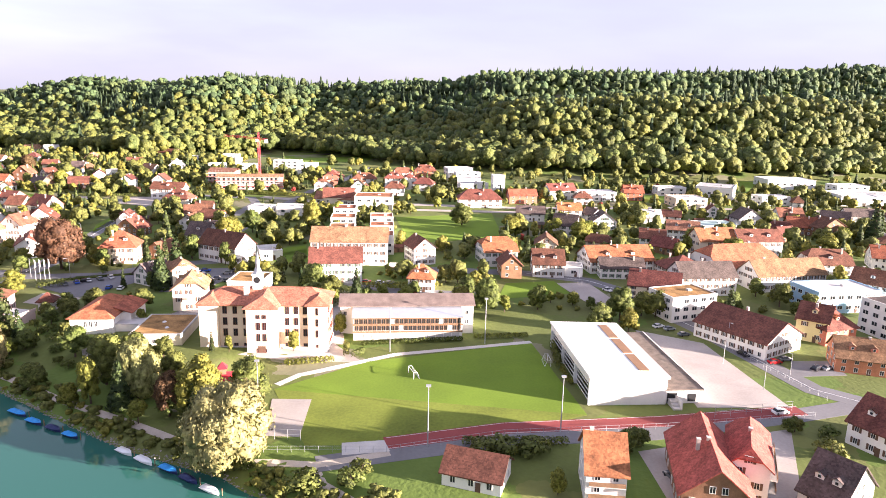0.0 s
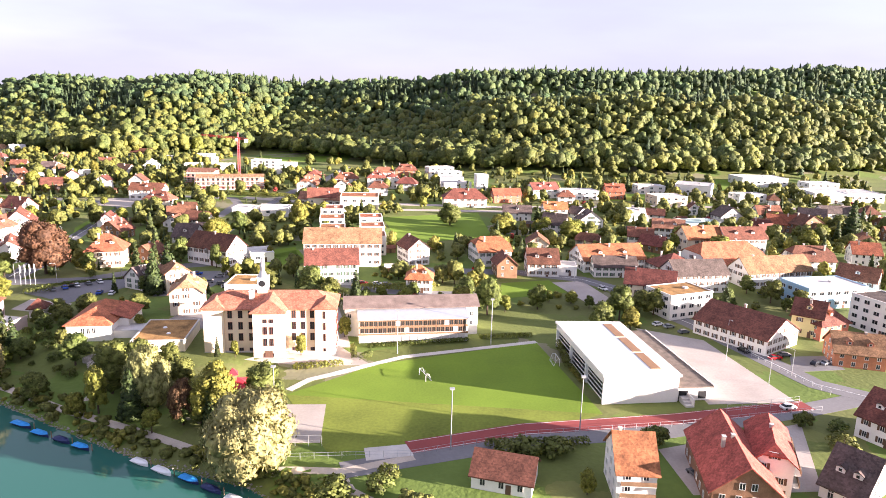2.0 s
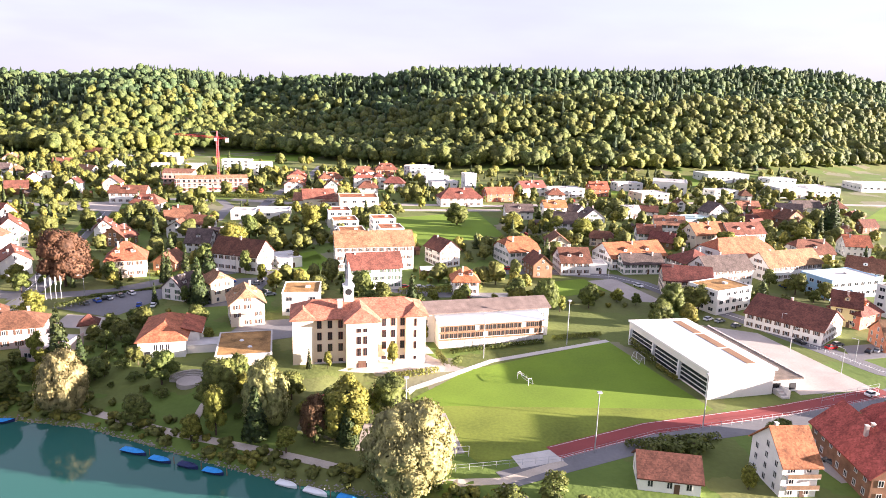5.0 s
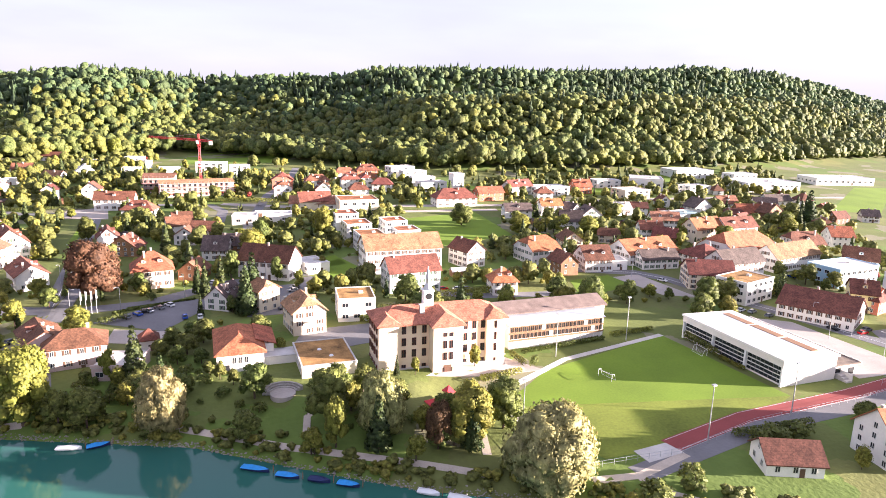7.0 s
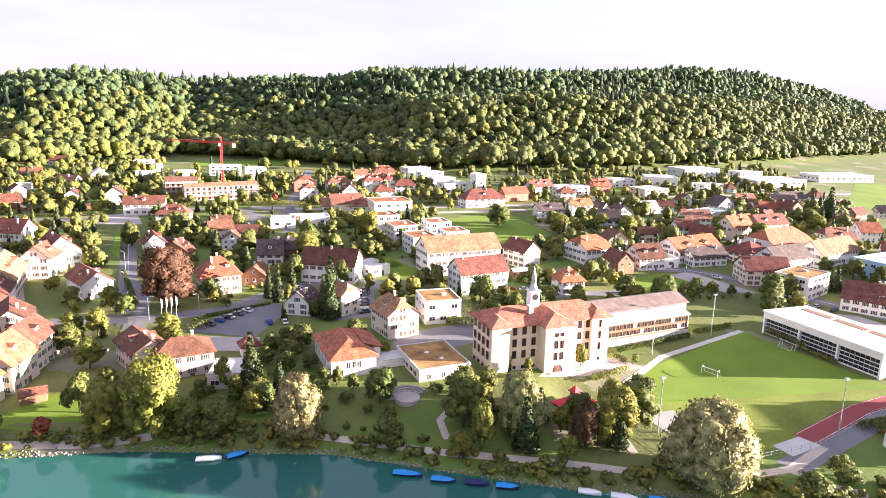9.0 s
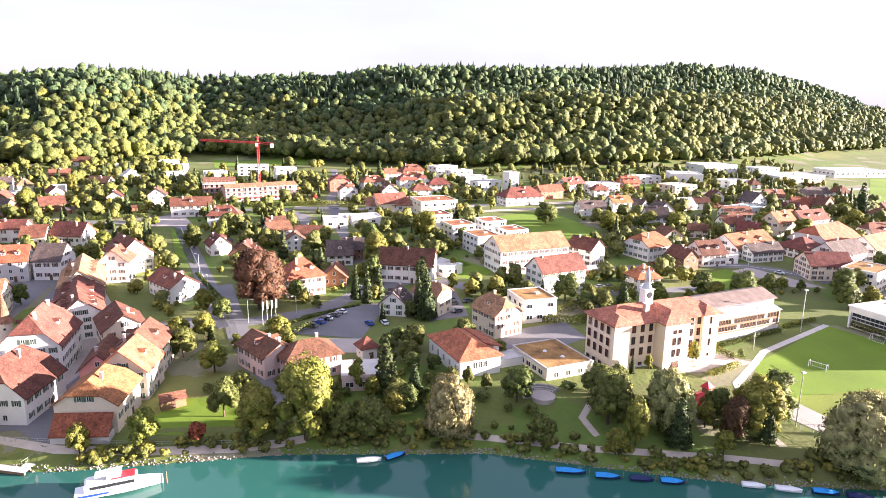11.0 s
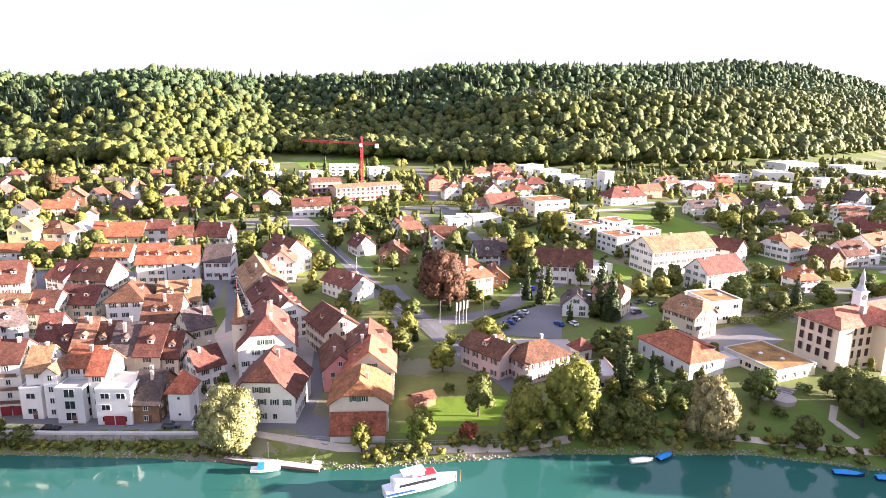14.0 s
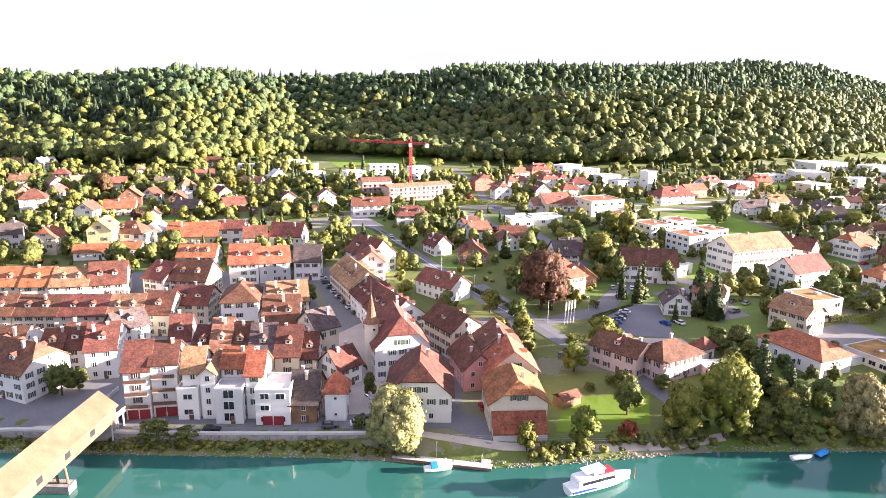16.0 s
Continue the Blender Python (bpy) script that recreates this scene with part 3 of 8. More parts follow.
def forest():
    """The wooded hill: thousands of simple crowns in one mesh, thicker at the edge of the wood."""
    rng = np.random.default_rng(77)
    quads, tones = [], []

    def spruce(h, w, extra):
        """A jagged cone of drooping boughs in four tiers."""
        out = []
        for k in range(4):
            r, z = w * 0.5 * (1 - k / 4.3), h * (0.1 + 0.22 * k)
            for i in range(6):
                a0, a1 = (i + k * 0.5) * math.tau / 6, (i + 1 + k * 0.5) * math.tau / 6
                r0, r1 = r * rng.uniform(0.7, 1.2, 2)
                top = h * (0.42 + 0.2 * k) if k < 3 else h
                n0, n1 = (math.cos(a0) * 0.85, math.sin(a0) * 0.85, 0.5), (math.cos(a1) * 0.85, math.sin(a1) * 0.85, 0.5)
                out += [(r0 * math.cos(a0), r0 * math.sin(a0), z - 0.6, *n0), (r1 * math.cos(a1), r1 * math.sin(a1), z, *n1),
                        (0.1 * math.cos(a1), 0.1 * math.sin(a1), top, *n1), (0.1 * math.cos(a0), 0.1 * math.sin(a0), top, *n0)]
        return np.concatenate([np.array(out), leaf_cloud(rng, cone_lobes(h, w, 2, 6), extra, 0.7, 0.3)])

    sets = {}
    for level, n, extra, size in ((0, 7, 34, 0.7), (1, 4, 10, 0.95), (2, 2, 4, 1.2)):
        sets[level] = [lump_cloud(rng, round_lobes(rng, rng.uniform(13, 17), 14, 2.5, n), extra, size) for _ in range(8)], [spruce(17.5, 9, extra) for _ in range(5)]
    y = 560.0
    while y < 1170:
        step = 8.4 if y < 740 else 9.6 if y < 900 else 11.0
        x = -0.72 * y - 70
        while x < 1400:
            px, py = x + rng.uniform(-3.4, 3.4), y + rng.uniform(-3.6, 3.6)
            x += step
            depth = py - forest_edge(px)
            if depth < 0 or px > 1.42 * py - 60 or py > 1060 and px < 420:
                continue
            level = 0 if depth < 70 else 1 if depth < 230 else 2
            patchy = math.sin(px / 70 + 1.3) * math.sin(py / 60) + 0.5 * math.sin(px / 31 + py / 43)
            conifer = rng.random() < (0.05 if depth < 110 else 0.6 if patchy > 0.4 else 0.3 if depth > 290 else 0.06)
            t = sets[level][1 if conifer else 0]
            t = t[rng.integers(len(t))]
            a, s = rng.uniform(0, math.tau), rng.uniform(0.62, 1.2) * (1.25 if depth < 26 else 1) * (rng.uniform(0.7, 1.15) if conifer else 1)
            ca, sa = math.cos(a), math.sin(a)
            quads.append(np.stack([(t[:, 0] * ca - t[:, 1] * sa) * s + px, (t[:, 0] * sa + t[:, 1] * ca) * s + py, t[:, 2] * s + gz(px, py) - 0.5,
                                   t[:, 3] * ca - t[:, 4] * sa, t[:, 3] * sa + t[:, 4] * ca, t[:, 5]], 1))
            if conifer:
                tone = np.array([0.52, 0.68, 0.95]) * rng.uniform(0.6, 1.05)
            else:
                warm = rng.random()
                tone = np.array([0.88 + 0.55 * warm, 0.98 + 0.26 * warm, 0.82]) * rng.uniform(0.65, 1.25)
                # distance haze of the back slopes, put into the leaf colour as a blue shift
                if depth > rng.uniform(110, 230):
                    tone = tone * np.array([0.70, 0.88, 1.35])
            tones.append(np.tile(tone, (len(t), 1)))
        y += step * 0.9
    q = np.concatenate(quads)
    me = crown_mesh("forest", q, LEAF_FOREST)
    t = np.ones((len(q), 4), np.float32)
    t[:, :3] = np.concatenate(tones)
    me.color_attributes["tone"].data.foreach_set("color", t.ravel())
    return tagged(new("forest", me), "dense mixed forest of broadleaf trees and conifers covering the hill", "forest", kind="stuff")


forest()


# ---- houses ----
def window_mesh(w, h, shutter=None, bars=True):
    """A window in one piece: frame with recessed panes, sill edge, and shutters hinged to it where it has them."""
    t, m, d0, d1 = 0.09, 0.04, -0.10, -0.02
    xs = [-w / 2, -w / 2 + t] + ([-m, m] if bars else []) + [w / 2 - t, w / 2]
    if shutter:
        xs = [-w * 1.02] + xs + [w * 1.02]
    zs = [0.0, t, h - t, h]
    v, f, slots = [], [], []
    nx = len(xs)
    for z in zs:
        v += [(x, d0, z) for x in xs]
    glass = [k for k in range(nx - 1) if abs((xs[k + 1] - xs[k]) - 2 * m) > 1e-6 and -w / 2 < (xs[k] + xs[k + 1]) / 2 < w / 2 and xs[k + 1] - xs[k] > t * 1.5]
    for r in range(3):
        for k in range(nx - 1):
            q = (r * nx + k, r * nx + k + 1, (r + 1) * nx + k + 1, (r + 1) * nx + k)
            if r == 1 and k in glass:
                b = len(v)
                v += [(v[i][0], d1, v[i][2]) for i in q]
                f += [(q[i], q[(i + 1) % 4], b + (i + 1) % 4, b + i) for i in range(4)] + [(b, b + 1, b + 2, b + 3)]
                slots += [0, 0, 0, 0, 1]
            else:
                f.append(q)
                slots.append(2 if shutter and k in (0, nx - 2) else 0)
    b = len(v)
    edge = [k for k in range(nx)] + [r * nx + nx - 1 for r in (1, 2)] + [3 * nx + k for k in range(nx - 1, -1, -1)] + [r * nx for r in (2, 1)]
    v += [(v[i][0], 0.05, v[i][2]) for i in edge]
    n = len(edge)
    for i in range(n):
        f.append((edge[(i + 1) % n], edge[i], b + i, b + (i + 1) % n))
        slots.append(2 if shutter and abs(v[edge[i]][0]) > w * 0.6 else 0)
    me = bpy.data.meshes.new("window")
    me.from_pydata(v, [], f)
    for k in (FRAME, GLASS, shutter or FRAME):
        me.materials.append(k)
    me.polygons.foreach_set("material_index", slots)
    me.update()
    return me


WINDOWS = {"plain": window_mesh(1.15, 1.5), "brown": window_mesh(1.05, 1.5, SHUTTER), "green": window_mesh(1.05, 1.5, SHUTTER_G),
           "wide": window_mesh(2.2, 1.5), "shop": window_mesh(2.6, 2.2), "small": window_mesh(0.8, 0.8, None, False), "band": window_mesh(3.0, 1.4)}
EYES = [(-270, 70), (-140, 30), (0, 0)]
house_rng = random.Random(11)


def facing(x, y, nx, ny):
    return any((ex - x) * nx + (ey - y) * ny > 0 for ex, ey in EYES)


def chimney(parent, x, y, z, h, w=0.7):
    c = part("chimney", boxes((x - w / 2, y - w / 2, z - 1.6, x + w / 2, y + w / 2, z + h)), CHIMNEY, parent)
    part("chimney_cap", boxes((x - w * 0.62, y - w * 0.62, z + h, x + w * 0.62, y + w * 0.62, z + h + 0.14)), CONCRETE, c)


def dormer(parent, x, side, W, eave, rise, tile, wall):
    """A gabled dormer on the slope at side (-1 or 1)."""
    k = 0.34
    y0 = side * W / 2 * (1 - k)
    z0 = eave + rise * k
    w, h = 0.85, 1.15
    yb = side * W / 2 * max(0.0, 1 - k - (h + 0.7) / max(rise, 0.1))
    bm = boxes((x - w, min(y0, yb), z0 - 0.4, x + w, max(y0, yb), z0 + h))
    d = part("dormer", bm, wall, parent)
    yo = y0 + side * 0.35
    v, f = slab([(x - w - 0.25, yo, z0 + h - 0.1), (x, yo, z0 + h + 0.65), (x + w + 0.25, yo, z0 + h - 0.1),
                 (x - w - 0.25, yb, z0 + h - 0.1), (x, yb, z0 + h + 0.65), (x + w + 0.25, yb, z0 + h - 0.1)], [(0, 1, 4, 3), (1, 2, 5, 4)], 0.12)
    solid("dormer_roof", v, f, tile, d)
    share("window", WINDOWS["small"], d, pose(x, y0 + side * 0.01, z0 + 0.15, 0, 0, 0 if side < 0 else 180))


def roof_shape(kind, L, W, eave, pitch, over):
    """Upper faces of a roof over a box L x W, ridge along x."""
    tp = math.tan(radians(pitch))
    hx, hy = L / 2 + over * 0.7, W / 2 + over
    ze, zr = eave - over * tp + 0.12, eave + W / 2 * tp + 0.12
    if kind == "gable":
        return [(-hx, -hy, ze), (hx, -hy, ze), (hx, 0, zr), (-hx, 0, zr), (hx, hy, ze), (-hx, hy, ze)], [(0, 1, 2, 3), (3, 2, 4, 5)], zr
    if kind == "hip":
        hx = L / 2 + over
        r = max(0.05, hx - hy * 0.95)
        return [(-hx, -hy, ze), (hx, -hy, ze), (hx, hy, ze), (-hx, hy, ze), (-r, 0, zr), (r, 0, zr)], [(0, 1, 5, 4), (1, 2, 5), (2, 3, 4, 5), (3, 0, 4)], zr
    k = 0.5
    zm, ym = ze + (zr - ze) * k, hy * (1 - k)
    r = hx - ym * 0.8
    return [(-hx, -hy, ze), (hx, -hy, ze), (hx, -ym, zm), (r, 0, zr), (hx, ym, zm), (hx, hy, ze), (-hx, hy, ze), (-hx, ym, zm), (-r, 0, zr), (-hx, -ym, zm)], \
        [(0, 1, 2, 3, 8, 9), (2, 4, 3), (3, 4, 5, 6, 7, 8), (7, 9, 8)], zr


def house(name, x, y, turn, L, W, eave, kind, wall, tile, storeys, label, pitch=None, dormers=None, windows=None, over=None, z=None, balcony=None, chimneys=None, garages=0):
    rng = house_rng
    zg = gz(x, y) if z is None else z
    ob = new(name)
    ob.matrix_basis = pose(x, y, zg, 0, 0, turn)
    wm, tm = WALL[wall], TILE[tile]
    pitch = pitch or rng.uniform(34, 42) * (0.82 if W > 15 else 1)
    over = (0.75 if kind != "flat" else 0) if over is None else over
    tp = math.tan(radians(pitch))
    a, b = L / 2, W / 2
    lo = -1.6
    if kind == "gable":
        top = eave + b * tp
        v = [(-a, -b, lo), (a, -b, lo), (a, b, lo), (-a, b, lo), (-a, -b, eave), (a, -b, eave), (a, b, eave), (-a, b, eave), (-a, 0, top), (a, 0, top)]
        f = [(0, 1, 5, 4), (2, 3, 7, 6), (1, 2, 6, 9, 5), (3, 0, 4, 8, 7), (4, 5, 9, 8), (6, 7, 8, 9)]
    elif kind == "half":
        zm = eave + b * tp * 0.48
        v = [(-a, -b, lo), (a, -b, lo), (a, b, lo), (-a, b, lo), (-a, -b, eave), (a, -b, eave), (a, b, eave), (-a, b, eave),
             (-a, -b * 0.52, zm), (a, -b * 0.52, zm), (a, b * 0.52, zm), (-a, b * 0.52, zm)]
        f = [(0, 1, 5, 4), (2, 3, 7, 6), (1, 2, 6, 10, 9, 5), (3, 0, 4, 8, 11, 7), (4, 5, 9, 8), (6, 7, 11, 10), (8, 9, 10, 11)]
    else:
        v = [(-a, -b, lo), (a, -b, lo), (a, b, lo), (-a, b, lo), (-a, -b, eave), (a, -b, eave), (a, b, eave), (-a, b, eave)]
        f = [(0, 1, 5, 4), (1, 2, 6, 5), (2, 3, 7, 6), (3, 0, 4, 7), (4, 5, 6, 7)]
    solid("wall", v, f, wm, ob)
    if kind == "flat":
        part("roof", boxes((-a + 0.3, -b + 0.3, eave + 0.004, a - 0.3, b - 0.3, eave + 0.12)), tm, ob)
        bm = boxes((-a - 0.08, -b - 0.08, eave - 0.1, a + 0.08, -b + 0.3, eave + 0.4), (-a - 0.08, b - 0.3, eave - 0.1, a + 0.08, b + 0.08, eave + 0.4),
                   (-a - 0.08, -b + 0.3, eave - 0.1, -a + 0.3, b - 0.3, eave + 0.4), (a - 0.3, -b + 0.3, eave - 0.1, a + 0.08, b - 0.3, eave + 0.4))
        part("parapet", bm, wm, ob)
        if L > 9:
            part("roof_hatch", boxes((a * 0.2, -0.8, eave + 0.12, a * 0.2 + 1.6, 0.8, eave + 0.8)), CONCRETE, ob)
    else:
        tv, tf, zr = roof_shape(kind, L, W, eave, pitch, over)
        sv, sf = slab(tv, tf, 0.28)
        solid("roof", sv, sf, tm, ob)
        for k in range(chimneys if chimneys is not None else rng.choice((1, 1, 2)) if eave > 3.6 else 0):
            chimney(ob, rng.uniform(-0.35, 0.35) * L, rng.uniform(-0.2, 0.2) * W, zr - 0.4, rng.uniform(0.5, 1.0))
        n = dormers if dormers is not None else (rng.choice((0, 0, 1, 2)) if W > 9 and L > 8 and storeys > 1 else 0)
        for k in range(n):
            for side in (-1, 1):
                ny = Vector((0, side, 0))
                ny.rotate(Euler((0, 0, radians(turn))))
                if facing(x, y, ny.x, ny.y):
                    dormer(ob, (k + 0.5) / n * L * 0.8 - L * 0.4, side, W, eave + 0.1, b * tp, tm, wm)
    style = windows or (rng.choice(("brown", "green", "plain", "brown")) if wall in "wcy" and kind != "flat" else "wide" if kind == "flat" else "plain")
    if style == "none":
        return tagged(ob, label, name.replace("_", " "))
    me = WINDOWS[style]
    step = {"wide": 3.6, "shop": 3.6, "band": 3.3}.get(style, 2.9) * (1.45 if y > 400 else 1.0)
    fh = eave / storeys
    for side, length, off, rot in (("f", L, b, 0), ("r", W, a, 90), ("k", L, b, 180), ("l", W, a, -90)):
        nrm = Vector((0, -1, 0))
        nrm.rotate(Euler((0, 0, radians(turn + rot))))
        if not facing(x, y, nrm.x, nrm.y):
            continue
        gable_end = side in "rl" and kind in ("gable", "half")
        n = max(1, int((length - 1.0) / step))
        for s in range(storeys + (1 if gable_end and b * tp > 3 else 0)):
            count = n if s < storeys else max(1, min(2, n - 2))
            for k in range(count):
                if rng.random() < 0.07:
                    continue
                u = (k + 0.5) / count * (length - 0.8) - (length - 0.8) / 2 if s < storeys else (k - (count - 1) / 2) * 2.2
                zz = s * fh + (fh - 1.5) * 0.5 if s < storeys else eave + 0.5
                if zz + 1.5 > eave and s < storeys:
                    zz = eave - 1.7
                share("window", me if s or style == "wide" or rng.random() < 0.8 else WINDOWS["plain"], ob,
                      pose(0, 0, 0, 0, 0, rot) @ pose(u, -off - 0.005, max(0.5, zz)))
    if storeys > 0 and facing(x, y, 0, -1):
        door = boxes((-0.55, -0.09, -0.2, 0.55, 0.05, 2.1))
        d = part("door", door, SHUTTER, ob)
        d.matrix_basis = pose(L * 0.12, -b - 0.003, 0)
    for k in range(garages):
        part("garage_door", boxes(((k - garages / 2) * 2.7 + 0.15, -b - 0.14, -0.1, (k - garages / 2) * 2.7 + 2.55, -b + 0.02, 2.3)), GARAGE, ob)
    if balcony:
        for s in range(1, storeys):
            bal = part("balcony", boxes((-L * 0.45, -b - 1.5, s * fh - 0.1, L * 0.45, -b, s * fh + 0.08)), CONCRETE, ob)
            part("railing", boxes((-L * 0.45, -b - 1.5, s * fh + 0.08, L * 0.45, -b - 1.44, s * fh + 1.0)), balcony, bal)
    return tagged(ob, label, name.replace("_", " "))


house("townhouse", -324.1, 263.0, -39.9, 19.8, 14.0, 8, "half", "w", "b", 3, "white rendered townhouse with a brown tiled half-hip roof")
house("townhouse", -330.9, 278.0, -16.0, 14.8, 16.5, 7.5, "gable", "w", "b", 3, "white rendered townhouse with a brown tiled gable roof", dormers=2)
house("townhouse", -316.4, 273.6, -7.8, 5.4, 15.3, 7.5, "gable", "w", "b", 3, "white rendered townhouse with a brown tiled gable roof", dormers=1)
house("townhouse", -310.9, 274.1, -8.1, 5.8, 15.3, 7.5, "gable", "w", "b", 3, "white rendered townhouse with a brown tiled gable roof", dormers=1)
house("townhouse", -303.7, 269.2, -4.5, 7.8, 16.5, 8.5, "gable", "w", "b", 3, "white rendered townhouse with a brown tiled gable roof", dormers=1)
house("townhouse", -340.8, 308.2, -15.4, 16.8, 13.0, 7.5, "gable", "c", "b", 3, "cream rendered townhouse with a brown tiled gable roof", dormers=3)
house("townhouse", -326.0, 304.1, -15.4, 13.4, 13.0, 7.5, "gable", "c", "b", 3, "cream rendered townhouse with a brown tiled gable roof", dormers=2)
house("townhouse", -312.5, 300.4, -15.4, 14.4, 13.0, 7.5, "gable", "c", "b", 3, "cream rendered townhouse with a brown tiled gable roof", dormers=2)
house("townhouse", -300.3, 297.3, -12.8, 10.9, 13.0, 7.5, "gable", "c", "t", 3, "cream rendered townhouse with a tan tiled gable roof", dormers=2)
house("townhouse", -344.0, 339.6, -12.2, 13.8, 15.3, 7.5, "gable", "c", "o", 3, "cream rendered townhouse with an orange tiled gable roof", dormers=2)
house("townhouse", -332.3, 336.5, -11.0, 9.6, 15.3, 7.5, "gable", "c", "o", 3, "cream rendered townhouse with an orange tiled gable roof", dormers=1)
house("townhouse", -321.5, 334.0, -8.7, 12.2, 15.3, 7.5, "gable", "c", "t", 3, "cream rendered townhouse with a tan tiled gable roof", dormers=2)
house("townhouse", -310.0, 333.0, -2.2, 12.2, 14.2, 7.5, "gable", "c", "b", 3, "cream rendered townhouse with a brown tiled gable roof", dormers=2)
house("townhouse", -290.2, 337.2, -40.4, 9.7, 16.5, 6.5, "gable", "w", "r", 3, "white rendered townhouse with a red tiled gable roof", dormers=1)
house("townhouse", -280.4, 332.0, -25.9, 14.4, 14.2, 6.5, "gable", "c", "b", 3, "cream rendered townhouse with a brown tiled gable roof", dormers=2)
house("townhouse", -289.9, 296.0, -18.8, 8.6, 14.2, 7.5, "gable", "c", "b", 3, "cream rendered townhouse with a brown tiled gable roof", dormers=1)
house("townhouse", -280.1, 301.9, -20.4, 12.5, 13.0, 7.5, "gable", "c", "b", 3, "cream rendered townhouse with a brown tiled gable roof", dormers=2)
house("corner_house", -265.2, 294.7, 80.1, 16.0, 11.6, 10, "hip", "w", "b", 3, "white rendered corner house with a brown tiled pyramid roof")
house("townhouse", -250.0, 296.8, -2.5, 13.2, 14.2, 7.5, "gable", "c", "t", 3, "cream rendered townhouse with a tan tiled gable roof", dormers=2)
house("townhouse", -299.8, 284.5, 24.2, 9.4, 10.6, 7.5, "gable", "w", "d", 3, "white rendered townhouse with a dark grey tiled gable roof", dormers=1)
house("townhouse", -283.3, 269.0, -7.1, 5.5, 13.0, 8.5, "gable", "w", "b", 3, "white rendered townhouse with a brown tiled gable roof", dormers=1)
house("townhouse", -276.0, 259.6, -20.3, 5.1, 16.5, 8.5, "gable", "c", "b", 3, "cream rendered townhouse with a brown tiled gable roof", dormers=1)
house("townhouse", -271.7, 259.5, -11.6, 4.9, 20.1, 8.5, "gable", "c", "t", 3, "cream rendered townhouse with a tan tiled gable roof", dormers=1)
house("townhouse", -266.7, 258.5, -11.7, 5.1, 20.1, 8.5, "gable", "c", "b", 3, "cream rendered townhouse with a brown tiled gable roof", dormers=1)
house("townhouse", -260.8, 254.7, -12.8, 6.6, 18.9, 8.5, "gable", "c", "d", 3, "cream rendered townhouse with a dark grey tiled gable roof", dormers=1)
house("townhouse", -253.9, 251.6, -16.1, 6.6, 17.7, 8.5, "gable", "c", "b", 3, "cream rendered townhouse with a brown tiled gable roof", dormers=1)
house("townhouse", -248.7, 249.4, -16.1, 4.3, 14.2, 7.5, "gable", "c", "b", 3, "cream rendered townhouse with a brown tiled gable roof", dormers=1)
house("townhouse", -253.5, 278.5, -12.0, 11.0, 15.0, 7.5, "gable", "w", "b", 3, "white rendered townhouse with a brown tiled gable roof", dormers=2)
house("gate_house", -244.4, 264.9, 19.8, 7.7, 12.0, 9, "gable", "c", "d", 2, "cream rendered gate house with a dark grey tiled gable roof")
house("manor", -225.3, 220.6, 69.9, 17.0, 16.1, 7.5, "half", "w", "b", 2, "white rendered manor with a brown tiled half-hip roof", pitch=43, dormers=0)
house("town_hall", -224.0, 247.7, 84.2, 20.0, 15.7, 9.5, "half", "w", "b", 3, "white rendered town hall with a brown tiled half-hip roof", pitch=45, dormers=1)
house("garden_house", -242.0, 241.8, 26.7, 7.8, 9.0, 6, "gable", "w", "b", 2, "white rendered garden house with a brown tiled gable roof")
house("barn", -204.7, 208.3, 74.6, 15.0, 13.9, 7.5, "half", "c", "o", 1, "cream rendered barn with an orange tiled half-hip roof")
house("townhouse", -203.8, 254.1, -76.1, 16.0, 12.0, 9, "gable", "c", "b", 3, "cream rendered townhouse with a brown tiled gable roof")
house("farmhouse", -208.8, 344.5, -65.4, 17.2, 14.0, 8, "gable", "w", "r", 3, "white rendered farmhouse with a red tiled gable roof")
house("house", -190.1, 302.5, -63.0, 18.4, 11.0, 6, "gable", "w", "r", 2, "white rendered house with a red tiled gable roof")
house("tower_house", -320.1, 402.5, 76.7, 13.0, 10.6, 11, "gable", "y", "t", 4, "pale yellow tower house with a tan tiled gable roof")
house("house", -308.9, 407.0, -22.2, 14.2, 11.0, 8, "hip", "w", "b", 2, "white rendered house with a brown tiled hip roof")
house("workshop", -309.5, 391.7, -13.9, 12.1, 7.0, 4, "gable", "w", "o", 1, "white rendered workshop with an orange tiled gable roof")
house("house", -299.5, 414.6, 76.7, 13.0, 8.8, 7, "gable", "w", "g", 2, "white rendered house with a grey gravel gable roof")
house("house", -343.2, 405.5, 76.4, 11.0, 10.0, 8, "half", "c", "o", 3, "cream rendered house with an orange tiled half-hip roof")
house("house", -361.8, 421.3, 6.5, 9.5, 10.0, 7, "gable", "w", "d", 2, "white rendered house with a dark grey tiled gable roof")
house("workshop", -322.2, 390.0, -8.0, 17.6, 7.0, 4, "gable", "w", "o", 1, "white rendered workshop with an orange tiled gable roof")
house("workshop", -281.4, 407.7, -13.5, 23.5, 14.0, 5, "gable", "c", "o", 1, "cream rendered workshop with an orange tiled gable roof")
house("townhouse", -279.0, 367.2, -17.3, 15.9, 11.8, 5.5, "gable", "w", "o", 2, "white rendered townhouse with an orange tiled gable roof", dormers=3)
house("house", -263.9, 407.0, -13.2, 12.0, 10.0, 7, "gable", "w", "b", 2, "white rendered house with a brown tiled gable roof")
house("workshop", -253.4, 397.7, -7.7, 10.7, 11.0, 5, "gable", "c", "r", 1, "cream rendered workshop with a red tiled gable roof")
house("workshop", -237.7, 396.6, -25.7, 15.8, 12.0, 5, "gable", "w", "r", 1, "white rendered workshop with a red tiled gable roof")
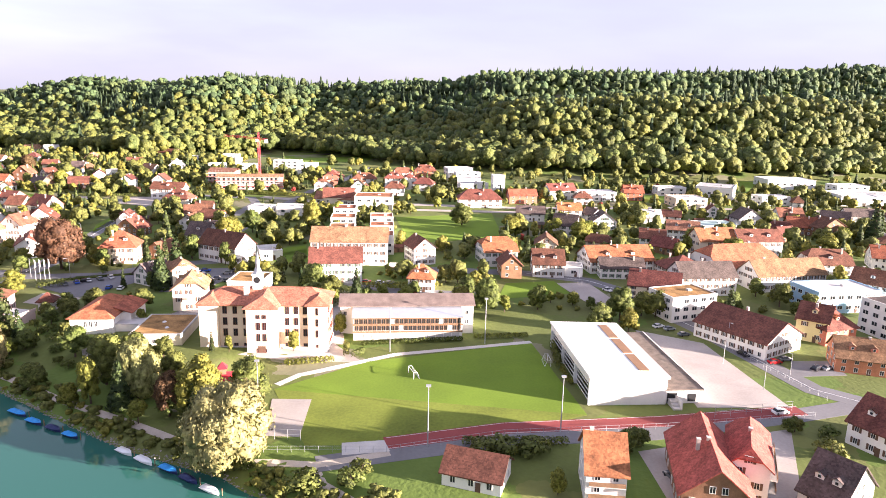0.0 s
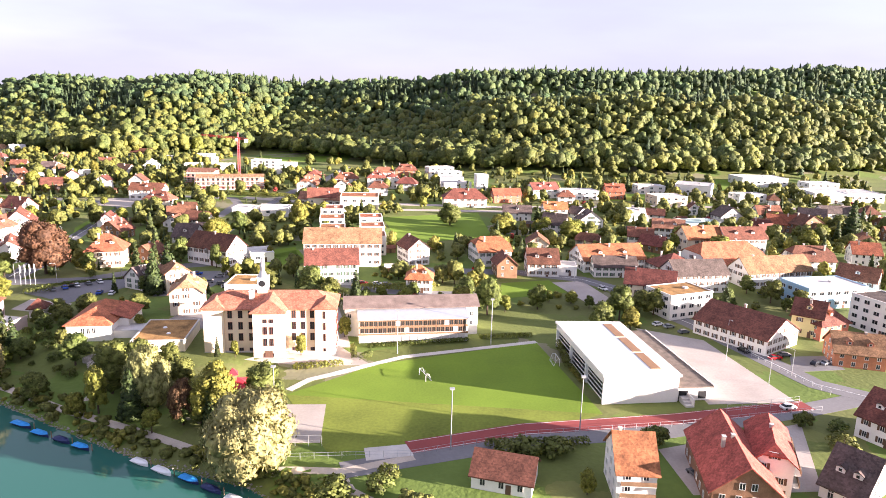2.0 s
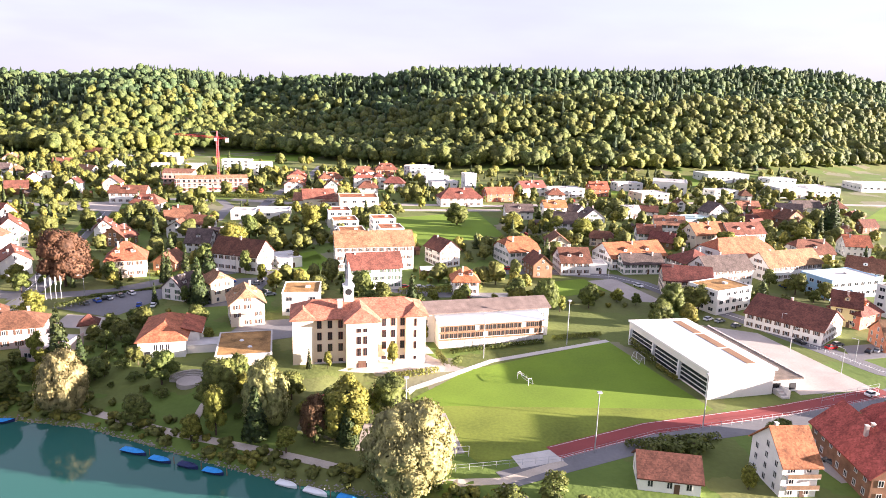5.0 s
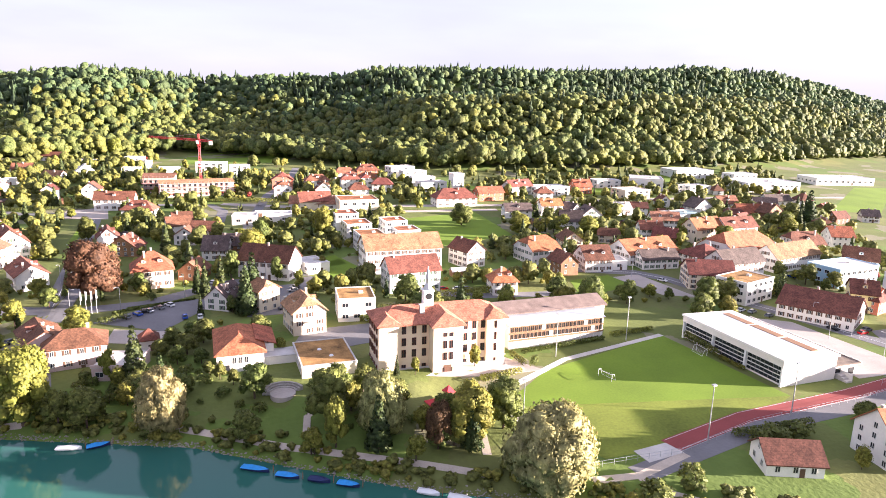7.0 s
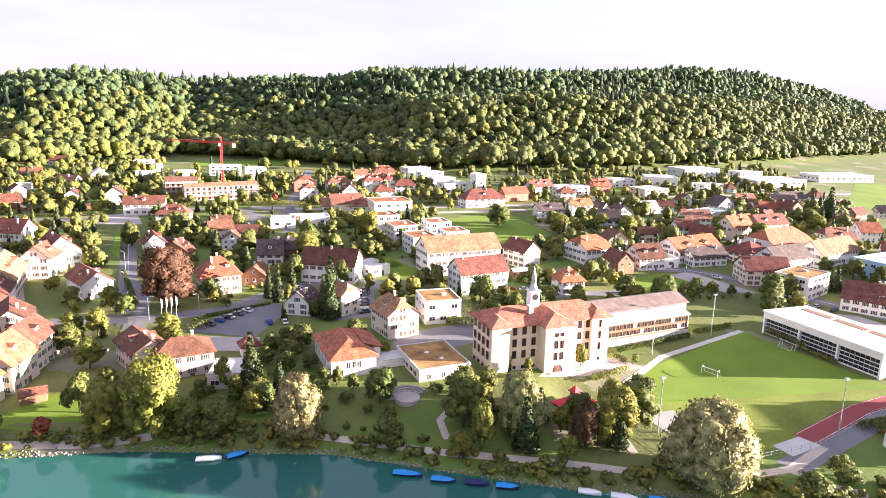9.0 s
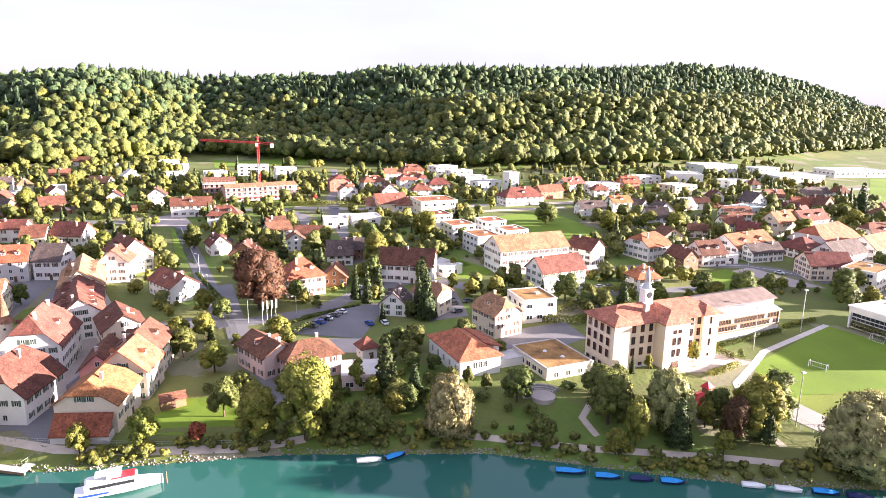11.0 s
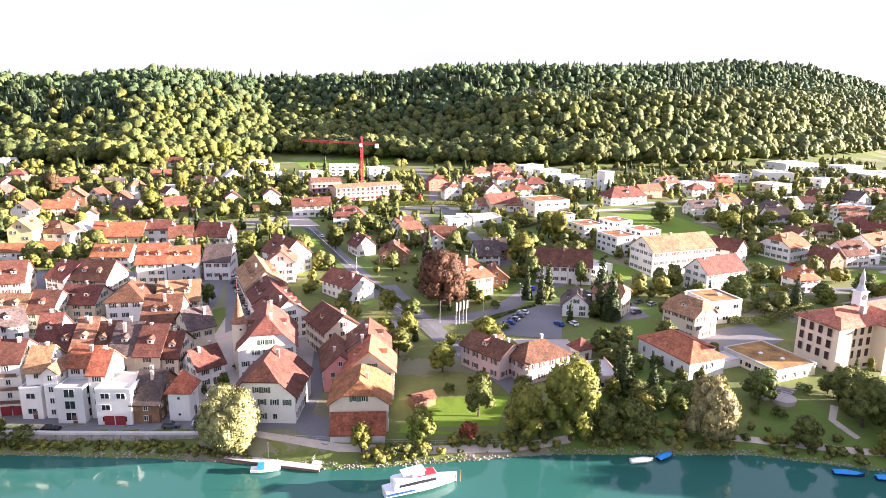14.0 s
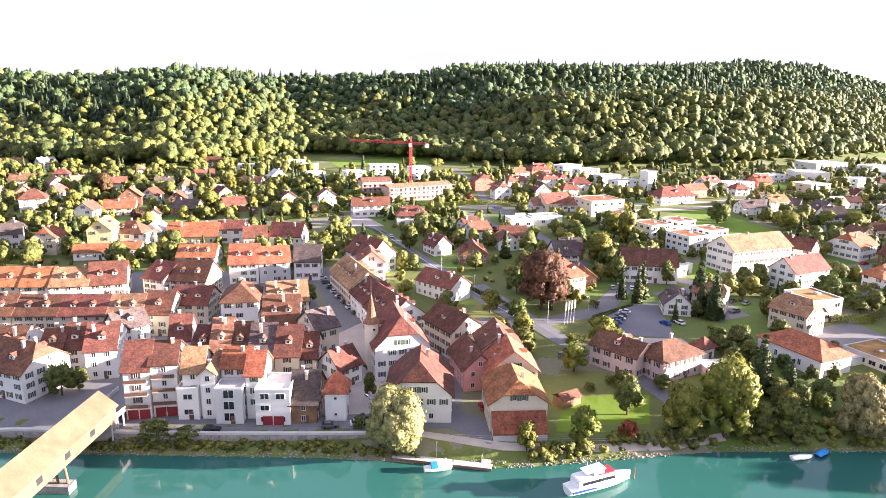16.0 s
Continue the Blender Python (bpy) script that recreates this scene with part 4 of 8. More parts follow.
house("townhouse", -261.2, 343.2, -10.2, 11.3, 14.2, 8.5, "gable", "w", "o", 3, "white rendered townhouse with an orange tiled gable roof", dormers=2)
house("townhouse", -250.2, 341.4, -2.5, 12.1, 13.0, 8.5, "gable", "g", "o", 3, "grey rendered townhouse with an orange tiled gable roof", dormers=2)
house("shop_house", -236.1, 341.2, -14.3, 10.4, 14.0, 8, "gable", "w", "d", 2, "white rendered shop house with a dark grey tiled gable roof")
house("townhouse", -221.9, 311.2, -84.8, 27.9, 14.2, 7.5, "gable", "c", "t", 3, "cream rendered townhouse with a tan tiled gable roof", dormers=5)
house("townhouse", -219.9, 288.9, -84.8, 15.4, 14.2, 7.5, "gable", "w", "b", 3, "white rendered townhouse with a brown tiled gable roof", dormers=3)
house("townhouse", -217.7, 272.9, -79.2, 17.1, 14.2, 7.5, "gable", "w", "b", 3, "white rendered townhouse with a brown tiled gable roof", dormers=3)
house("house", -421.8, 696.2, -2.8, 18.0, 9.0, 4, "gable", "w", "t", 1, "white rendered house with a tan tiled gable roof")
house("house", -412.0, 753.9, 81.8, 9.0, 12.0, 5, "gable", "b", "t", 2, "dark timber house with a tan tiled gable roof")
house("house", -397.0, 683.7, 40.2, 13.2, 9.0, 5, "gable", "w", "g", 2, "white rendered house with a grey gravel gable roof")
house("house", -393.0, 592.7, -10.3, 16.2, 9.0, 5, "gable", "w", "t", 2, "white rendered house with a tan tiled gable roof")
house("house", -369.5, 572.5, 114.8, 9.0, 11.5, 5, "gable", "w", "t", 2, "white rendered house with a tan tiled gable roof")
house("house", -369.3, 504.9, 3.0, 13.3, 11.0, 8, "hip", "w", "b", 3, "white rendered house with a brown tiled pyramid roof")
house("house", -349.9, 475.1, 90.8, 7.0, 6.2, 4, "gable", "w", "t", 1, "white rendered house with a tan tiled gable roof")
house("house", -337.3, 474.8, 69.3, 10.0, 10.2, 6, "gable", "w", "r", 2, "white rendered house with a red tiled gable roof")
house("house", -321.9, 485.0, -6.8, 16.6, 10.0, 4.5, "gable", "c", "o", 2, "cream rendered house with an orange tiled gable roof")
house("house", -318.6, 510.5, 86.8, 9.0, 12.5, 6, "gable", "b", "r", 2, "dark timber house with a red tiled gable roof")
house("house", -302.9, 465.2, 90.9, 8.0, 6.3, 4, "gable", "w", "b", 1, "white rendered house with a brown tiled gable roof")
house("house", -302.5, 558.9, 1.2, 11.0, 10.0, 5, "gable", "w", "d", 2, "white rendered house with a dark grey tiled gable roof")
house("house", -287.2, 545.2, 17.8, 9.2, 8.0, 6, "hip", "w", "t", 2, "white rendered house with a tan tiled pyramid roof")
house("house", -289.3, 525.1, -0.9, 10.8, 9.0, 4, "flat", "w", "g", 1, "white rendered house with a grey gravel flat roof")
house("house", -285.2, 474.4, -31.1, 14.6, 10.0, 5, "gable", "b", "d", 2, "dark timber house with a dark grey tiled gable roof")
house("house", -273.4, 672.5, -6.3, 21.8, 10.0, 4, "gable", "w", "b", 2, "white rendered house with a brown tiled gable roof")
house("house", -276.0, 602.6, 1.4, 14.0, 9.0, 4, "gable", "b", "r", 2, "dark timber house with a red tiled gable roof")
house("house", -238.6, 646.6, -8.9, 22.2, 9.0, 4, "flat", "w", "g", 1, "white rendered house with a grey gravel flat roof")
house("house", -243.8, 561.6, -28.8, 15.4, 9.0, 4, "gable", "w", "t", 2, "white rendered house with a tan tiled gable roof")
house("house", -225.7, 571.1, 105.5, 9.0, 12.1, 6, "gable", "w", "g", 2, "white rendered house with a grey gravel gable roof")
house("house", -268.0, 546.3, 3.7, 8.8, 9.0, 4, "flat", "w", "g", 1, "white rendered house with a grey gravel flat roof")
house("house", -260.7, 479.1, 19.0, 13.0, 9.0, 5, "gable", "b", "b", 2, "dark timber house with a brown tiled gable roof")
house("house", -227.3, 484.6, 90.9, 9.0, 8.5, 7, "gable", "w", "b", 2, "white rendered house with a brown tiled gable roof")
house("apartment_block", -201.5, 643.7, -8.4, 14.4, 10.0, 7, "flat", "w", "g", 2, "white rendered apartment block with a grey gravel flat roof")
house("apartment_block", -192.6, 626.6, -27.6, 10.2, 9.0, 6, "flat", "w", "g", 2, "white rendered apartment block with a grey gravel flat roof")
house("apartment_block", -195.2, 584.1, 2.4, 13.5, 9.0, 6, "flat", "w", "g", 2, "white rendered apartment block with a grey gravel flat roof")
house("house", -203.6, 485.5, 88.9, 9.0, 10.6, 7, "gable", "w", "b", 2, "white rendered house with a brown tiled gable roof")
house("apartment_block", -136.6, 600.5, -8.9, 23.5, 12.0, 8, "flat", "w", "g", 3, "white rendered apartment block with a grey gravel flat roof")
house("apartment_block", -166.5, 577.2, 11.3, 16.0, 10.0, 7, "flat", "w", "g", 2, "white rendered apartment block with a grey gravel flat roof")
house("apartment_block", -114.0, 575.6, 1.7, 16.1, 12.0, 9, "flat", "w", "g", 3, "white rendered apartment block with a grey gravel flat roof")
house("station_house", -183.7, 450.2, -3.5, 22.1, 10.0, 7, "gable", "w", "r", 2, "white rendered station house with a red tiled gable roof")
house("house", -166.4, 422.7, -12.6, 17.1, 10.0, 6, "hip", "w", "r", 2, "white rendered house with a red tiled pyramid roof")
house("house", -82.9, 518.0, 89.0, 10.0, 15.1, 7, "half", "r", "r", 2, "reddish house with a red tiled half-hip roof")
house("house", -84.2, 482.4, 89.2, 9.0, 12.2, 7, "half", "w", "r", 2, "white rendered house with a red tiled half-hip roof")
house("house", -58.2, 514.6, 6.2, 17.6, 10.0, 7, "hip", "w", "r", 2, "white rendered house with a red tiled pyramid roof")
house("house", -31.1, 564.1, 9.8, 18.2, 9.0, 5, "hip", "w", "r", 2, "white rendered house with a red tiled hip roof")
house("house", -11.9, 565.4, 0.7, 18.0, 10.0, 7, "hip", "r", "r", 2, "reddish house with a red tiled hip roof")
house("house", -57.4, 474.9, 89.9, 9.0, 11.3, 7, "gable", "w", "b", 2, "white rendered house with a brown tiled gable roof")
house("house", -34.5, 507.1, 0.6, 13.7, 10.0, 9, "hip", "w", "r", 3, "white rendered house with a red tiled pyramid roof")
house("house", -22.9, 509.1, 92.2, 9.0, 11.8, 7, "half", "w", "r", 2, "white rendered house with a red tiled half-hip roof")
house("house", -32.2, 480.2, -1.4, 13.4, 9.0, 6, "hip", "w", "r", 2, "white rendered house with a red tiled pyramid roof")
house("house", -11.3, 501.5, -10.6, 15.0, 9.0, 6, "hip", "w", "r", 2, "white rendered house with a red tiled hip roof")
house("apartment_block", 16.2, 567.1, 17.3, 22.3, 12.0, 9, "flat", "w", "g", 3, "white rendered apartment block with a grey gravel flat roof")
house("apartment_block", 23.0, 548.4, 8.4, 20.3, 11.0, 8, "flat", "w", "g", 3, "white rendered apartment block with a grey gravel flat roof")
house("apartment_block", 23.4, 517.2, -1.2, 18.2, 11.0, 8, "flat", "w", "g", 2, "white rendered apartment block with a grey gravel flat roof")
house("apartment_block", 25.5, 498.3, 10.9, 21.3, 11.0, 7, "flat", "w", "g", 2, "white rendered apartment block with a grey gravel flat roof")
house("goods_shed", -63.0, 438.5, -9.3, 37.8, 11.0, 4.5, "gable", "w", "t", 1, "white rendered goods shed with a tan tiled gable roof")
house("villa", -108.6, 402.7, -6.7, 13.3, 12.0, 5, "flat", "w", "g", 1, "white rendered villa with a grey gravel flat roof")
house("villa", -91.0, 405.3, -2.3, 16.3, 12.0, 5, "flat", "w", "g", 1, "white rendered villa with a grey gravel flat roof")
house("house", -172.1, 361.5, 102.2, 11.0, 9.4, 5, "gable", "w", "b", 2, "white rendered house with a brown tiled gable roof")
house("chalet", -160.8, 343.9, 75.9, 11.0, 13.1, 4.5, "gable", "b", "b", 2, "dark timber chalet with a brown tiled gable roof")
house("house", -136.2, 360.9, 82.5, 10.0, 10.1, 5, "gable", "w", "b", 2, "white rendered house with a brown tiled gable roof")
house("house", -142.4, 384.0, 17.1, 12.2, 9.0, 5, "gable", "w", "b", 2, "white rendered house with a brown tiled gable roof")
house("house", -141.7, 397.2, 10.3, 10.0, 9.0, 5, "gable", "w", "b", 2, "white rendered house with a brown tiled gable roof")
house("house", -120.6, 332.0, -9.4, 11.3, 12.0, 5, "gable", "w", "d", 2, "white rendered house with a dark grey tiled gable roof")
house("villa", -143.5, 293.5, 10.5, 14.7, 13.0, 8, "hip", "c", "o", 2, "cream rendered villa with an orange tiled pyramid roof")
house("chalet", -128.4, 302.3, 73.7, 11.0, 9.7, 4, "gable", "b", "r", 1, "dark timber chalet with a red tiled gable roof")
house("house", -112.9, 339.7, -13.8, 10.3, 12.0, 5, "gable", "b", "d", 2, "dark timber house with a dark grey tiled gable roof")
house("shop_building", -97.9, 299.7, -27.3, 22.7, 13.0, 8, "gable", "w", "b", 2, "white rendered shop building with a brown tiled gable roof")
house("house", -114.9, 259.4, 61.3, 11.0, 9.5, 4.5, "gable", "w", "d", 2, "white rendered house with a dark grey tiled gable roof")
house("gabled_house", -88.8, 230.2, 102.0, 13.0, 10.8, 8, "half", "c", "t", 3, "cream rendered gabled house with a tan tiled half-hip roof")
house("gabled_house", -102.5, 255.8, 125.1, 11.0, 8.9, 8, "half", "c", "t", 3, "cream rendered gabled house with a tan tiled half-hip roof")
house("music_hall", -70.5, 240.4, -2.3, 12.7, 14.0, 8, "flat", "w", "e", 2, "white rendered music hall with a mossy planted flat roof")
house("care_home", -41.0, 301.7, 2.5, 34.5, 16.0, 11, "gable", "w", "t", 3, "white rendered care home with a tan tiled gable roof")
house("apartment_house", -43.1, 271.5, 6.9, 21.5, 12.0, 9, "gable", "w", "b", 3, "white rendered apartment house with a brown tiled gable roof")
house("terrace_block", -49.4, 333.8, 5.2, 12.6, 16.0, 9, "flat", "w", "o", 3, "white rendered terrace block with an orange tiled flat roof")
house("terrace_block", -52.3, 358.7, 5.6, 13.2, 15.0, 9, "flat", "w", "o", 3, "white rendered terrace block with an orange tiled flat roof")
house("terrace_block", -28.3, 319.7, 5.0, 12.2, 13.0, 9, "flat", "w", "o", 3, "white rendered terrace block with an orange tiled flat roof")
house("terrace_block", -29.7, 340.5, 5.3, 12.1, 13.0, 9, "flat", "w", "o", 3, "white rendered terrace block with an orange tiled flat roof")
house("terrace_block", -31.7, 362.6, 5.7, 12.3, 13.0, 9, "flat", "w", "o", 3, "white rendered terrace block with an orange tiled flat roof")
house("terrace_block", -55.1, 384.7, 6.1, 12.9, 15.0, 9, "flat", "w", "o", 3, "white rendered terrace block with an orange tiled flat roof")
house("factory", -42.0, 426.1, 1.9, 23.9, 20.0, 9, "flat", "c", "o", 2, "cream rendered factory with an orange tiled flat roof")
house("goods_shed", -67.0, 440.0, 6.8, 19.9, 14.0, 6, "gable", "c", "r", 1, "cream rendered goods shed with a red tiled gable roof")
house("house", -6.6, 262.2, -4.7, 10.3, 10.0, 6, "hip", "w", "o", 2, "white rendered house with an orange tiled pyramid roof")
house("striped_house", -8.8, 303.2, 111.6, 14.0, 10.5, 8, "gable", "w", "b", 3, "white rendered striped house with a brown tiled gable roof")
house("farmhouse", 27.3, 304.6, 11.7, 16.0, 16.0, 7, "half", "w", "o", 2, "white rendered farmhouse with an orange tiled half-hip roof")
house("house", 31.4, 284.0, 94.1, 12.0, 8.9, 6, "gable", "b", "b", 2, "dark timber house with a brown tiled gable roof")
house("house", 48.8, 288.0, -3.3, 13.7, 14.0, 6, "gable", "w", "b", 2, "white rendered house with a brown tiled gable roof")
house("workshop", 60.5, 287.5, -8.9, 7.8, 10.0, 4, "flat", "w", "g", 1, "white rendered workshop with a grey gravel flat roof")
house("house", 53.5, 322.3, 82.3, 12.0, 10.4, 6, "gable", "c", "b", 2, "cream rendered house with a brown tiled gable roof")
house("apartment_house", 68.9, 352.7, -20.9, 12.4, 12.0, 9, "gable", "w", "d", 3, "white rendered apartment house with a dark grey tiled gable roof")
house("house", 56.2, 401.9, -5.6, 17.1, 10.0, 5, "gable", "w", "d", 2, "white rendered house with a dark grey tiled gable roof")
house("house", 80.5, 405.9, -0.9, 14.5, 10.0, 7, "gable", "w", "o", 2, "white rendered house with an orange tiled gable roof")
house("house", 87.5, 478.6, 20.2, 21.4, 11.0, 7, "gable", "w", "r", 2, "white rendered house with a red tiled gable roof")
house("house", 57.8, 459.4, 6.9, 19.6, 10.0, 6, "gable", "r", "o", 2, "reddish house with an orange tiled gable roof")
house("restaurant", 27.2, 443.7, 2.5, 28.7, 14.0, 6, "hip", "w", "r", 2, "white rendered restaurant with a red tiled hip roof")
house("silo", 43.8, 492.9, 8.3, 8.6, 9.0, 14, "flat", "w", "g", 1, "white rendered silo with a grey gravel flat roof")
house("farmhouse", 81.9, 298.7, 9.5, 30.4, 17.0, 5.5, "gable", "w", "o", 2, "white rendered farmhouse with an orange tiled gable roof")
house("house", 80.9, 285.6, -1.2, 19.2, 10.0, 5, "gable", "w", "d", 2, "white rendered house with a dark grey tiled gable roof")
house("guest_house", 86.3, 254.4, -20.1, 19.3, 14.0, 7, "gable", "c", "r", 3, "cream rendered guest house with a red tiled gable roof")
house("farmhouse", 108.6, 286.3, 9.6, 17.3, 18.0, 5, "hip", "w", "r", 2, "white rendered farmhouse with a red tiled hip roof")
house("farmhouse", 136.7, 296.9, 11.9, 32.6, 24.0, 5, "half", "w", "o", 2, "white rendered farmhouse with an orange tiled half-hip roof")
house("apartment_house", 109.5, 265.8, 7.6, 24.0, 13.0, 8, "gable", "w", "d", 3, "white rendered apartment house with a dark grey tiled gable roof")
house("apartment_block", 91.1, 237.1, 19.3, 19.6, 14.0, 9, "flat", "w", "e", 3, "white rendered apartment block with a mossy planted flat roof")
house("apartment_house", 147.7, 274.8, 12.3, 33.3, 13.0, 7, "gable", "w", "t", 2, "white rendered apartment house with a tan tiled gable roof")
house("workshop", 156.0, 250.0, 9.2, 27.2, 16.0, 8, "flat", "l", "g", 2, "light blue workshop with a grey gravel flat roof")
house("apartment_block", 158.9, 215.4, -75.4, 21.1, 14.0, 12, "flat", "w", "d", 4, "white rendered apartment block with a dark grey tiled flat roof")
house("farmhouse", 102.9, 209.1, 122.6, 26.0, 19.7, 5.5, "gable", "w", "b", 2, "white rendered farmhouse with a brown tiled gable roof")
house("house", 129.0, 215.1, -38.8, 9.6, 12.0, 8, "gable", "y", "b", 2, "pale yellow house with a brown tiled gable roof")
house("house", 132.4, 214.1, 18.2, 13.1, 12.0, 6, "hip", "r", "r", 2, "reddish house with a red tiled pyramid roof")
house("house", 127.5, 188.6, -18.7, 14.2, 12.0, 5, "gable", "r", "t", 2, "reddish house with a tan tiled gable roof")
house("house", 179.6, 262.4, -45.1, 14.9, 12.0, 7, "gable", "w", "r", 2, "white rendered house with a red tiled gable roof")
house("house", 181.1, 300.6, -4.3, 19.0, 14.0, 5, "half", "w", "b", 2, "white rendered house with a brown tiled half-hip roof")
house("house", 214.2, 308.7, -18.7, 12.7, 12.0, 6, "gable", "w", "o", 2, "white rendered house with an orange tiled gable roof")
house("apartment_house", 139.3, 329.5, 11.3, 20.8, 12.0, 8, "gable", "c", "o", 2, "cream rendered apartment house with an orange tiled gable roof")
house("apartment_house", 161.7, 330.3, 4.8, 22.9, 12.0, 8, "gable", "w", "r", 2, "white rendered apartment house with a red tiled gable roof")
house("house", 112.0, 339.3, -17.4, 12.8, 11.0, 6, "gable", "w", "r", 2, "white rendered house with a red tiled gable roof")
house("workshop", 115.4, 329.1, -42.1, 12.5, 9.0, 4, "gable", "b", "r", 1, "dark timber workshop with a red tiled gable roof")
house("house", 135.4, 360.6, -18.5, 16.9, 12.0, 6, "gable", "w", "t", 2, "white rendered house with a tan tiled gable roof")
house("house", 96.5, 383.1, 89.1, 11.0, 13.7, 5, "gable", "w", "d", 2, "white rendered house with a dark grey tiled gable roof")
house("house", 130.8, 402.3, -3.0, 10.9, 11.0, 4, "gable", "w", "g", 1, "white rendered house with a grey gravel gable roof")
house("workshop", 160.4, 378.9, 12.2, 24.4, 16.0, 5, "flat", "g", "n", 1, "grey rendered workshop with a pale green metal flat roof")
house("house", 188.5, 399.7, 95.6, 12.0, 14.5, 5, "gable", "w", "d", 2, "white rendered house with a dark grey tiled gable roof")
house("house", 222.3, 414.8, -0.4, 16.0, 11.0, 4, "gable", "w", "r", 2, "white rendered house with a red tiled gable roof")
house("house", 211.8, 379.4, -15.8, 16.2, 11.0, 5, "gable", "b", "o", 2, "dark timber house with an orange tiled gable roof")
house("house", 223.3, 374.6, 108.4, 12.0, 19.0, 6, "gable", "b", "b", 2, "dark timber house with a brown tiled gable roof")
house("house", 271.8, 420.7, -3.8, 20.9, 11.0, 4, "gable", "w", "d", 1, "white rendered house with a dark grey tiled gable roof")
house("apartment_block", 112.2, 478.2, 7.0, 29.4, 16.0, 6, "flat", "w", "g", 2, "white rendered apartment block with a grey gravel flat roof")
house("apartment_block", 173.9, 461.7, 6.6, 23.1, 18.0, 6, "flat", "c", "g", 2, "cream rendered apartment block with a grey gravel flat roof")
house("factory", 209.7, 497.4, -28.6, 25.8, 26.0, 9, "flat", "w", "g", 1, "white rendered factory with a grey gravel flat roof")
house("factory", 291.5, 556.2, -0.7, 39.6, 26.0, 7, "flat", "g", "w", 1, "grey rendered factory with a white flat roof")
house("apartment_block", 328.7, 529.0, 1.4, 26.1, 16.0, 7, "flat", "w", "g", 2, "white rendered apartment block with a grey gravel flat roof")
house("apartment_block", 304.3, 479.9, -8.6, 25.6, 20.0, 7, "flat", "w", "g", 2, "white rendered apartment block with a grey gravel flat roof")
house("apartment_block", 240.1, 474.1, 6.7, 21.6, 14.0, 6, "flat", "w", "g", 2, "white rendered apartment block with a grey gravel flat roof")
house("house", 141.6, 481.4, -2.9, 13.7, 13.0, 6, "gable", "r", "o", 2, "reddish house with an orange tiled gable roof")
house("house", 177.0, 505.8, 0.4, 21.6, 13.0, 6, "flat", "w", "g", 2, "white rendered house with a grey gravel flat roof")
house("house", 8.4, 124.1, -19.2, 12.3, 9.0, 3.5, "gable", "w", "b", 1, "white rendered house with a brown tiled gable roof")
house("house", 33.4, 121.2, -6.2, 7.7, 12.0, 7.5, "gable", "w", "o", 3, "white rendered house with an orange tiled gable roof", balcony=WOOD, dormers=0)
house("farmhouse", 54.7, 121.6, 77.4, 24.0, 12.8, 6, "gable", "b", "k", 2, "dark timber farmhouse with a brick-red tiled gable roof", dormers=0)
house("farmhouse", 64.6, 125.3, 66.4, 17.0, 7.6, 8, "half", "w", "k", 3, "white rendered farmhouse with a brick-red tiled half-hip roof", balcony=WOOD)
house("house", 105.0, 140.5, -62.1, 11.6, 14.0, 6, "gable", "w", "b", 2, "white rendered house with a brown tiled gable roof")
house("house", 79.7, 118.5, -54.9, 8.1, 14.0, 3.5, "gable", "w", "d", 2, "white rendered house with a dark grey tiled gable roof")
house("house", -127.9, 371.5, -20.9, 13.6, 10.0, 5, "gable", "w", "r", 2, "white rendered house with a red tiled gable roof")
house("workshop", -79.9, 305.7, 21.7, 10.2, 14.0, 4, "flat", "w", "g", 1, "white rendered workshop with a grey gravel flat roof")
house("factory", 322.0, 492.0, -3.2, 54.0, 28.0, 6, "flat", "w", "g", 1, "white rendered factory with a grey gravel flat roof")
house("factory", 420.0, 510.0, -8.7, 57.9, 28.0, 6, "flat", "w", "g", 1, "white rendered factory with a grey gravel flat roof")
house("house", 244.2, 400.9, -27.6, 15.6, 12.0, 5, "gable", "w", "d", 1, "white rendered house with a dark grey tiled gable roof")
house("townhouse", -206.1, 232.7, 84.5, 16.0, 9.0, 6.5, "gable", "p", "b", 2, "pink rendered townhouse with a brown tiled gable roof")
house("townhouse", -292.0, 241.0, -10.3, 5.9, 12.0, 13, "gable", "w", "b", 4, "white rendered townhouse with a brown tiled gable roof", balcony=SHUTTER, garages=2)
house("townhouse", -285.8, 240.1, -10.3, 6.1, 11.0, 14, "gable", "w", "b", 4, "white rendered townhouse with a brown tiled gable roof", balcony=SHUTTER, garages=2)
house("townhouse", -280.6, 234.7, -16.5, 5.1, 7.0, 8, "flat", "w", "g", 2, "white rendered townhouse with a grey gravel flat roof")
house("townhouse", -279.1, 238.0, -11.3, 4.9, 11.0, 12, "gable", "w", "t", 4, "white rendered townhouse with a tan tiled gable roof")
house("townhouse", -275.1, 236.1, 73.4, 12.0, 3.4, 12, "gable", "w", "t", 4, "white rendered townhouse with a tan tiled gable roof")
house("townhouse", -271.3, 229.1, -17.8, 6.6, 6.0, 9, "flat", "g", "g", 3, "grey rendered townhouse with a grey gravel flat roof", windows="shop")
house("townhouse", -268.7, 237.2, -17.7, 6.8, 10.0, 12, "gable", "w", "o", 4, "white rendered townhouse with an orange tiled gable roof", garages=2)
house("townhouse", -264.5, 231.7, -17.7, 4.1, 10.0, 12, "gable", "w", "o", 4, "white rendered townhouse with an orange tiled gable roof")
house("townhouse", -260.7, 227.2, -17.8, 8.4, 10.0, 9, "flat", "w", "g", 3, "white rendered townhouse with a grey gravel flat roof", garages=2)
house("townhouse", -253.0, 227.6, -17.9, 6.4, 14.0, 5.5, "gable", "b", "d", 2, "dark timber townhouse with a dark grey tiled gable roof")
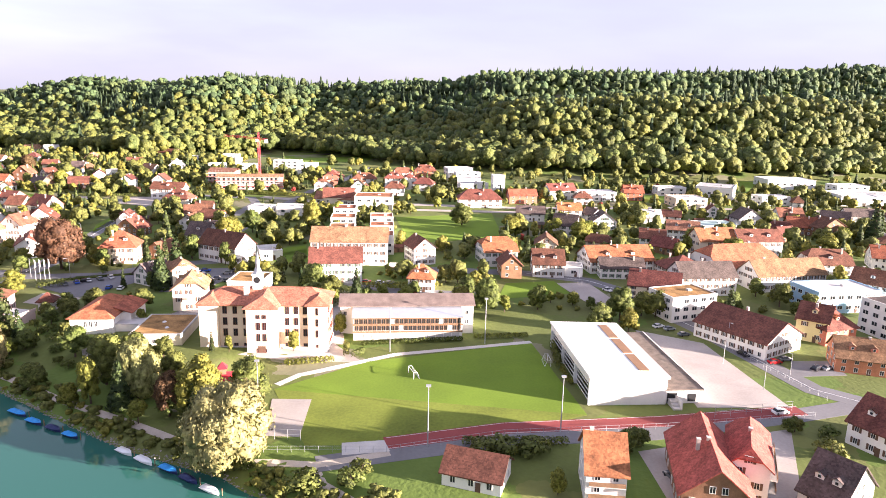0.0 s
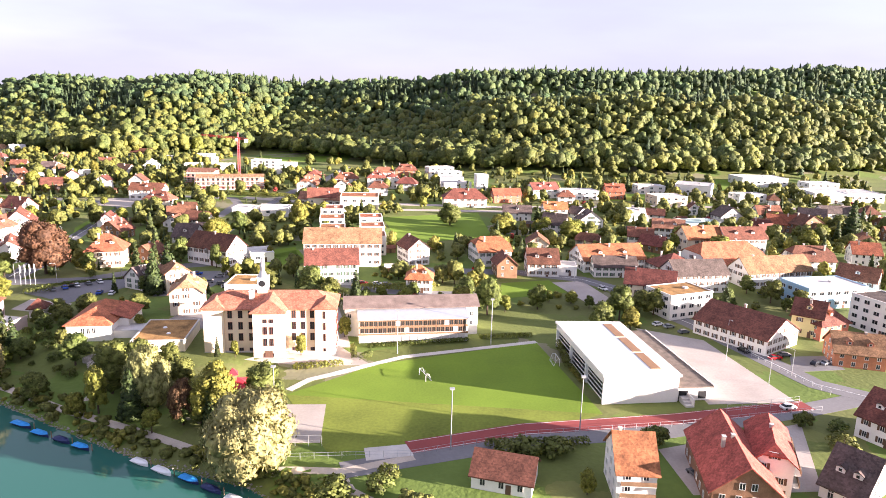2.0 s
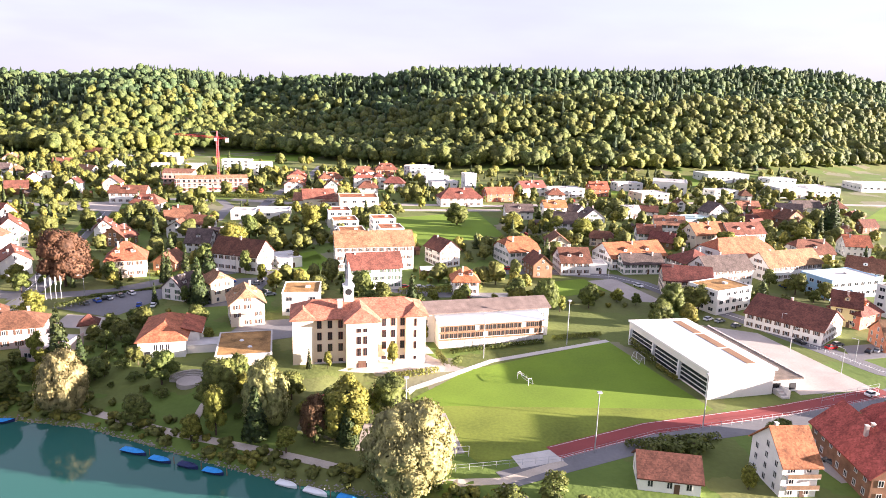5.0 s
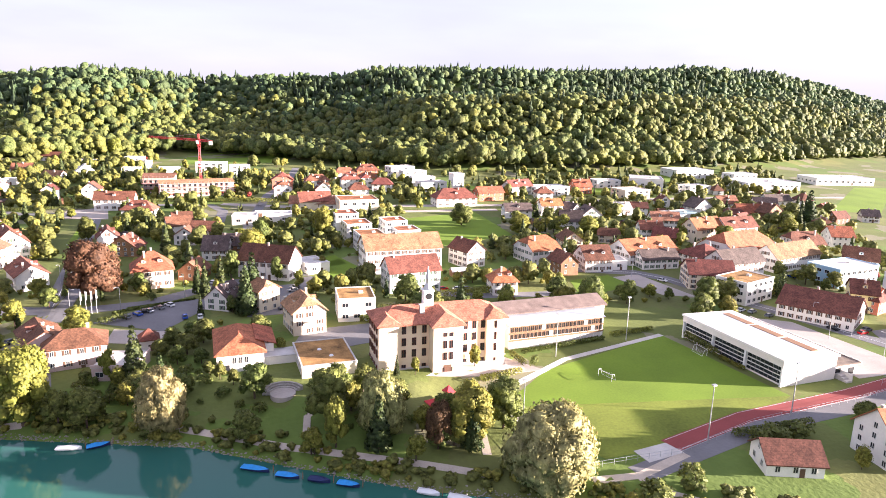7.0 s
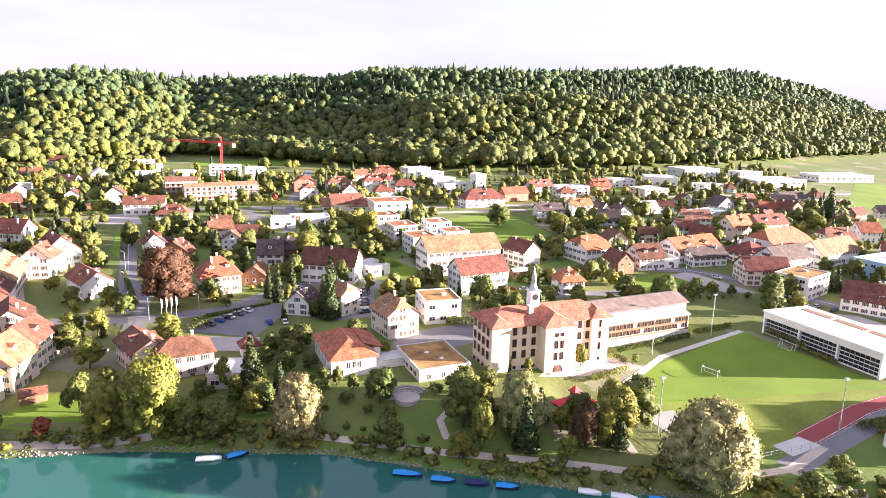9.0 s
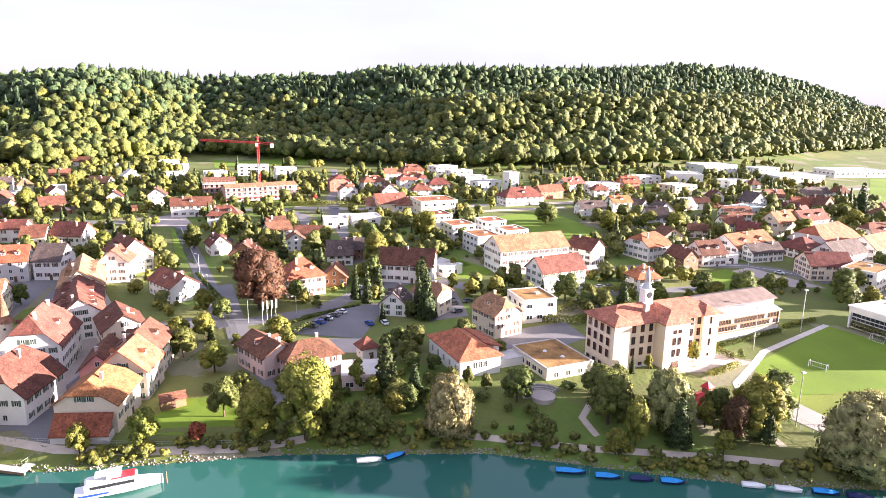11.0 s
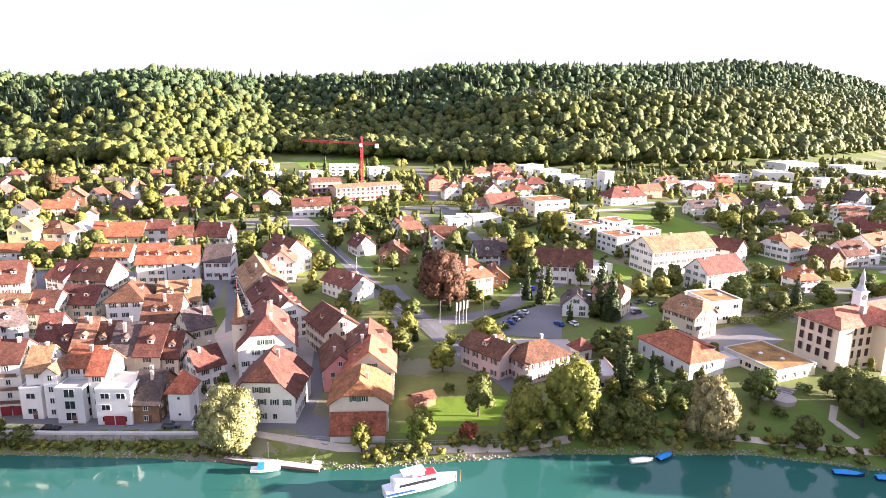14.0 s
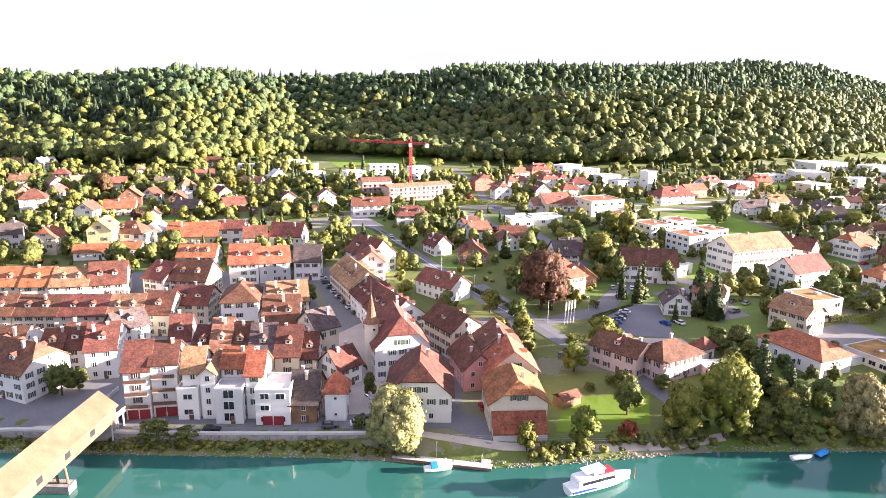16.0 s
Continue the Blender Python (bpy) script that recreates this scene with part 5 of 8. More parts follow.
house("watch_tower", -246.5, 222.7, 72.2, 6.2, 5.1, 8.5, "hip", "w", "o", 2, "white rendered watch tower with an orange tiled pyramid roof", pitch=52, chimneys=0, windows="small")

# ---- school with clock tower ----
def school():
    ob = new("school_building")
    ob.matrix_basis = pose(-52.6, 197.2, 1.6, 0, 0, 1.8)
    L, W, e = 37.6, 13.0, 14.3
    a, b = L / 2, W / 2
    wall = material("school_render", (0.80, 0.66, 0.50), 0.9, vary=0.08, scale=0.2, fine=3, bump=0.01)
    tile = tile_material("salmon_tiles", (0.52, 0.20, 0.12), 0.05)
    part("wall", boxes((-a, -b, -3, a, b, e)), wall, ob)
    part("corner_bay", boxes((-a - 0.25, -b - 1.0, -3, -a + 5.6, -b + 0.3, e)), wall, ob)
    part("corner_bay", boxes((a - 5.6, -b - 1.0, -3, a + 0.25, -b + 0.3, e)), wall, ob)
    part("central_bay", boxes((-4.2, -b - 4.6, -3, 4.6, -b + 0.3, e)), wall, ob)
    part("plinth", boxes((-a - 0.32, -b - 1.08, -3, a + 0.32, b + 0.1, 0.9)), CONCRETE, ob)
    part("cornice", boxes((-a - 0.45, -b - 1.2, e - 0.35, a + 0.45, b + 0.4, e - 0.02), (-4.6, -b - 5.0, e - 0.35, 5.0, -b - 1.2, e - 0.02)), WALL["w"], ob)
    hx, hy, zr = a + 1.0, b + 1.0, e + 3.6
    v, f = slab([(-hx, -hy - 0.6, e), (hx, -hy - 0.6, e), (hx, hy, e), (-hx, hy, e), (-hx + 6.5, 0, zr), (hx - 6.5, 0, zr)],
                [(0, 1, 5, 4), (1, 2, 5), (2, 3, 4, 5), (3, 0, 4)], 0.3)
    solid("roof", v, f, tile, ob)
    v, f = slab([(-5.0, -b - 5.4, e + 0.05), (5.4, -b - 5.4, e + 0.05), (5.4, -0.5, e + 0.3), (-5.0, -0.5, e + 0.3), (0.2, -b - 1.2, e + 3.0), (0.2, -1.0, e + 3.4)],
                [(0, 1, 4), (1, 2, 5, 4), (3, 0, 4, 5)], 0.3)
    solid("bay_roof", v, f, tile, ob)
    for sx in (-1, 1):
        c = sx * (a - 2.7)
        v, f = slab([(c - 3.7, -b - 1.9, e + 0.06), (c + 3.7, -b - 1.9, e + 0.06), (c + 3.7, -1.5, e + 0.4), (c - 3.7, -1.5, e + 0.4), (c, -b + 1.4, e + 2.2), (c, -2.0, e + 2.6)],
                    [(0, 1, 4), (1, 2, 5, 4), (3, 0, 4, 5)], 0.25)
        solid("bay_roof", v, f, tile, ob)
    tall = window_mesh(1.3, 2.3)
    tall.materials[0] = material("dark_red_frame", (0.16, 0.05, 0.04), 0.6)
    for s in range(4):
        z = 0.6 + s * 3.5
        h = 0.55 if s == 0 else 1.0
        for x in (-11.6, -8.6, -6.0 + 0.4, 6.9, 9.6, 12.3):
            share("window", tall, ob, pose(x, -b - 0.02, z) @ Matrix.Diagonal((1, 1, h, 1)))
        for x in (-0.9, 0.9):
            share("window", tall, ob, pose(x + 0.2, -b - 4.62, z) @ Matrix.Diagonal((0.85, 1, h if s < 3 else 0.5, 1)))
        for k in range(4):
            share("window", tall, ob, pose(0, 0, 0, 0, 0, -90) @ pose(-b + 2.0 + k * 3.0, -a - 0.28, z) @ Matrix.Diagonal((1, 1, h, 1)))
            share("window", tall, ob, pose(0, 0, 0, 0, 0, 90) @ pose(-b + 2.0 + k * 3.0, -a - 0.28, z) @ Matrix.Diagonal((1, 1, h, 1)))
        share("window", tall, ob, pose(a - 2.8, -b - 1.02, z) @ Matrix.Diagonal((0.5, 1, h, 1)))
    part("door", boxes((-0.9, -b - 4.7, 0.0, 1.3, -b - 4.58, 2.6)), SHUTTER, ob)
    tower = part("clock_tower", boxes((-4.3, -1.4, e + 1, -1.5, 1.4, e + 7.4)), WHITE, ob, "white clock tower with a slender spire")
    part("tower_cornice", boxes((-4.6, -1.7, e + 7.4, -1.2, 1.7, e + 7.7)), WHITE, tower)
    bm = bmesh.new()
    tube(bm, (-2.9, -1.42, e + 5.9), (-2.9, -1.52, e + 5.9), 0.95, 0.95, 20)
    part("clock_face", bm, DARK, tower, "black clock face")
    bm = bmesh.new()
    tube(bm, (-2.9, 0, e + 7.7), (-2.9, 0, e + 9.6), 1.5, 0.75, 8)
    tube(bm, (-2.9, 0, e + 9.6), (-2.9, 0, e + 11.0), 0.7, 0.7, 8)
    tube(bm, (-2.9, 0, e + 11.0), (-2.9, 0, e + 14.6), 0.85, 0.04, 8)
    part("spire", bm, METAL, tower)
    chimney(ob, -5.6, -3.6, e + 2.2, 2.0, 1.4)
    return tagged(ob, "cream four-storey school with salmon tiled roof and white clock tower", "school")


def school_annex():
    ob = new("school_annex")
    ob.matrix_basis = pose(-10.6, 216.0, 0.6, 0, 0, 5.0)
    roof_mat = material("old_grey_tiles", (0.20, 0.15, 0.13), 0.9, vary=0.3, scale=0.4, fine=3)
    dark_win = window_mesh(1.25, 1.65)
    dark_win.materials[0] = WOOD
    part("main_block", boxes((-22, -6, -2, 22, 6, 9.6)), WALL["w"], ob)
    v, f = slab([(-22.6, -6.8, 9.7), (22.6, -6.8, 9.7), (22.6, 0, 12.0), (-22.6, 0, 12.0), (22.6, 6.8, 9.7), (-22.6, 6.8, 9.7)], [(0, 1, 2, 3), (3, 2, 4, 5)], 0.3)
    solid("main_roof", v, f, roof_mat, ob)
    part("front_wing", boxes((-17.6, -12.2, -2, 17.6, -6, 7.6)), WALL["w"], ob)
    v, f = slab([(-18, -12.8, 7.7), (18, -12.8, 7.7), (18, -6.0, 9.2), (-18, -6.0, 9.2)], [(0, 1, 2, 3)], 0.2)
    r = solid("metal_roof", v, f, material("ribbed_metal", (0.52, 0.55, 0.60), 0.4, 0.5, vary=0.08), ob)
    for k in range(36):
        part("roof_rib", boxes((-17.8 + k * 1.0, -12.7, 7.75, -17.74 + k * 1.0, -12.6, 7.84)), METAL, r)
    for z in (2.35, 4.75, 7.0):
        part("timber_band", boxes((-17.7, -12.34, z, 17.7, -12.2, z + 0.6)), WOOD, ob)
    for row, z in enumerate((3.1, 5.4)):
        for k in range(24):
            if (k * 7 + row * 3) % 11 == 4:
                continue
            share("window", dark_win, ob, pose(-16.6 + k * 1.44, -12.22, z))
    for k in range(13):
        part("ground_panel", boxes((-16.9 + k * 2.6, -12.32, 0.3, -14.6 + k * 2.6, -12.2, 2.1)), CONCRETE, ob)
    share("window", WINDOWS["plain"], ob, pose(-20.5, -6.02, 6.2))
    for z in (3.0, 6.2):
        share("window", WINDOWS["plain"], ob, pose(19.8, -6.02, z))
    return tagged(ob, "long white school annex with ribbed metal roof and window bands", "school annex")


def gym():
    ob = new("gym_hall")
    ob.matrix_basis = pose(48.2, 181.0, 0, 0, 0, 94.0)
    # local x runs away from the river along the hall, local y to the field side
    L, W, e = 42.0, 20.6, 7.7
    part("wall", boxes((-21, -10.3, -2, 21, 9.6, e)), WALL["w"], ob)
    v, f = slab([(-21.5, -10.8, e + 0.15), (21.5, -10.8, e + 0.15), (21.5, 10.9, e + 0.75), (-21.5, 10.9, e + 0.75)], [(0, 1, 2, 3)], 0.6)
    r = solid("roof", v, f, TILE["w"], ob)
    for k in range(3):
        part("skylight", boxes((-17.5 + k * 12.4, -6.6, e + 0.28, -6.2 + k * 12.4, -3.9, e + 0.48)), material("brown_skylight", (0.30, 0.17, 0.09), 0.5, vary=0.15), r)
    part("fascia", boxes((-21.2, 9.6, 5.9, 21.2, 10.5, e + 0.1)), WALL["w"], ob)
    for k in range(4):
        part("pillar", boxes((-21 + k * 13.8, 9.6, -1, -20.4 + k * 13.8, 10.5, 5.9)), WHITE, ob)
    for k in range(3):
        for c in range(8):
            pane = part("glass_panel", boxes((-20.2 + k * 13.8 + c * 1.62, 9.62, 0.6, -18.75 + k * 13.8 + c * 1.62, 9.74, 5.7)), GLASS, ob)
            for z in (1.6, 2.9, 4.2):
                part("louvre", boxes((-20.2 + k * 13.8 + c * 1.62, 9.74, z, -18.75 + k * 13.8 + c * 1.62, 9.86, z + 0.3)), FRAME, pane)
    part("side_wing", boxes((-20.4, -19.6, -2, 22, -10.3, 3.9)), WALL["w"], ob)
    part("side_roof", boxes((-21.2, -20.4, 3.9, 22.6, -10.32, 4.25)), material("dark_gravel_roof", (0.17, 0.135, 0.11), 0.95, vary=0.35, scale=0.5, fine=5, bump=0.03), ob)
    for z0, z1, y0, y1 in ((4.25, 4.5, -20.45, -20.2),):
        part("roof_edge", boxes((-21.25, y0, 3.85, 22.6, y1, z1)), WALL["w"], ob)
    part("garage_door", boxes((-20.5, -18.6, 0.6, -20.38, -16.4, 2.6)), DARK, ob)
    part("entrance", boxes((-20.5, -13.4, 0, -20.38, -10.8, 2.9)), DARK, ob)
    st = part("stair", boxes((-24.5, -13.0, -0.3, -23.4, -11.0, 0.5), (-23.4, -13.0, -0.3, -22.4, -11.0, 1.0), (-22.4, -13.0, -0.3, -20.4, -11.0, 1.5)), CONCRETE, ob)
    part("stair_wall", boxes((-24.5, -13.3, -0.3, -20.4, -13.02, 2.3)), WALL["w"], st)
    return tagged(ob, "white sports hall with flat white roof, skylights and glazed side", "sports hall")


def parish_hall():
    ob = house("parish_hall", -109.3, 208.6, 94.0, 21.5, 12.6, 5.6, "hip", "w", "o", 1, "white parish hall with an orange tiled hip roof", pitch=27, dormers=0, windows="none", chimneys=0)
    tall = window_mesh(1.1, 1.9)
    for k in range(3):
        share("window", tall, ob, pose(0, 0, 0, 0, 0, -90) @ pose(-1.6 + k * 1.6, -10.76, 2.4))
    part("door", boxes((-10.86, 3.0, 0, -10.72, 4.6, 2.2)), DARK, ob)
    for k in range(5):
        share("window", tall, ob, pose(0, 0, 0, 0, 0, 180) @ pose(-8 + k * 4, -6.31, 1.5))
    part("side_block", boxes((-4, -9.6, -2, 9, -6.3, 5.0)), WALL["w"], ob)
    v, f = slab([(-4.6, -10.4, 5.0), (9.6, -10.4, 5.0), (9.6, -4.5, 6.9), (-4.6, -4.5, 6.9)], [(0, 1, 2, 3)], 0.25)
    solid("side_roof", v, f, TILE["o"], ob)
    return ob


def planted_hall():
    ob = new("planted_roof_hall")
    ob.matrix_basis = pose(-85.6, 199.0, 2.2, 0, 0, 4.0)
    part("wall", boxes((-7.6, -9.5, -4, 7.6, 9.5, 3.6)), WALL["c"], ob)
    part("roof", boxes((-7.3, -9.2, 3.604, 7.3, 9.2, 3.75)), TILE["e"], ob, "planted roof with brown and orange moss")
    part("parapet", boxes((-7.75, -9.65, 3.3, 7.75, -9.2, 3.95), (-7.75, 9.2, 3.3, 7.75, 9.65, 3.95), (-7.75, -9.2, 3.3, -7.3, 9.2, 3.95), (7.3, -9.2, 3.3, 7.75, 9.2, 3.95)), CONCRETE, ob)
    for p in ((-1, 2), (1.5, -3.5)):
        bm = bmesh.new()
        tube(bm, (p[0], p[1], 3.75), (p[0], p[1], 4.05), 0.7, 0.45, 10)
        part("roof_dome", bm, WHITE, ob)
    for k in range(3):
        share("window", WINDOWS["plain"], ob, pose(-4.5 + k * 4.0, -9.52, 0.8))
    for k in range(5):
        share("window", WINDOWS["wide"], ob, pose(0, 0, 0, 0, 0, -90) @ pose(-6.5 + k * 3.2, -7.62, 1.0))
    part("connecting_wing", boxes((-20.0, 3, -4, -7.6, 9, 2.6)), WALL["w"], ob)
    part("wing_roof", boxes((-20.2, 2.8, 2.6, -7.62, 9.2, 2.8)), TILE["g"], ob)
    return tagged(ob, "low pale hall with planted brown moss roof", "hall")


def riverside_inn():
    """The pink L-shaped inn with its terrace over the river garden."""
    house("riverside_inn", -153.4, 214.8, 10.0, 15.4, 11.0, 6.6, "hip", "m", "b", 2, "pale mauve rendered inn with a brown tiled hip roof", pitch=30, windows="brown", dormers=0)
    house("inn_wing", -163.8, 221.6, -66.0, 15.0, 10.0, 6.6, "gable", "m", "b", 2, "pale mauve rendered inn wing with a brown tiled roof", pitch=30, windows="brown", dormers=1)
    ob = new("inn_terrace")
    ob.matrix_basis = pose(-140.2, 206.0, gz(-140.2, 206), 0, 0, -12)
    part("terrace_block", boxes((-5.4, -6.2, -3, 5.4, 6.2, 2.9)), WALL["m"], ob)
    part("terrace_floor", boxes((-5.6, -6.4, 2.904, 5.6, 6.4, 3.05)), CONCRETE, ob)
    part("parapet", boxes((-5.6, -6.4, 3.05, 5.6, -6.15, 3.9), (5.35, -6.15, 3.05, 5.6, 6.4, 3.9)), WALL["m"], ob)
    for k in range(3):
        share("window", WINDOWS["wide"], ob, pose(-3.4 + k * 3.4, -6.22, 0.4))
    tagged(ob, "pale mauve walled inn terrace above the garden", "terrace")
    house("garden_pavilion", -135.2, 221.0, 10, 4.6, 4.6, 4.2, "hip", "w", "r", 1, "half-timbered garden pavilion with a red tiled roof", pitch=42, windows="small", dormers=0, chimneys=0)


school()
school_annex()
gym()
parish_hall()
planted_hall()
riverside_inn()


# ---- old town details ----
def round_tower():
    ob = new("stair_tower")
    ob.matrix_basis = pose(-231.9, 246.5, 0, 0, 0, 0)
    bm = bmesh.new()
    tube(bm, (0, 0, -1), (0, 0, 15.0), 2.0, 2.0, 18)
    part("shaft", bm, WALL["c"], ob)
    bm = bmesh.new()
    tube(bm, (0, 0, 15.0), (0, 0, 16.6), 2.5, 1.5, 18)
    tube(bm, (0, 0, 16.6), (0, 0, 23.5), 1.5, 0.12, 14)
    tube(bm, (0, 0, 23.4), (0, 0, 28), 0.07, 0.03, 6)
    part("spire", bm, TILE["t"], ob)
    for z in (5, 9, 13):
        share("window", WINDOWS["small"], ob, pose(0.3, -1.98, z))
    tagged(ob, "round cream stair tower with a pointed tiled spire", "tower")


def lean_to():
    ob = new("barn_lean_to")
    ob.matrix_basis = pose(-207.0, 200.4, 0, 0, 0, -15.5)
    v, f = slab([(-6.6, -3.6, 1.6), (6.6, -3.6, 1.6), (6.6, 0.3, 5.6), (-6.6, 0.3, 5.6)], [(0, 1, 2, 3)], 0.3)
    solid("roof", v, f, TILE["o"], ob)
    part("wall", boxes((-6.4, -3.3, -2, 6.4, -3.0, 1.5), (-6.4, -3.0, -2, -6.1, 0.2, 1.5), (6.1, -3.0, -2, 6.4, 0.2, 1.5)), CONCRETE, ob)
    tagged(ob, "steep red tiled lean-to against the river barn", "lean-to")


def covered_bridge():
    ob = new("covered_bridge")
    a, b = Vector((-301.2, 231.5, 4.3)), Vector((-345.0, 122.0, 4.3))
    d = (b - a).normalized()
    turn = math.degrees(math.atan2(d.y, d.x))
    ob.matrix_basis = Matrix.Translation(a) @ pose(0, 0, 0, 0, 0, turn)
    L = (b - a).length
    pale = material("pale_shingles", (0.15, 0.100, 0.058), 0.9, vary=0.22, scale=0.3, fine=4, bump=0.02)
    part("deck", boxes((0, -3.8, -0.7, L, 3.8, -0.2)), WOOD, ob)
    for side in (-1, 1):
        w = part("side_wall", boxes((0, side * 4.0 - 0.1, -0.9, L, side * 4.0 + 0.1, 2.6)), pale, ob)
        for k in range(12):
            x = 9 + k * 9.2
            part("opening", boxes((x, side * 4.0 - 0.14, 0.3, x + 1.8, side * 4.0 + 0.14, 1.7)), DARK, w)
    v, f = slab([(-0.8, -4.4, 2.5), (L + 0.8, -4.4, 2.5), (L + 0.8, 0, 6.0), (-0.8, 0, 6.0), (L + 0.8, 4.4, 2.5), (-0.8, 4.4, 2.5)], [(0, 1, 2, 3), (3, 2, 4, 5)], 0.25)
    solid("roof", v, f, pale, ob)
    for k in range(1, 6):
        x = k * 19.0
        p = part("pier", boxes((x - 1.4, -4.2, -9.5, x + 1.4, 4.2, -5.6)), STONE, ob)
        for s in (-3.4, -1.2, 1.2, 3.4):
            bm = bmesh.new()
            tube(bm, (x, s * 1.0, -5.6), (x, s * 0.85, -0.7), 0.28, 0.24, 8)
            part("pile", bm, WOOD, p)
    for x in range(0, int(L), 6):
        part("cross_beam", boxes((x, -4.0, -1.0, x + 0.3, 4.0, -0.7)), WOOD, ob)
    tagged(ob, "covered timber bridge with pale shingled roof over the river", "bridge")
    ramp = new("bridge_ramp")
    v, f = slab([(-304.4, 230.8, 4.05), (-298.6, 228.4, 4.05), (-291.8, 245.5, 2.6), (-299.0, 249.0, 2.6), (-285, 262, 0.9), (-292, 266, 0.9)], [(0, 1, 2, 3), (3, 2, 4, 5)], 0.5)
    solid("roadway", v, f, ASPHALT, ramp)
    part("abutment", boxes((-305.2, 229.6, -3, -297.8, 232.2, 3.5)), STONE, ramp)
    for p, q in (((-298.4, 228.4), (-291.6, 245.5)), ((-304.6, 230.8), (-299.2, 249.0))):
        for k in range(8):
            t = k / 7
            bm = bmesh.new()
            tube(bm, (p[0] + (q[0] - p[0]) * t, p[1] + (q[1] - p[1]) * t, -1), (p[0] + (q[0] - p[0]) * t, p[1] + (q[1] - p[1]) * t, 5.0 - 1.4 * t), 0.2, 0.2, 6)
            part("parapet_post", bm, CONCRETE, ramp)
        v, f = slab([(p[0], p[1], 5.0), (q[0], q[1], 3.6), (q[0] + 0.3, q[1], 3.6), (p[0] + 0.3, p[1], 5.0)], [(0, 3, 2, 1)], 1.2)
        solid("guard_wall", v, f, CONCRETE, ramp)
    tagged(ramp, "paved ramp with pale guard walls leading onto the bridge", "ramp")


def quay():
    """Stone river wall in pieces along the old town, with its coping."""
    ob = new("quay_wall")
    pts = [(-360, 248.5), (-320, 238.2), (-296, 229.2), (-275, 221.5), (-254, 214.6), (-241, 210.6)]
    n = 0
    for (x0, y0), (x1, y1) in zip(pts, pts[1:]):
        steps = max(1, int(math.hypot(x1 - x0, y1 - y0) / 1.6))
        for k in range(steps):
            for row in range(3):
                t0, t1 = (k + 0.02) / steps, (k + 0.98) / steps
                a, b = (x0 + (x1 - x0) * t0, y0 + (y1 - y0) * t0), (x0 + (x1 - x0) * t1, y0 + (y1 - y0) * t1)
                d = house_rng.uniform(0, 0.1)
                z0 = -2.0 + row * 0.72
                v = [(a[0], a[1] - 0.5 - d, z0), (b[0], b[1] - 0.5 - d, z0), (b[0], b[1] + 0.3, z0), (a[0], a[1] + 0.3, z0)]
                v += [(p[0], p[1], z0 + 0.68) for p in v]
                solid("stone_block", v, [(3, 2, 1, 0), (4, 5, 6, 7), (0, 1, 5, 4), (1, 2, 6, 5), (2, 3, 7, 6), (3, 0, 4, 7)], STONE, ob)
        v, f = slab([(x0, y0 - 0.6, 0.75), (x1, y1 - 0.6, 0.75), (x1, y1 + 0.4, 0.75), (x0, y0 + 0.4, 0.75)], [(0, 1, 2, 3)], 0.55)
        solid("coping", v, f, CONCRETE, ob)
    tagged(ob, "grey stone river wall with pale coping along the old town quay", "wall")


def bank_stones():
    """Loose stones along the water's edge."""
    rng = np.random.default_rng(3)
    v, f = [], []
    for _ in range(2000):
        x = rng.uniform(-345, -20)
        y = shore(x) + rng.normal(0.6, 0.7)
        z = gz(x, y)
        r = rng.uniform(0.12, 0.38)
        i = len(v)
        pts = rng.normal(size=(6, 3)) * 0.15 + np.array([(1, 0, 0), (-1, 0, 0), (0, 1, 0), (0, -1, 0), (0, 0, 0.7), (0, 0, -0.7)])
        v += [(x + p[0] * r, y + p[1] * r, z + p[2] * r) for p in pts]
        f += [(i + a, i + b, i + c) for a, b, c in ((0, 2, 4), (2, 1, 4), (1, 3, 4), (3, 0, 4), (2, 0, 5), (1, 2, 5), (3, 1, 5), (0, 3, 5))]
    tagged(solid("bank_stones", v, f, material("bank_rock", (0.27, 0.245, 0.21), 0.95, vary=0.3, scale=0.3, fine=2)), "loose pale stones along the water line", "stones", kind="stuff")


house("row_house", -199.0, 223.0, 74.5, 12.5, 13.0, 8.4, "gable", "c", "o", 3, "cream terraced house with an orange tiled gable roof", dormers=1)
house("row_house", -196.4, 236.4, 76, 13.5, 12.0, 9.0, "gable", "c", "b", 3, "cream terraced house with a brown tiled gable roof", dormers=1)
house("row_house", -212.0, 331.0, 80, 13, 11.0, 8.5, "gable", "w", "r", 3, "white terraced house with a red tiled gable roof", dormers=1)
round_tower()
lean_to()
covered_bridge()
quay()
bank_stones()


# ---- boats and jetty ----
def hull_mesh(L, W, H, n=9):
    """A pointed hull with rounded sides, bow towards +x."""
    v, f = [], []
    for k in range(n):
        t = k / (n - 1)
        x = -L / 2 + L * t
        w = W / 2 * (0.82 + 0.18 * math.sin(min(1, t * 2.2) * math.pi / 2)) * (1 if t < 0.5 else max(0.03, 1 - ((t - 0.5) / 0.5) ** 2.2))
        up = H * (1 + 0.25 * t * t)
        v += [(x, -w, up), (x, -w * 0.8, H * 0.25), (x, -w * 0.2, -0.25), (x, w * 0.2, -0.25), (x, w * 0.8, H * 0.25), (x, w, up)]
    for k in range(n - 1):
        for c in range(5):
            i = k * 6 + c
            f.append((i, i + 6, i + 7, i + 1))
        f.append((k * 6 + 5, k * 6 + 11, k * 6 + 6, k * 6))
    f.append((0, 1, 2, 3, 4, 5))
    f.append(tuple((n - 1) * 6 + c for c in (5, 4, 3, 2, 1, 0)))
    return v, f


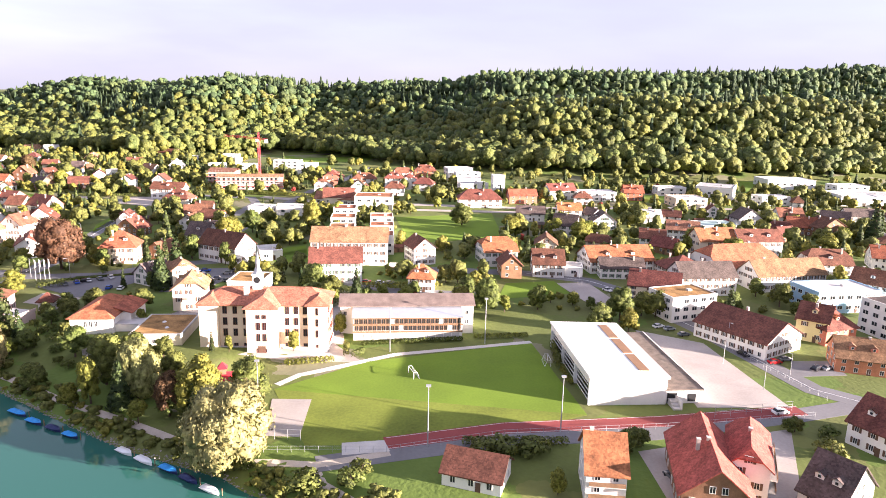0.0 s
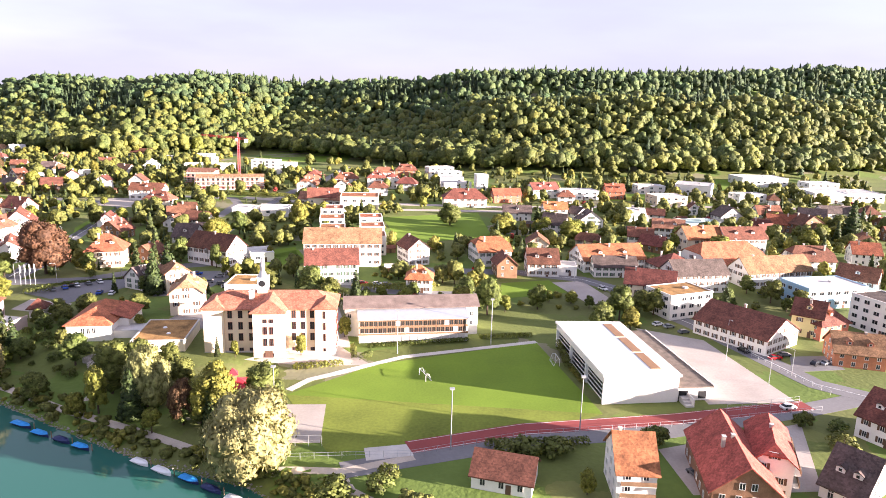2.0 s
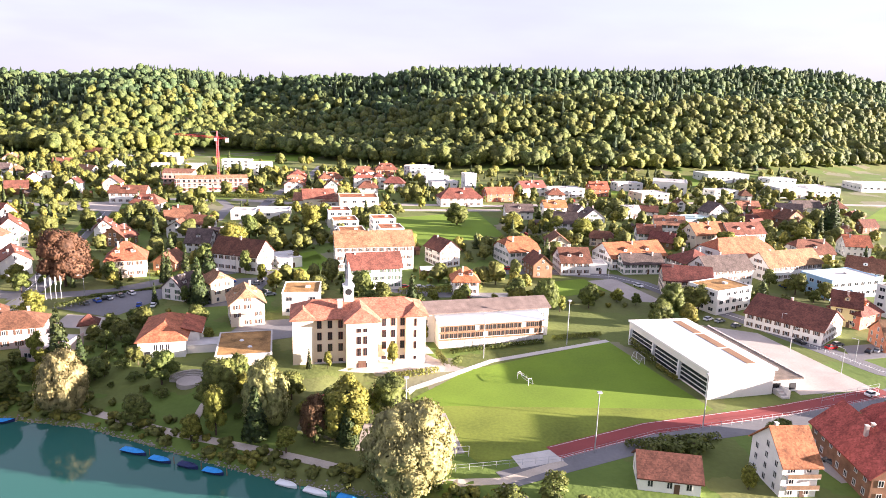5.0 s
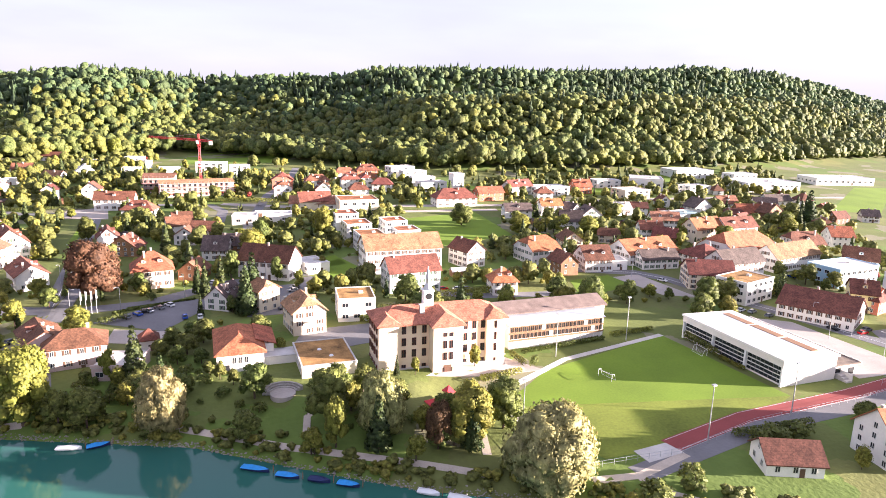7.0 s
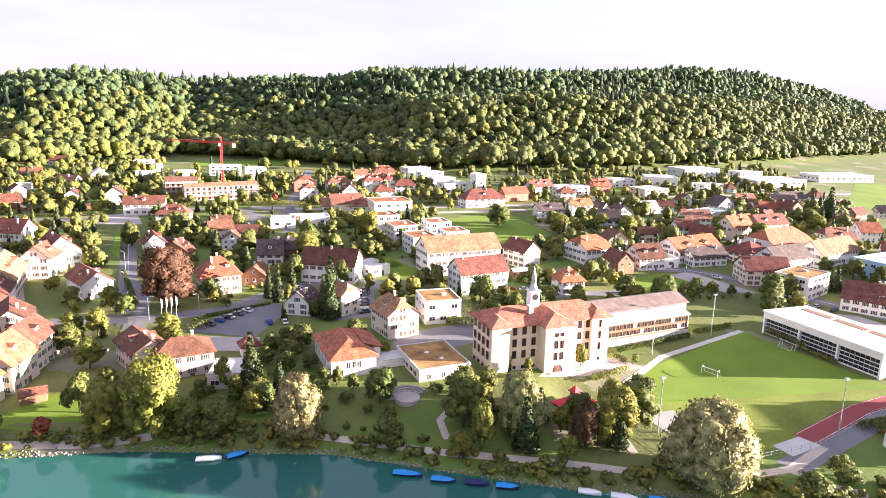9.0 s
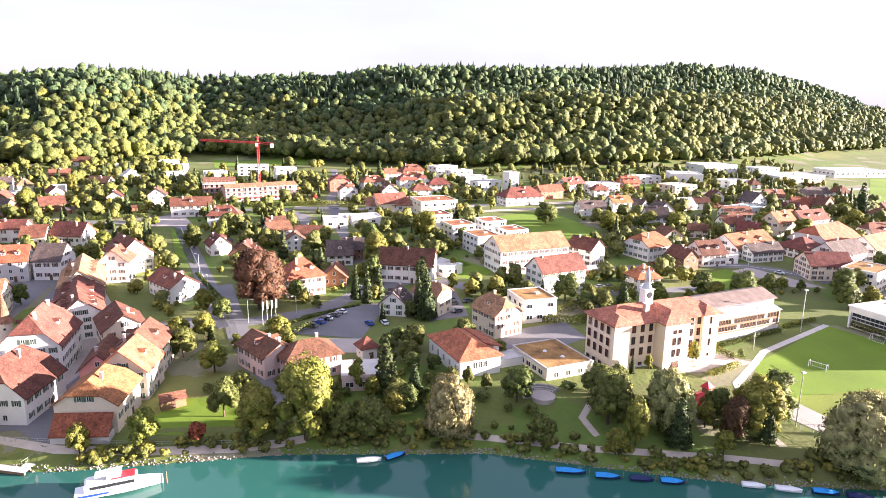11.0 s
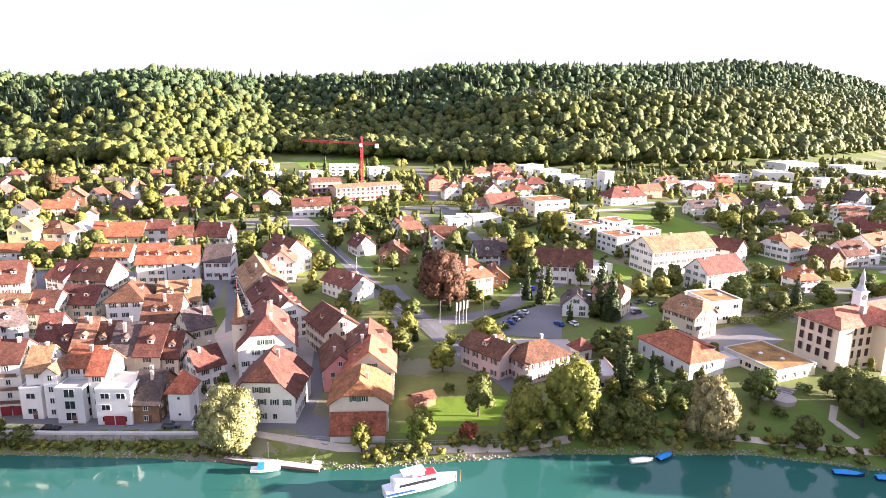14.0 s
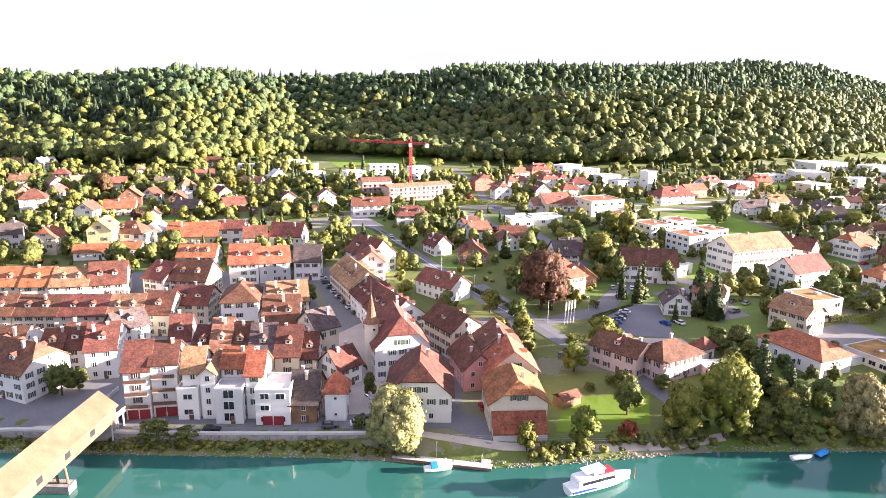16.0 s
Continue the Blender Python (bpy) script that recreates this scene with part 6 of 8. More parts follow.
def rowing_boat(x, y, turn, cover, L=5.2, words="blue"):
    ob = new("rowing_boat")
    ob.matrix_basis = pose(x, y, -2.95, 0, 0, turn)
    v, f = hull_mesh(L, 1.8, 0.6)
    solid("hull", v, f, WHITE if words == "white" else DARKBLUE, ob)
    v, f = [], []
    n = 9
    for k in range(n):
        t = k / (n - 1)
        xx = -L * 0.49 + L * 0.96 * t
        w = 0.94 * (1 if t < 0.5 else max(0.04, 1 - ((t - 0.5) / 0.5) ** 2.2))
        top = 0.72 + (0.42 if words != "white" else 0.18) * math.sin(math.pi * min(1, t * 1.25 + 0.05)) + 0.12 * t
        v += [(xx, -w, 0.62 + 0.12 * t), (xx, -w * 0.5, top - 0.12), (xx, 0, top), (xx, w * 0.5, top - 0.12), (xx, w, 0.62 + 0.12 * t)]
    for k in range(n - 1):
        for c in range(4):
            i = k * 5 + c
            f.append((i, i + 5, i + 6, i + 1))
    v, f = slab(v, [tuple(reversed(q)) for q in f], 0.06)
    solid("cover", v, f, cover, ob, smooth=False)
    bm = bmesh.new()
    tube(bm, (L * 0.62, 0.3, -2.0), (L * 0.62, 0.3, 1.6), 0.1, 0.09, 7)
    part("mooring_post", bm, WOOD, ob)
    tagged(ob, f"moored boat under a {words} tarpaulin cover" if words != "white" else "white moored rowing boat near the bank", "boat", "moored boats")


for x, y, turn, c, L, words in ((-146.4, 173.4, -8, WHITE, 5.6, "white"), (-140.2, 173.2, 12, BLUE, 5.0, "blue"), (-105.2, 154.6, -28, BLUE, 6.6, "blue"),
                                (-98.5, 150.2, -28, BLUE, 5.4, "blue"), (-92.0, 147.0, -28, DARKBLUE, 5.0, "navy"), (-86.2, 143.9, -28, BLUE, 5.0, "blue"),
                                (-70.4, 137.0, -30, WHITE, 4.8, "white"), (-64.4, 133.4, -32, WHITE, 5.4, "white"), (-57.6, 130.0, -32, BLUE, 5.4, "blue"),
                                (-52.0, 126.4, -32, DARKBLUE, 5.2, "navy"), (-46.2, 122.6, -30, WHITE, 5.0, "white")):
    rowing_boat(x, y, turn, c, L, words)


def yacht():
    ob = new("motor_yacht")
    ob.matrix_basis = pose(-198.0, 178.8, -2.9, 0, 0, 4.0)
    v, f = hull_mesh(16.5, 4.2, 1.6, 12)
    solid("hull", v, f, WHITE, ob)
    part("deck_house", boxes((-6.4, -1.6, 1.5, 3.4, 1.6, 3.3)), WHITE, ob)
    part("window_band", boxes((-5.4, -1.64, 2.2, 2.8, -1.58, 2.9)), GLASS, ob)
    part("blue_stripe", boxes((-8.1, -2.0, 1.0, -2.0, -1.86, 1.45)), material("blue_stripe_paint", (0.02, 0.06, 0.35), 0.4), ob)
    part("upper_deck", boxes((-6.0, -1.7, 3.3, 2.2, 1.7, 3.45)), WHITE, ob)
    v, f = slab([(-4.4, -1.3, 4.6), (0.6, -1.3, 4.9), (0.6, 1.3, 4.9), (-4.4, 1.3, 4.6)], [(0, 1, 2, 3)], 0.12)
    solid("canopy", v, f, WHITE, ob)
    part("red_cover", boxes((-1.4, -1.2, 3.46, 3.0, 1.2, 3.75)), REDPAINT, ob)
    part("wheelhouse", boxes((-2.2, -1.1, 3.45, 0.4, 1.1, 4.5)), WHITE, ob)
    bm = bmesh.new()
    tube(bm, (-3.0, 0, 4.6), (-3.6, 0, 6.6), 0.09, 0.05, 6)
    tube(bm, (-3.4, -0.8, 5.6), (-3.4, 0.8, 5.6), 0.05, 0.05, 6)
    part("mast", bm, METAL, ob)
    bm = bmesh.new()
    for k in range(12):
        x = -7.8 + k * 1.35
        w = 1.9 if x < 1 else 1.9 * (1 - ((x - 1) / 7.4) ** 2)
        tube(bm, (x, -w, 1.6), (x, -w, 2.5), 0.03, 0.03, 5)
    part("railing", bm, METAL, ob)
    bm = bmesh.new()
    tube(bm, (8.9, -0.6, -2), (8.9, -0.6, 2.6), 0.16, 0.14, 8)
    part("mooring_post", bm, WOOD, ob)
    tagged(ob, "white motor yacht with blue stripe moored by the bank", "yacht")


def jetty():
    ob = new("jetty")
    ob.matrix_basis = pose(-227.4, 197.9, -2.6, 0, 0, -30.0)
    for k in range(46):
        part("plank", boxes((-11.4 + k * 0.5, -1.0, 0.28, -10.94 + k * 0.5, 1.0, 0.36)), CONCRETE, ob)
    part("float", boxes((-11.5, -1.0, -0.3, 11.6, -0.6, 0.28), (-11.5, 0.6, -0.3, 11.6, 1.0, 0.28)), WOOD, ob)
    g = part("gangway", boxes((9.0, 1.0, 0.2, 11.0, 9.4, 0.42)), CONCRETE, ob)
    bm = bmesh.new()
    for k in range(6):
        tube(bm, (9.05, 1.4 + k * 1.5, 0.4), (9.05, 1.4 + k * 1.5, 1.4), 0.04, 0.04, 5)
    tube(bm, (9.05, 1.2, 1.4), (9.05, 9.2, 1.4), 0.04, 0.04, 5)
    part("handrail", bm, METAL, g)
    bm = bmesh.new()
    tube(bm, (-1.4, 1.2, -2), (-1.4, 1.2, 4.4), 0.12, 0.1, 7)
    part("pile", bm, METAL, ob)
    tagged(ob, "pale planked landing stage with gangway to the bank", "jetty")
    ob = new("motor_boat")
    ob.matrix_basis = pose(-229.0, 195.6, -2.9, 0, 0, -8)
    v, f = hull_mesh(6.4, 2.3, 0.8)
    solid("hull", v, f, WHITE, ob)
    part("cabin", boxes((-1.0, -0.8, 0.7, 1.4, 0.8, 1.25)), WHITE, ob)
    part("cover", boxes((-1.6, -0.9, 0.8, -0.2, 0.9, 1.7)), BLUE, ob)
    tagged(ob, "small white motor boat with a blue cover", "boat")


yacht()
jetty()


# ---- building site with crane ----
def crane():
    ob = new("tower_crane")
    ob.matrix_basis = pose(-139.4, 514.5, gz(-139.4, 514.5), 0, 0, 0)
    H = 35.0

    def lattice(name, p, q, w, step, parent):
        bm = bmesh.new()
        p, q = Vector(p), Vector(q)
        d = (q - p).normalized()
        s = d.cross(Vector((0, 1, 0))).normalized() if abs(d.y) < 0.9 else Vector((1, 0, 0))
        u = d.cross(s)
        n = int((q - p).length / step)
        corners = [s * w + u * w, s * w - u * w, -s * w - u * w, -s * w + u * w]
        for c in corners:
            tube(bm, p + c, q + c, 0.12, 0.12, 4)
        for k in range(n):
            a, b = p + d * step * k, p + d * step * (k + 1)
            for i in range(4):
                tube(bm, a + corners[i], b + corners[(i + 1) % 4], 0.09, 0.09, 4)
        return part(name, bm, RED_METAL, parent)
    lattice("mast", (0, 0, 0), (0, 0, H), 0.7, 2.2, ob)
    jib = lattice("jib", (-37, 33, H), (0, 0, H), 0.6, 2.0, ob)
    lattice("counter_jib", (0, 0, H), (9, -11.5, H), 0.6, 2.0, ob)
    lattice("tower_head", (0, 0, H), (0, 0, H + 4.5), 0.4, 1.5, ob)
    part("counterweight", boxes((7.2, -11.4, H - 2.6, 9.4, -8.6, H)), CONCRETE, ob)
    part("cab", boxes((-1.8, -2.2, H - 2.2, 0, -0.9, H - 0.2)), WHITE, ob)
    bm = bmesh.new()
    tube(bm, (0, 0, H + 4.5), (-24, 21.4, H + 0.6), 0.07, 0.07, 4)
    tube(bm, (0, 0, H + 4.5), (8, -10.2, H + 0.6), 0.07, 0.07, 4)
    part("tie_cable", bm, METAL, ob)
    part("base", boxes((-2.5, -2.5, -1, 2.5, 2.5, 0.8)), CONCRETE, ob)
    tagged(ob, "tall red tower crane above the building site", "crane")


def building_site():
    for x, y, turn, L, W, h in ((-141.0, 494.6, 10.6, 47, 13, 9.2), (-166.0, 512.0, 0, 20, 16, 10.5)):
        ob = new("unfinished_building")
        ob.matrix_basis = pose(x, y, gz(x, y), 0, 0, turn)
        part("core", boxes((-L / 2, -W / 2, -2, L / 2, W / 2, h)), material("pink_block", (0.62, 0.40, 0.32), 0.9, vary=0.15, scale=0.3, fine=2), ob)
        v, f, zr = roof_shape("gable", L, W, h, 14, 0.6)
        v, f = slab(v, f, 0.25)
        solid("roof", v, f, TILE["t"], ob)
        for s in range(3):
            part("floor_slab", boxes((-L / 2 - 0.4, -W / 2 - 1.6, s * 3.0 + 0.0, L / 2 + 0.4, -W / 2, s * 3.0 + 0.22)), CONCRETE, ob)
            for k in range(int(L / 3.4)):
                part("opening", boxes((-L / 2 + 0.8 + k * 3.4, -W / 2 - 0.06, s * 3.0 + 0.7, -L / 2 + 2.4 + k * 3.4, -W / 2 + 0.05, s * 3.0 + 2.4)), DARK, ob)
        sc = part("scaffold", boxes(*[(-L / 2 - 0.8 + k * 2.4, -W / 2 - 2.0, 0, -L / 2 - 0.7 + k * 2.4, -W / 2 - 1.9, h + 1) for k in range(int(L / 2.4) + 1)]), METAL, ob)
        for s in range(1, 5):
            part("scaffold_board", boxes((-L / 2 - 0.8, -W / 2 - 2.1, s * 2.2, L / 2 + 0.8, -W / 2 - 1.4, s * 2.2 + 0.14)), REDPAINT if s % 2 else CONCRETE, sc)
        tagged(ob, "unfinished apartment building with scaffolding and pink block walls", "building site")


crane()
building_site()


# ---- sports ground ----
TRACK_PTS = [(-11.6, 138.0), (16.0, 146.2), (56.0, 151.2), (94.6, 158.6)]
ribbon("running_track", TRACK_PTS, 5.6, TRACK, 0.05, "red running track beside the sports field", "track")
for k in range(2):
    o = -2.5 + k * 5.0
    ribbon("track_line", [(x, y + o) for x, y in TRACK_PTS], 0.09, WHITE, 0.065, "white painted lane line on the track", "line")


def floodlight(x, y, h, lean=0):
    ob = new("floodlight")
    ob.matrix_basis = pose(x, y, gz(x, y), 0, 0, lean)
    bm = bmesh.new()
    tube(bm, (0, 0, -0.4), (0, 0, h), 0.17, 0.10, 8)
    part("pole", bm, METAL, ob)
    part("lamp_head", boxes((-0.55, -0.35, h, 0.55, 0.35, h + 0.35)), METAL, ob)
    part("lamp_glass", boxes((-0.45, -0.28, h - 0.06, 0.45, 0.28, h - 0.005)), FRAME, ob)
    tagged(ob, "tall grey floodlight pole beside the sports field", "floodlight", "floodlights round the field")


for x, y, h in ((-2.0, 137.2, 14.5), (29.5, 144.9, 14.0), (15.3, 202.3, 15), (-14.7, 193.6, 14), (-43.7, 150.8, 14)):
    floodlight(x, y, h)


def street_lamp(x, y, h=8.0, turn=0):
    ob = new("street_lamp")
    ob.matrix_basis = pose(x, y, gz(x, y), 0, 0, turn)
    bm = bmesh.new()
    tube(bm, (0, 0, -0.4), (0, 0, h), 0.10, 0.06, 7)
    tube(bm, (0, 0, h), (1.3, 0, h + 0.3), 0.05, 0.05, 6)
    part("pole", bm, METAL, ob)
    part("lamp_head", boxes((1.1, -0.15, h + 0.22, 2.0, 0.15, h + 0.38)), METAL, ob)
    tagged(ob, "grey street lamp with a short arm", "street lamp", "street lamps")


for x, y in ((87.1, 189.3), (90.8, 171.2), (101.5, 178), (95, 205), (84, 232), (-178, 300), (-181, 330), (-184, 370), (-166, 262), (-150, 262), (-130, 274),
             (-240, 213.5), (-270, 226), (-160, 283), (-100, 292), (60, 272), (30, 281)):
    street_lamp(x, y, 8, (x * 37) % 360)


def goal(x, y, turn, w=5.0, h=2.0):
    ob = new("football_goal")
    ob.matrix_basis = pose(x, y, gz(x, y) + 0.03, 0, 0, turn)
    bm = bmesh.new()
    for s in (-1, 1):
        tube(bm, (s * w / 2, 0, 0), (s * w / 2, 0, h), 0.07, 0.07, 6)
        tube(bm, (s * w / 2, 0, h), (s * w / 2, 1.0, h), 0.05, 0.05, 6)
        tube(bm, (s * w / 2, 1.0, h), (s * w / 2, 1.7, 0), 0.05, 0.05, 6)
    tube(bm, (-w / 2, 0, h), (w / 2, 0, h), 0.07, 0.07, 6)
    tube(bm, (-w / 2, 1.7, 0), (w / 2, 1.7, 0), 0.05, 0.05, 6)
    part("goal_frame", bm, WHITE, ob)
    bm = bmesh.new()
    for k in range(9):
        x0 = -w / 2 + w * k / 8
        tube(bm, (x0, 1.0, h), (x0, 1.7, 0), 0.012, 0.012, 4)
    part("net", bm, WHITE, ob)
    tagged(ob, "white framed football goal with net on the lawn", "goal")


goal(-7.4, 176.0, -70)
goal(33.6, 187.0, 92)


def mesh_fence(pts, h, label, step=3.0, rails=2):
    ob = new("fence")
    for (x0, y0), (x1, y1) in zip(pts, pts[1:]):
        n = max(1, int(math.hypot(x1 - x0, y1 - y0) / step))
        for k in range(n + 1):
            x, y = x0 + (x1 - x0) * k / n, y0 + (y1 - y0) * k / n
            bm = bmesh.new()
            tube(bm, (x, y, gz(x, y) - 0.3), (x, y, gz(x, y) + h), 0.05, 0.05, 5)
            part("post", bm, METAL, ob)
        for r in range(rails):
            z = h * (r + 1) / rails
            bm = bmesh.new()
            tube(bm, (x0, y0, gz(x0, y0) + z), (x1, y1, gz(x1, y1) + z), 0.03, 0.03, 5)
            part("rail", bm, METAL, ob)
    tagged(ob, label, "fence")


mesh_fence([(-38, 133.2), (-11, 134.2), (16, 142.6), (56, 147.4), (96, 154.8)], 1.5, "grey post and rail fence along the running track")
mesh_fence([(-31, 138.8), (-43, 139.2), (-44.5, 156)], 2.6, "tall grey wire fence round the sand court")
mesh_fence([(105, 165), (100, 182), (93.5, 206)], 1.3, "grey railing between the school yard and the road", 2.6)
mesh_fence([(70, 153.8), (92, 158.5)], 2.6, "tall grey ball fence at the yard edge", 4.0, 3)
mesh_fence([(-224, 203.8), (-212, 198.6), (-193, 192.8), (-175, 188.3)], 1.0, "low grey railing along the river path", 2.4)


def hedge(x0, y0, x1, y1, w, h, seed, mat=LEAF):
    rng = np.random.default_rng(seed)
    L = math.hypot(x1 - x0, y1 - y0)
    n = max(2, int(L / 1.3))
    lobes = [((L * (k + 0.5) / n - L / 2, 0, h * 0.5), (1.0, w * 0.5, h * 0.52)) for k in range(n)]
    me = crown_mesh("hedge", leaf_cloud(rng, lobes, int(120 * n), 0.17), mat)
    ob = new("hedge", me)
    cx, cy = (x0 + x1) / 2, (y0 + y1) / 2
    ob.matrix_basis = pose(cx, cy, gz(cx, cy) - 0.1, 0, 0, math.degrees(math.atan2(y1 - y0, x1 - x0)))
    tagged(ob, "clipped leafy green hedge", "hedge", "hedges")


for k, h in enumerate(((-44, 180.5, -30.5, 183.5, 2.6, 2.2), (-28.5, 197, -27.5, 188, 2.0, 2.6), (-24, 198.4, 8, 204.6, 2.0, 1.6), (12, 207, 30, 209.5, 2.0, 1.8), (-25.5, 187.5, -22.5, 191, 2.2, 2.6),
                       (37.0, 200, 35.5, 182, 2.6, 3.2), (36.4, 182, 37.4, 172, 1.6, 1.6), (-152, 258, -136, 266, 1.6, 0.9), (-148, 262, -126, 270, 1.4, 0.8),
                       (-168, 246, -158, 240, 3, 2.2), (-154, 246, -146, 251, 3.2, 2.6), (6, 138, 30, 138.6, 2.6, 2.2), (14, 133.0, 26, 137.4, 2.4, 2.0),
                       (-182, 330, -172, 280, 2.2, 1.6), (-100, 378, -60, 398, 3, 2), (-150, 470, -60, 458, 5, 3), (-200, 466, -160, 470, 4, 2.5), (-250, 446, -200, 452, 4, 2.5),
                       (-34, 258, 0, 262, 4, 3.5), (-58, 228, -30, 236, 5, 3.8), (-62, 240, -34, 246, 5, 3.6), (-70, 232, -56, 228, 4, 3.0))):
    hedge(*h, 900 + k, LEAF if k % 3 else LEAF_LIGHT)


def playhouse():
    ob = new("playground_pavilion")
    ob.matrix_basis = pose(-57.5, 166.8, gz(-57.5, 166.8), 0, 0, 15)
    v, f = slab([(-5.2, -3.4, 2.0), (5.2, -3.4, 2.0), (5.2, 3.4, 2.0), (-5.2, 3.4, 2.0), (-1.2, 0, 3.8), (1.2, 0, 3.8)], [(0, 1, 5, 4), (1, 2, 5), (2, 3, 4, 5), (3, 0, 4)], 0.15)
    solid("roof", v, f, REDPAINT, ob)
    for x in (-4.6, 4.6):
        for y in (-2.9, 2.9):
            part("post", boxes((x - 0.1, y - 0.1, -0.5, x + 0.1, y + 0.1, 2.0)), WOOD, ob)
    tw = part("turret", boxes((-0.9, -0.9, 2.6, 0.9, 0.9, 5.0)), WOOD, ob)
    v, f = slab([(-1.3, -1.3, 5.0), (1.3, -1.3, 5.0), (1.3, 1.3, 5.0), (-1.3, 1.3, 5.0), (0, 0, 6.6)], [(0, 1, 4), (1, 2, 4), (2, 3, 4), (3, 0, 4)], 0.12)
    solid("turret_roof", v, f, REDPAINT, tw)
    tagged(ob, "red roofed playground pavilion among the park trees", "pavilion")


def amphitheatre():
    ob = new("stone_steps")
    ob.matrix_basis = pose(-98.0, 181.0, gz(-98, 182) + 0.25, 0, 0, 0)
    for r in range(3):
        for k in range(14):
            a0, a1 = radians(12 + k * 11.2), radians(22.6 + k * 11.2)
            r0, r1, z = 3.3 + r * 0.7, 3.95 + r * 0.7, 0.3 + r * 0.35
            v = [(rr * math.cos(a), rr * math.sin(a), zz) for zz in (-0.6, z) for rr, a in ((r0, a0), (r1, a0), (r1, a1), (r0, a1))]
            solid("stone", v, [(3, 2, 1, 0), (4, 5, 6, 7), (0, 1, 5, 4), (1, 2, 6, 5), (2, 3, 7, 6), (3, 0, 4, 7)], STONE, ob)
    bm = bmesh.new()
    tube(bm, (0, 0, -1.5), (0, 0, 0.12), 3.25, 3.25, 28)
    part("sand_circle", bm, PAVING, ob)
    tagged(ob, "curved stone steps round a sandy circle in the park", "steps")


playhouse()
amphitheatre()


# ---- cars ----
CAR_PAINT = {"white": material("white_car_paint", (0.72, 0.72, 0.71), 0.25, vary=0.02), "silver": material("silver_car_paint", (0.42, 0.43, 0.45), 0.25, 0.5, vary=0.02),
             "black": material("black_car_paint", (0.02, 0.02, 0.025), 0.2, vary=0.02), "red": material("red_car_paint", (0.45, 0.02, 0.02), 0.25, vary=0.02),
             "blue": material("blue_car_paint", (0.03, 0.08, 0.35), 0.25, vary=0.02), "grey": material("grey_car_paint", (0.16, 0.165, 0.17), 0.25, 0.3, vary=0.02)}


def make_car(colour, x, y, turn):
    ob = new("parked_car")
    ob.matrix_basis = pose(x, y, gz(x, y) + 0.08, 0, 0, turn)
    side = [(-2.1, 0.3), (-2.15, 0.75), (-1.95, 0.95), (1.0, 0.95), (1.95, 0.78), (2.15, 0.55), (2.1, 0.3)]
    v = [(px, s, pz) for s in (-0.86, 0.86) for px, pz in side]
    n = len(side)
    f = [tuple(range(n - 1, -1, -1)), tuple(range(n, 2 * n))] + [(i, (i + 1) % n, n + (i + 1) % n, n + i) for i in range(n)]
    solid("body", v, f, CAR_PAINT[colour], ob)
    v = [(-1.8, -0.8, 0.95), (0.9, -0.8, 0.95), (0.9, 0.8, 0.95), (-1.8, 0.8, 0.95), (-1.35, -0.65, 1.42), (0.2, -0.65, 1.42), (0.2, 0.65, 1.42), (-1.35, 0.65, 1.42)]
    g = solid("cabin", v, [(0, 1, 5, 4), (1, 2, 6, 5), (2, 3, 7, 6), (3, 0, 4, 7)], GLASS, ob)
    part("car_roof", boxes((-1.37, -0.67, 1.42, 0.22, 0.67, 1.47)), CAR_PAINT[colour], ob)
    for wx in (-1.3, 1.3):
        for wy in (-0.8, 0.8):
            bm = bmesh.new()
            tube(bm, (wx, wy - 0.1, 0.32), (wx, wy + 0.1, 0.32), 0.32, 0.32, 12)
            part("wheel", bm, RUBBER, ob)
    return tagged(ob, f"{colour} parked car standing on the asphalt", "car", "parked cars")


car_rng = random.Random(8)
CARS = {c: make_car(c, 130 + 3.5 * k, 190.0 - 0.8 * k, 80) for k, c in enumerate(CAR_PAINT)}


def car(x, y, turn, colour=None):
    c = colour or car_rng.choice(("white", "silver", "black", "grey", "red", "blue", "white", "silver"))
    ob = copy_thing(CARS[c], pose(x, y, gz(x, y) + 0.08, 0, 0, turn))
    return ob


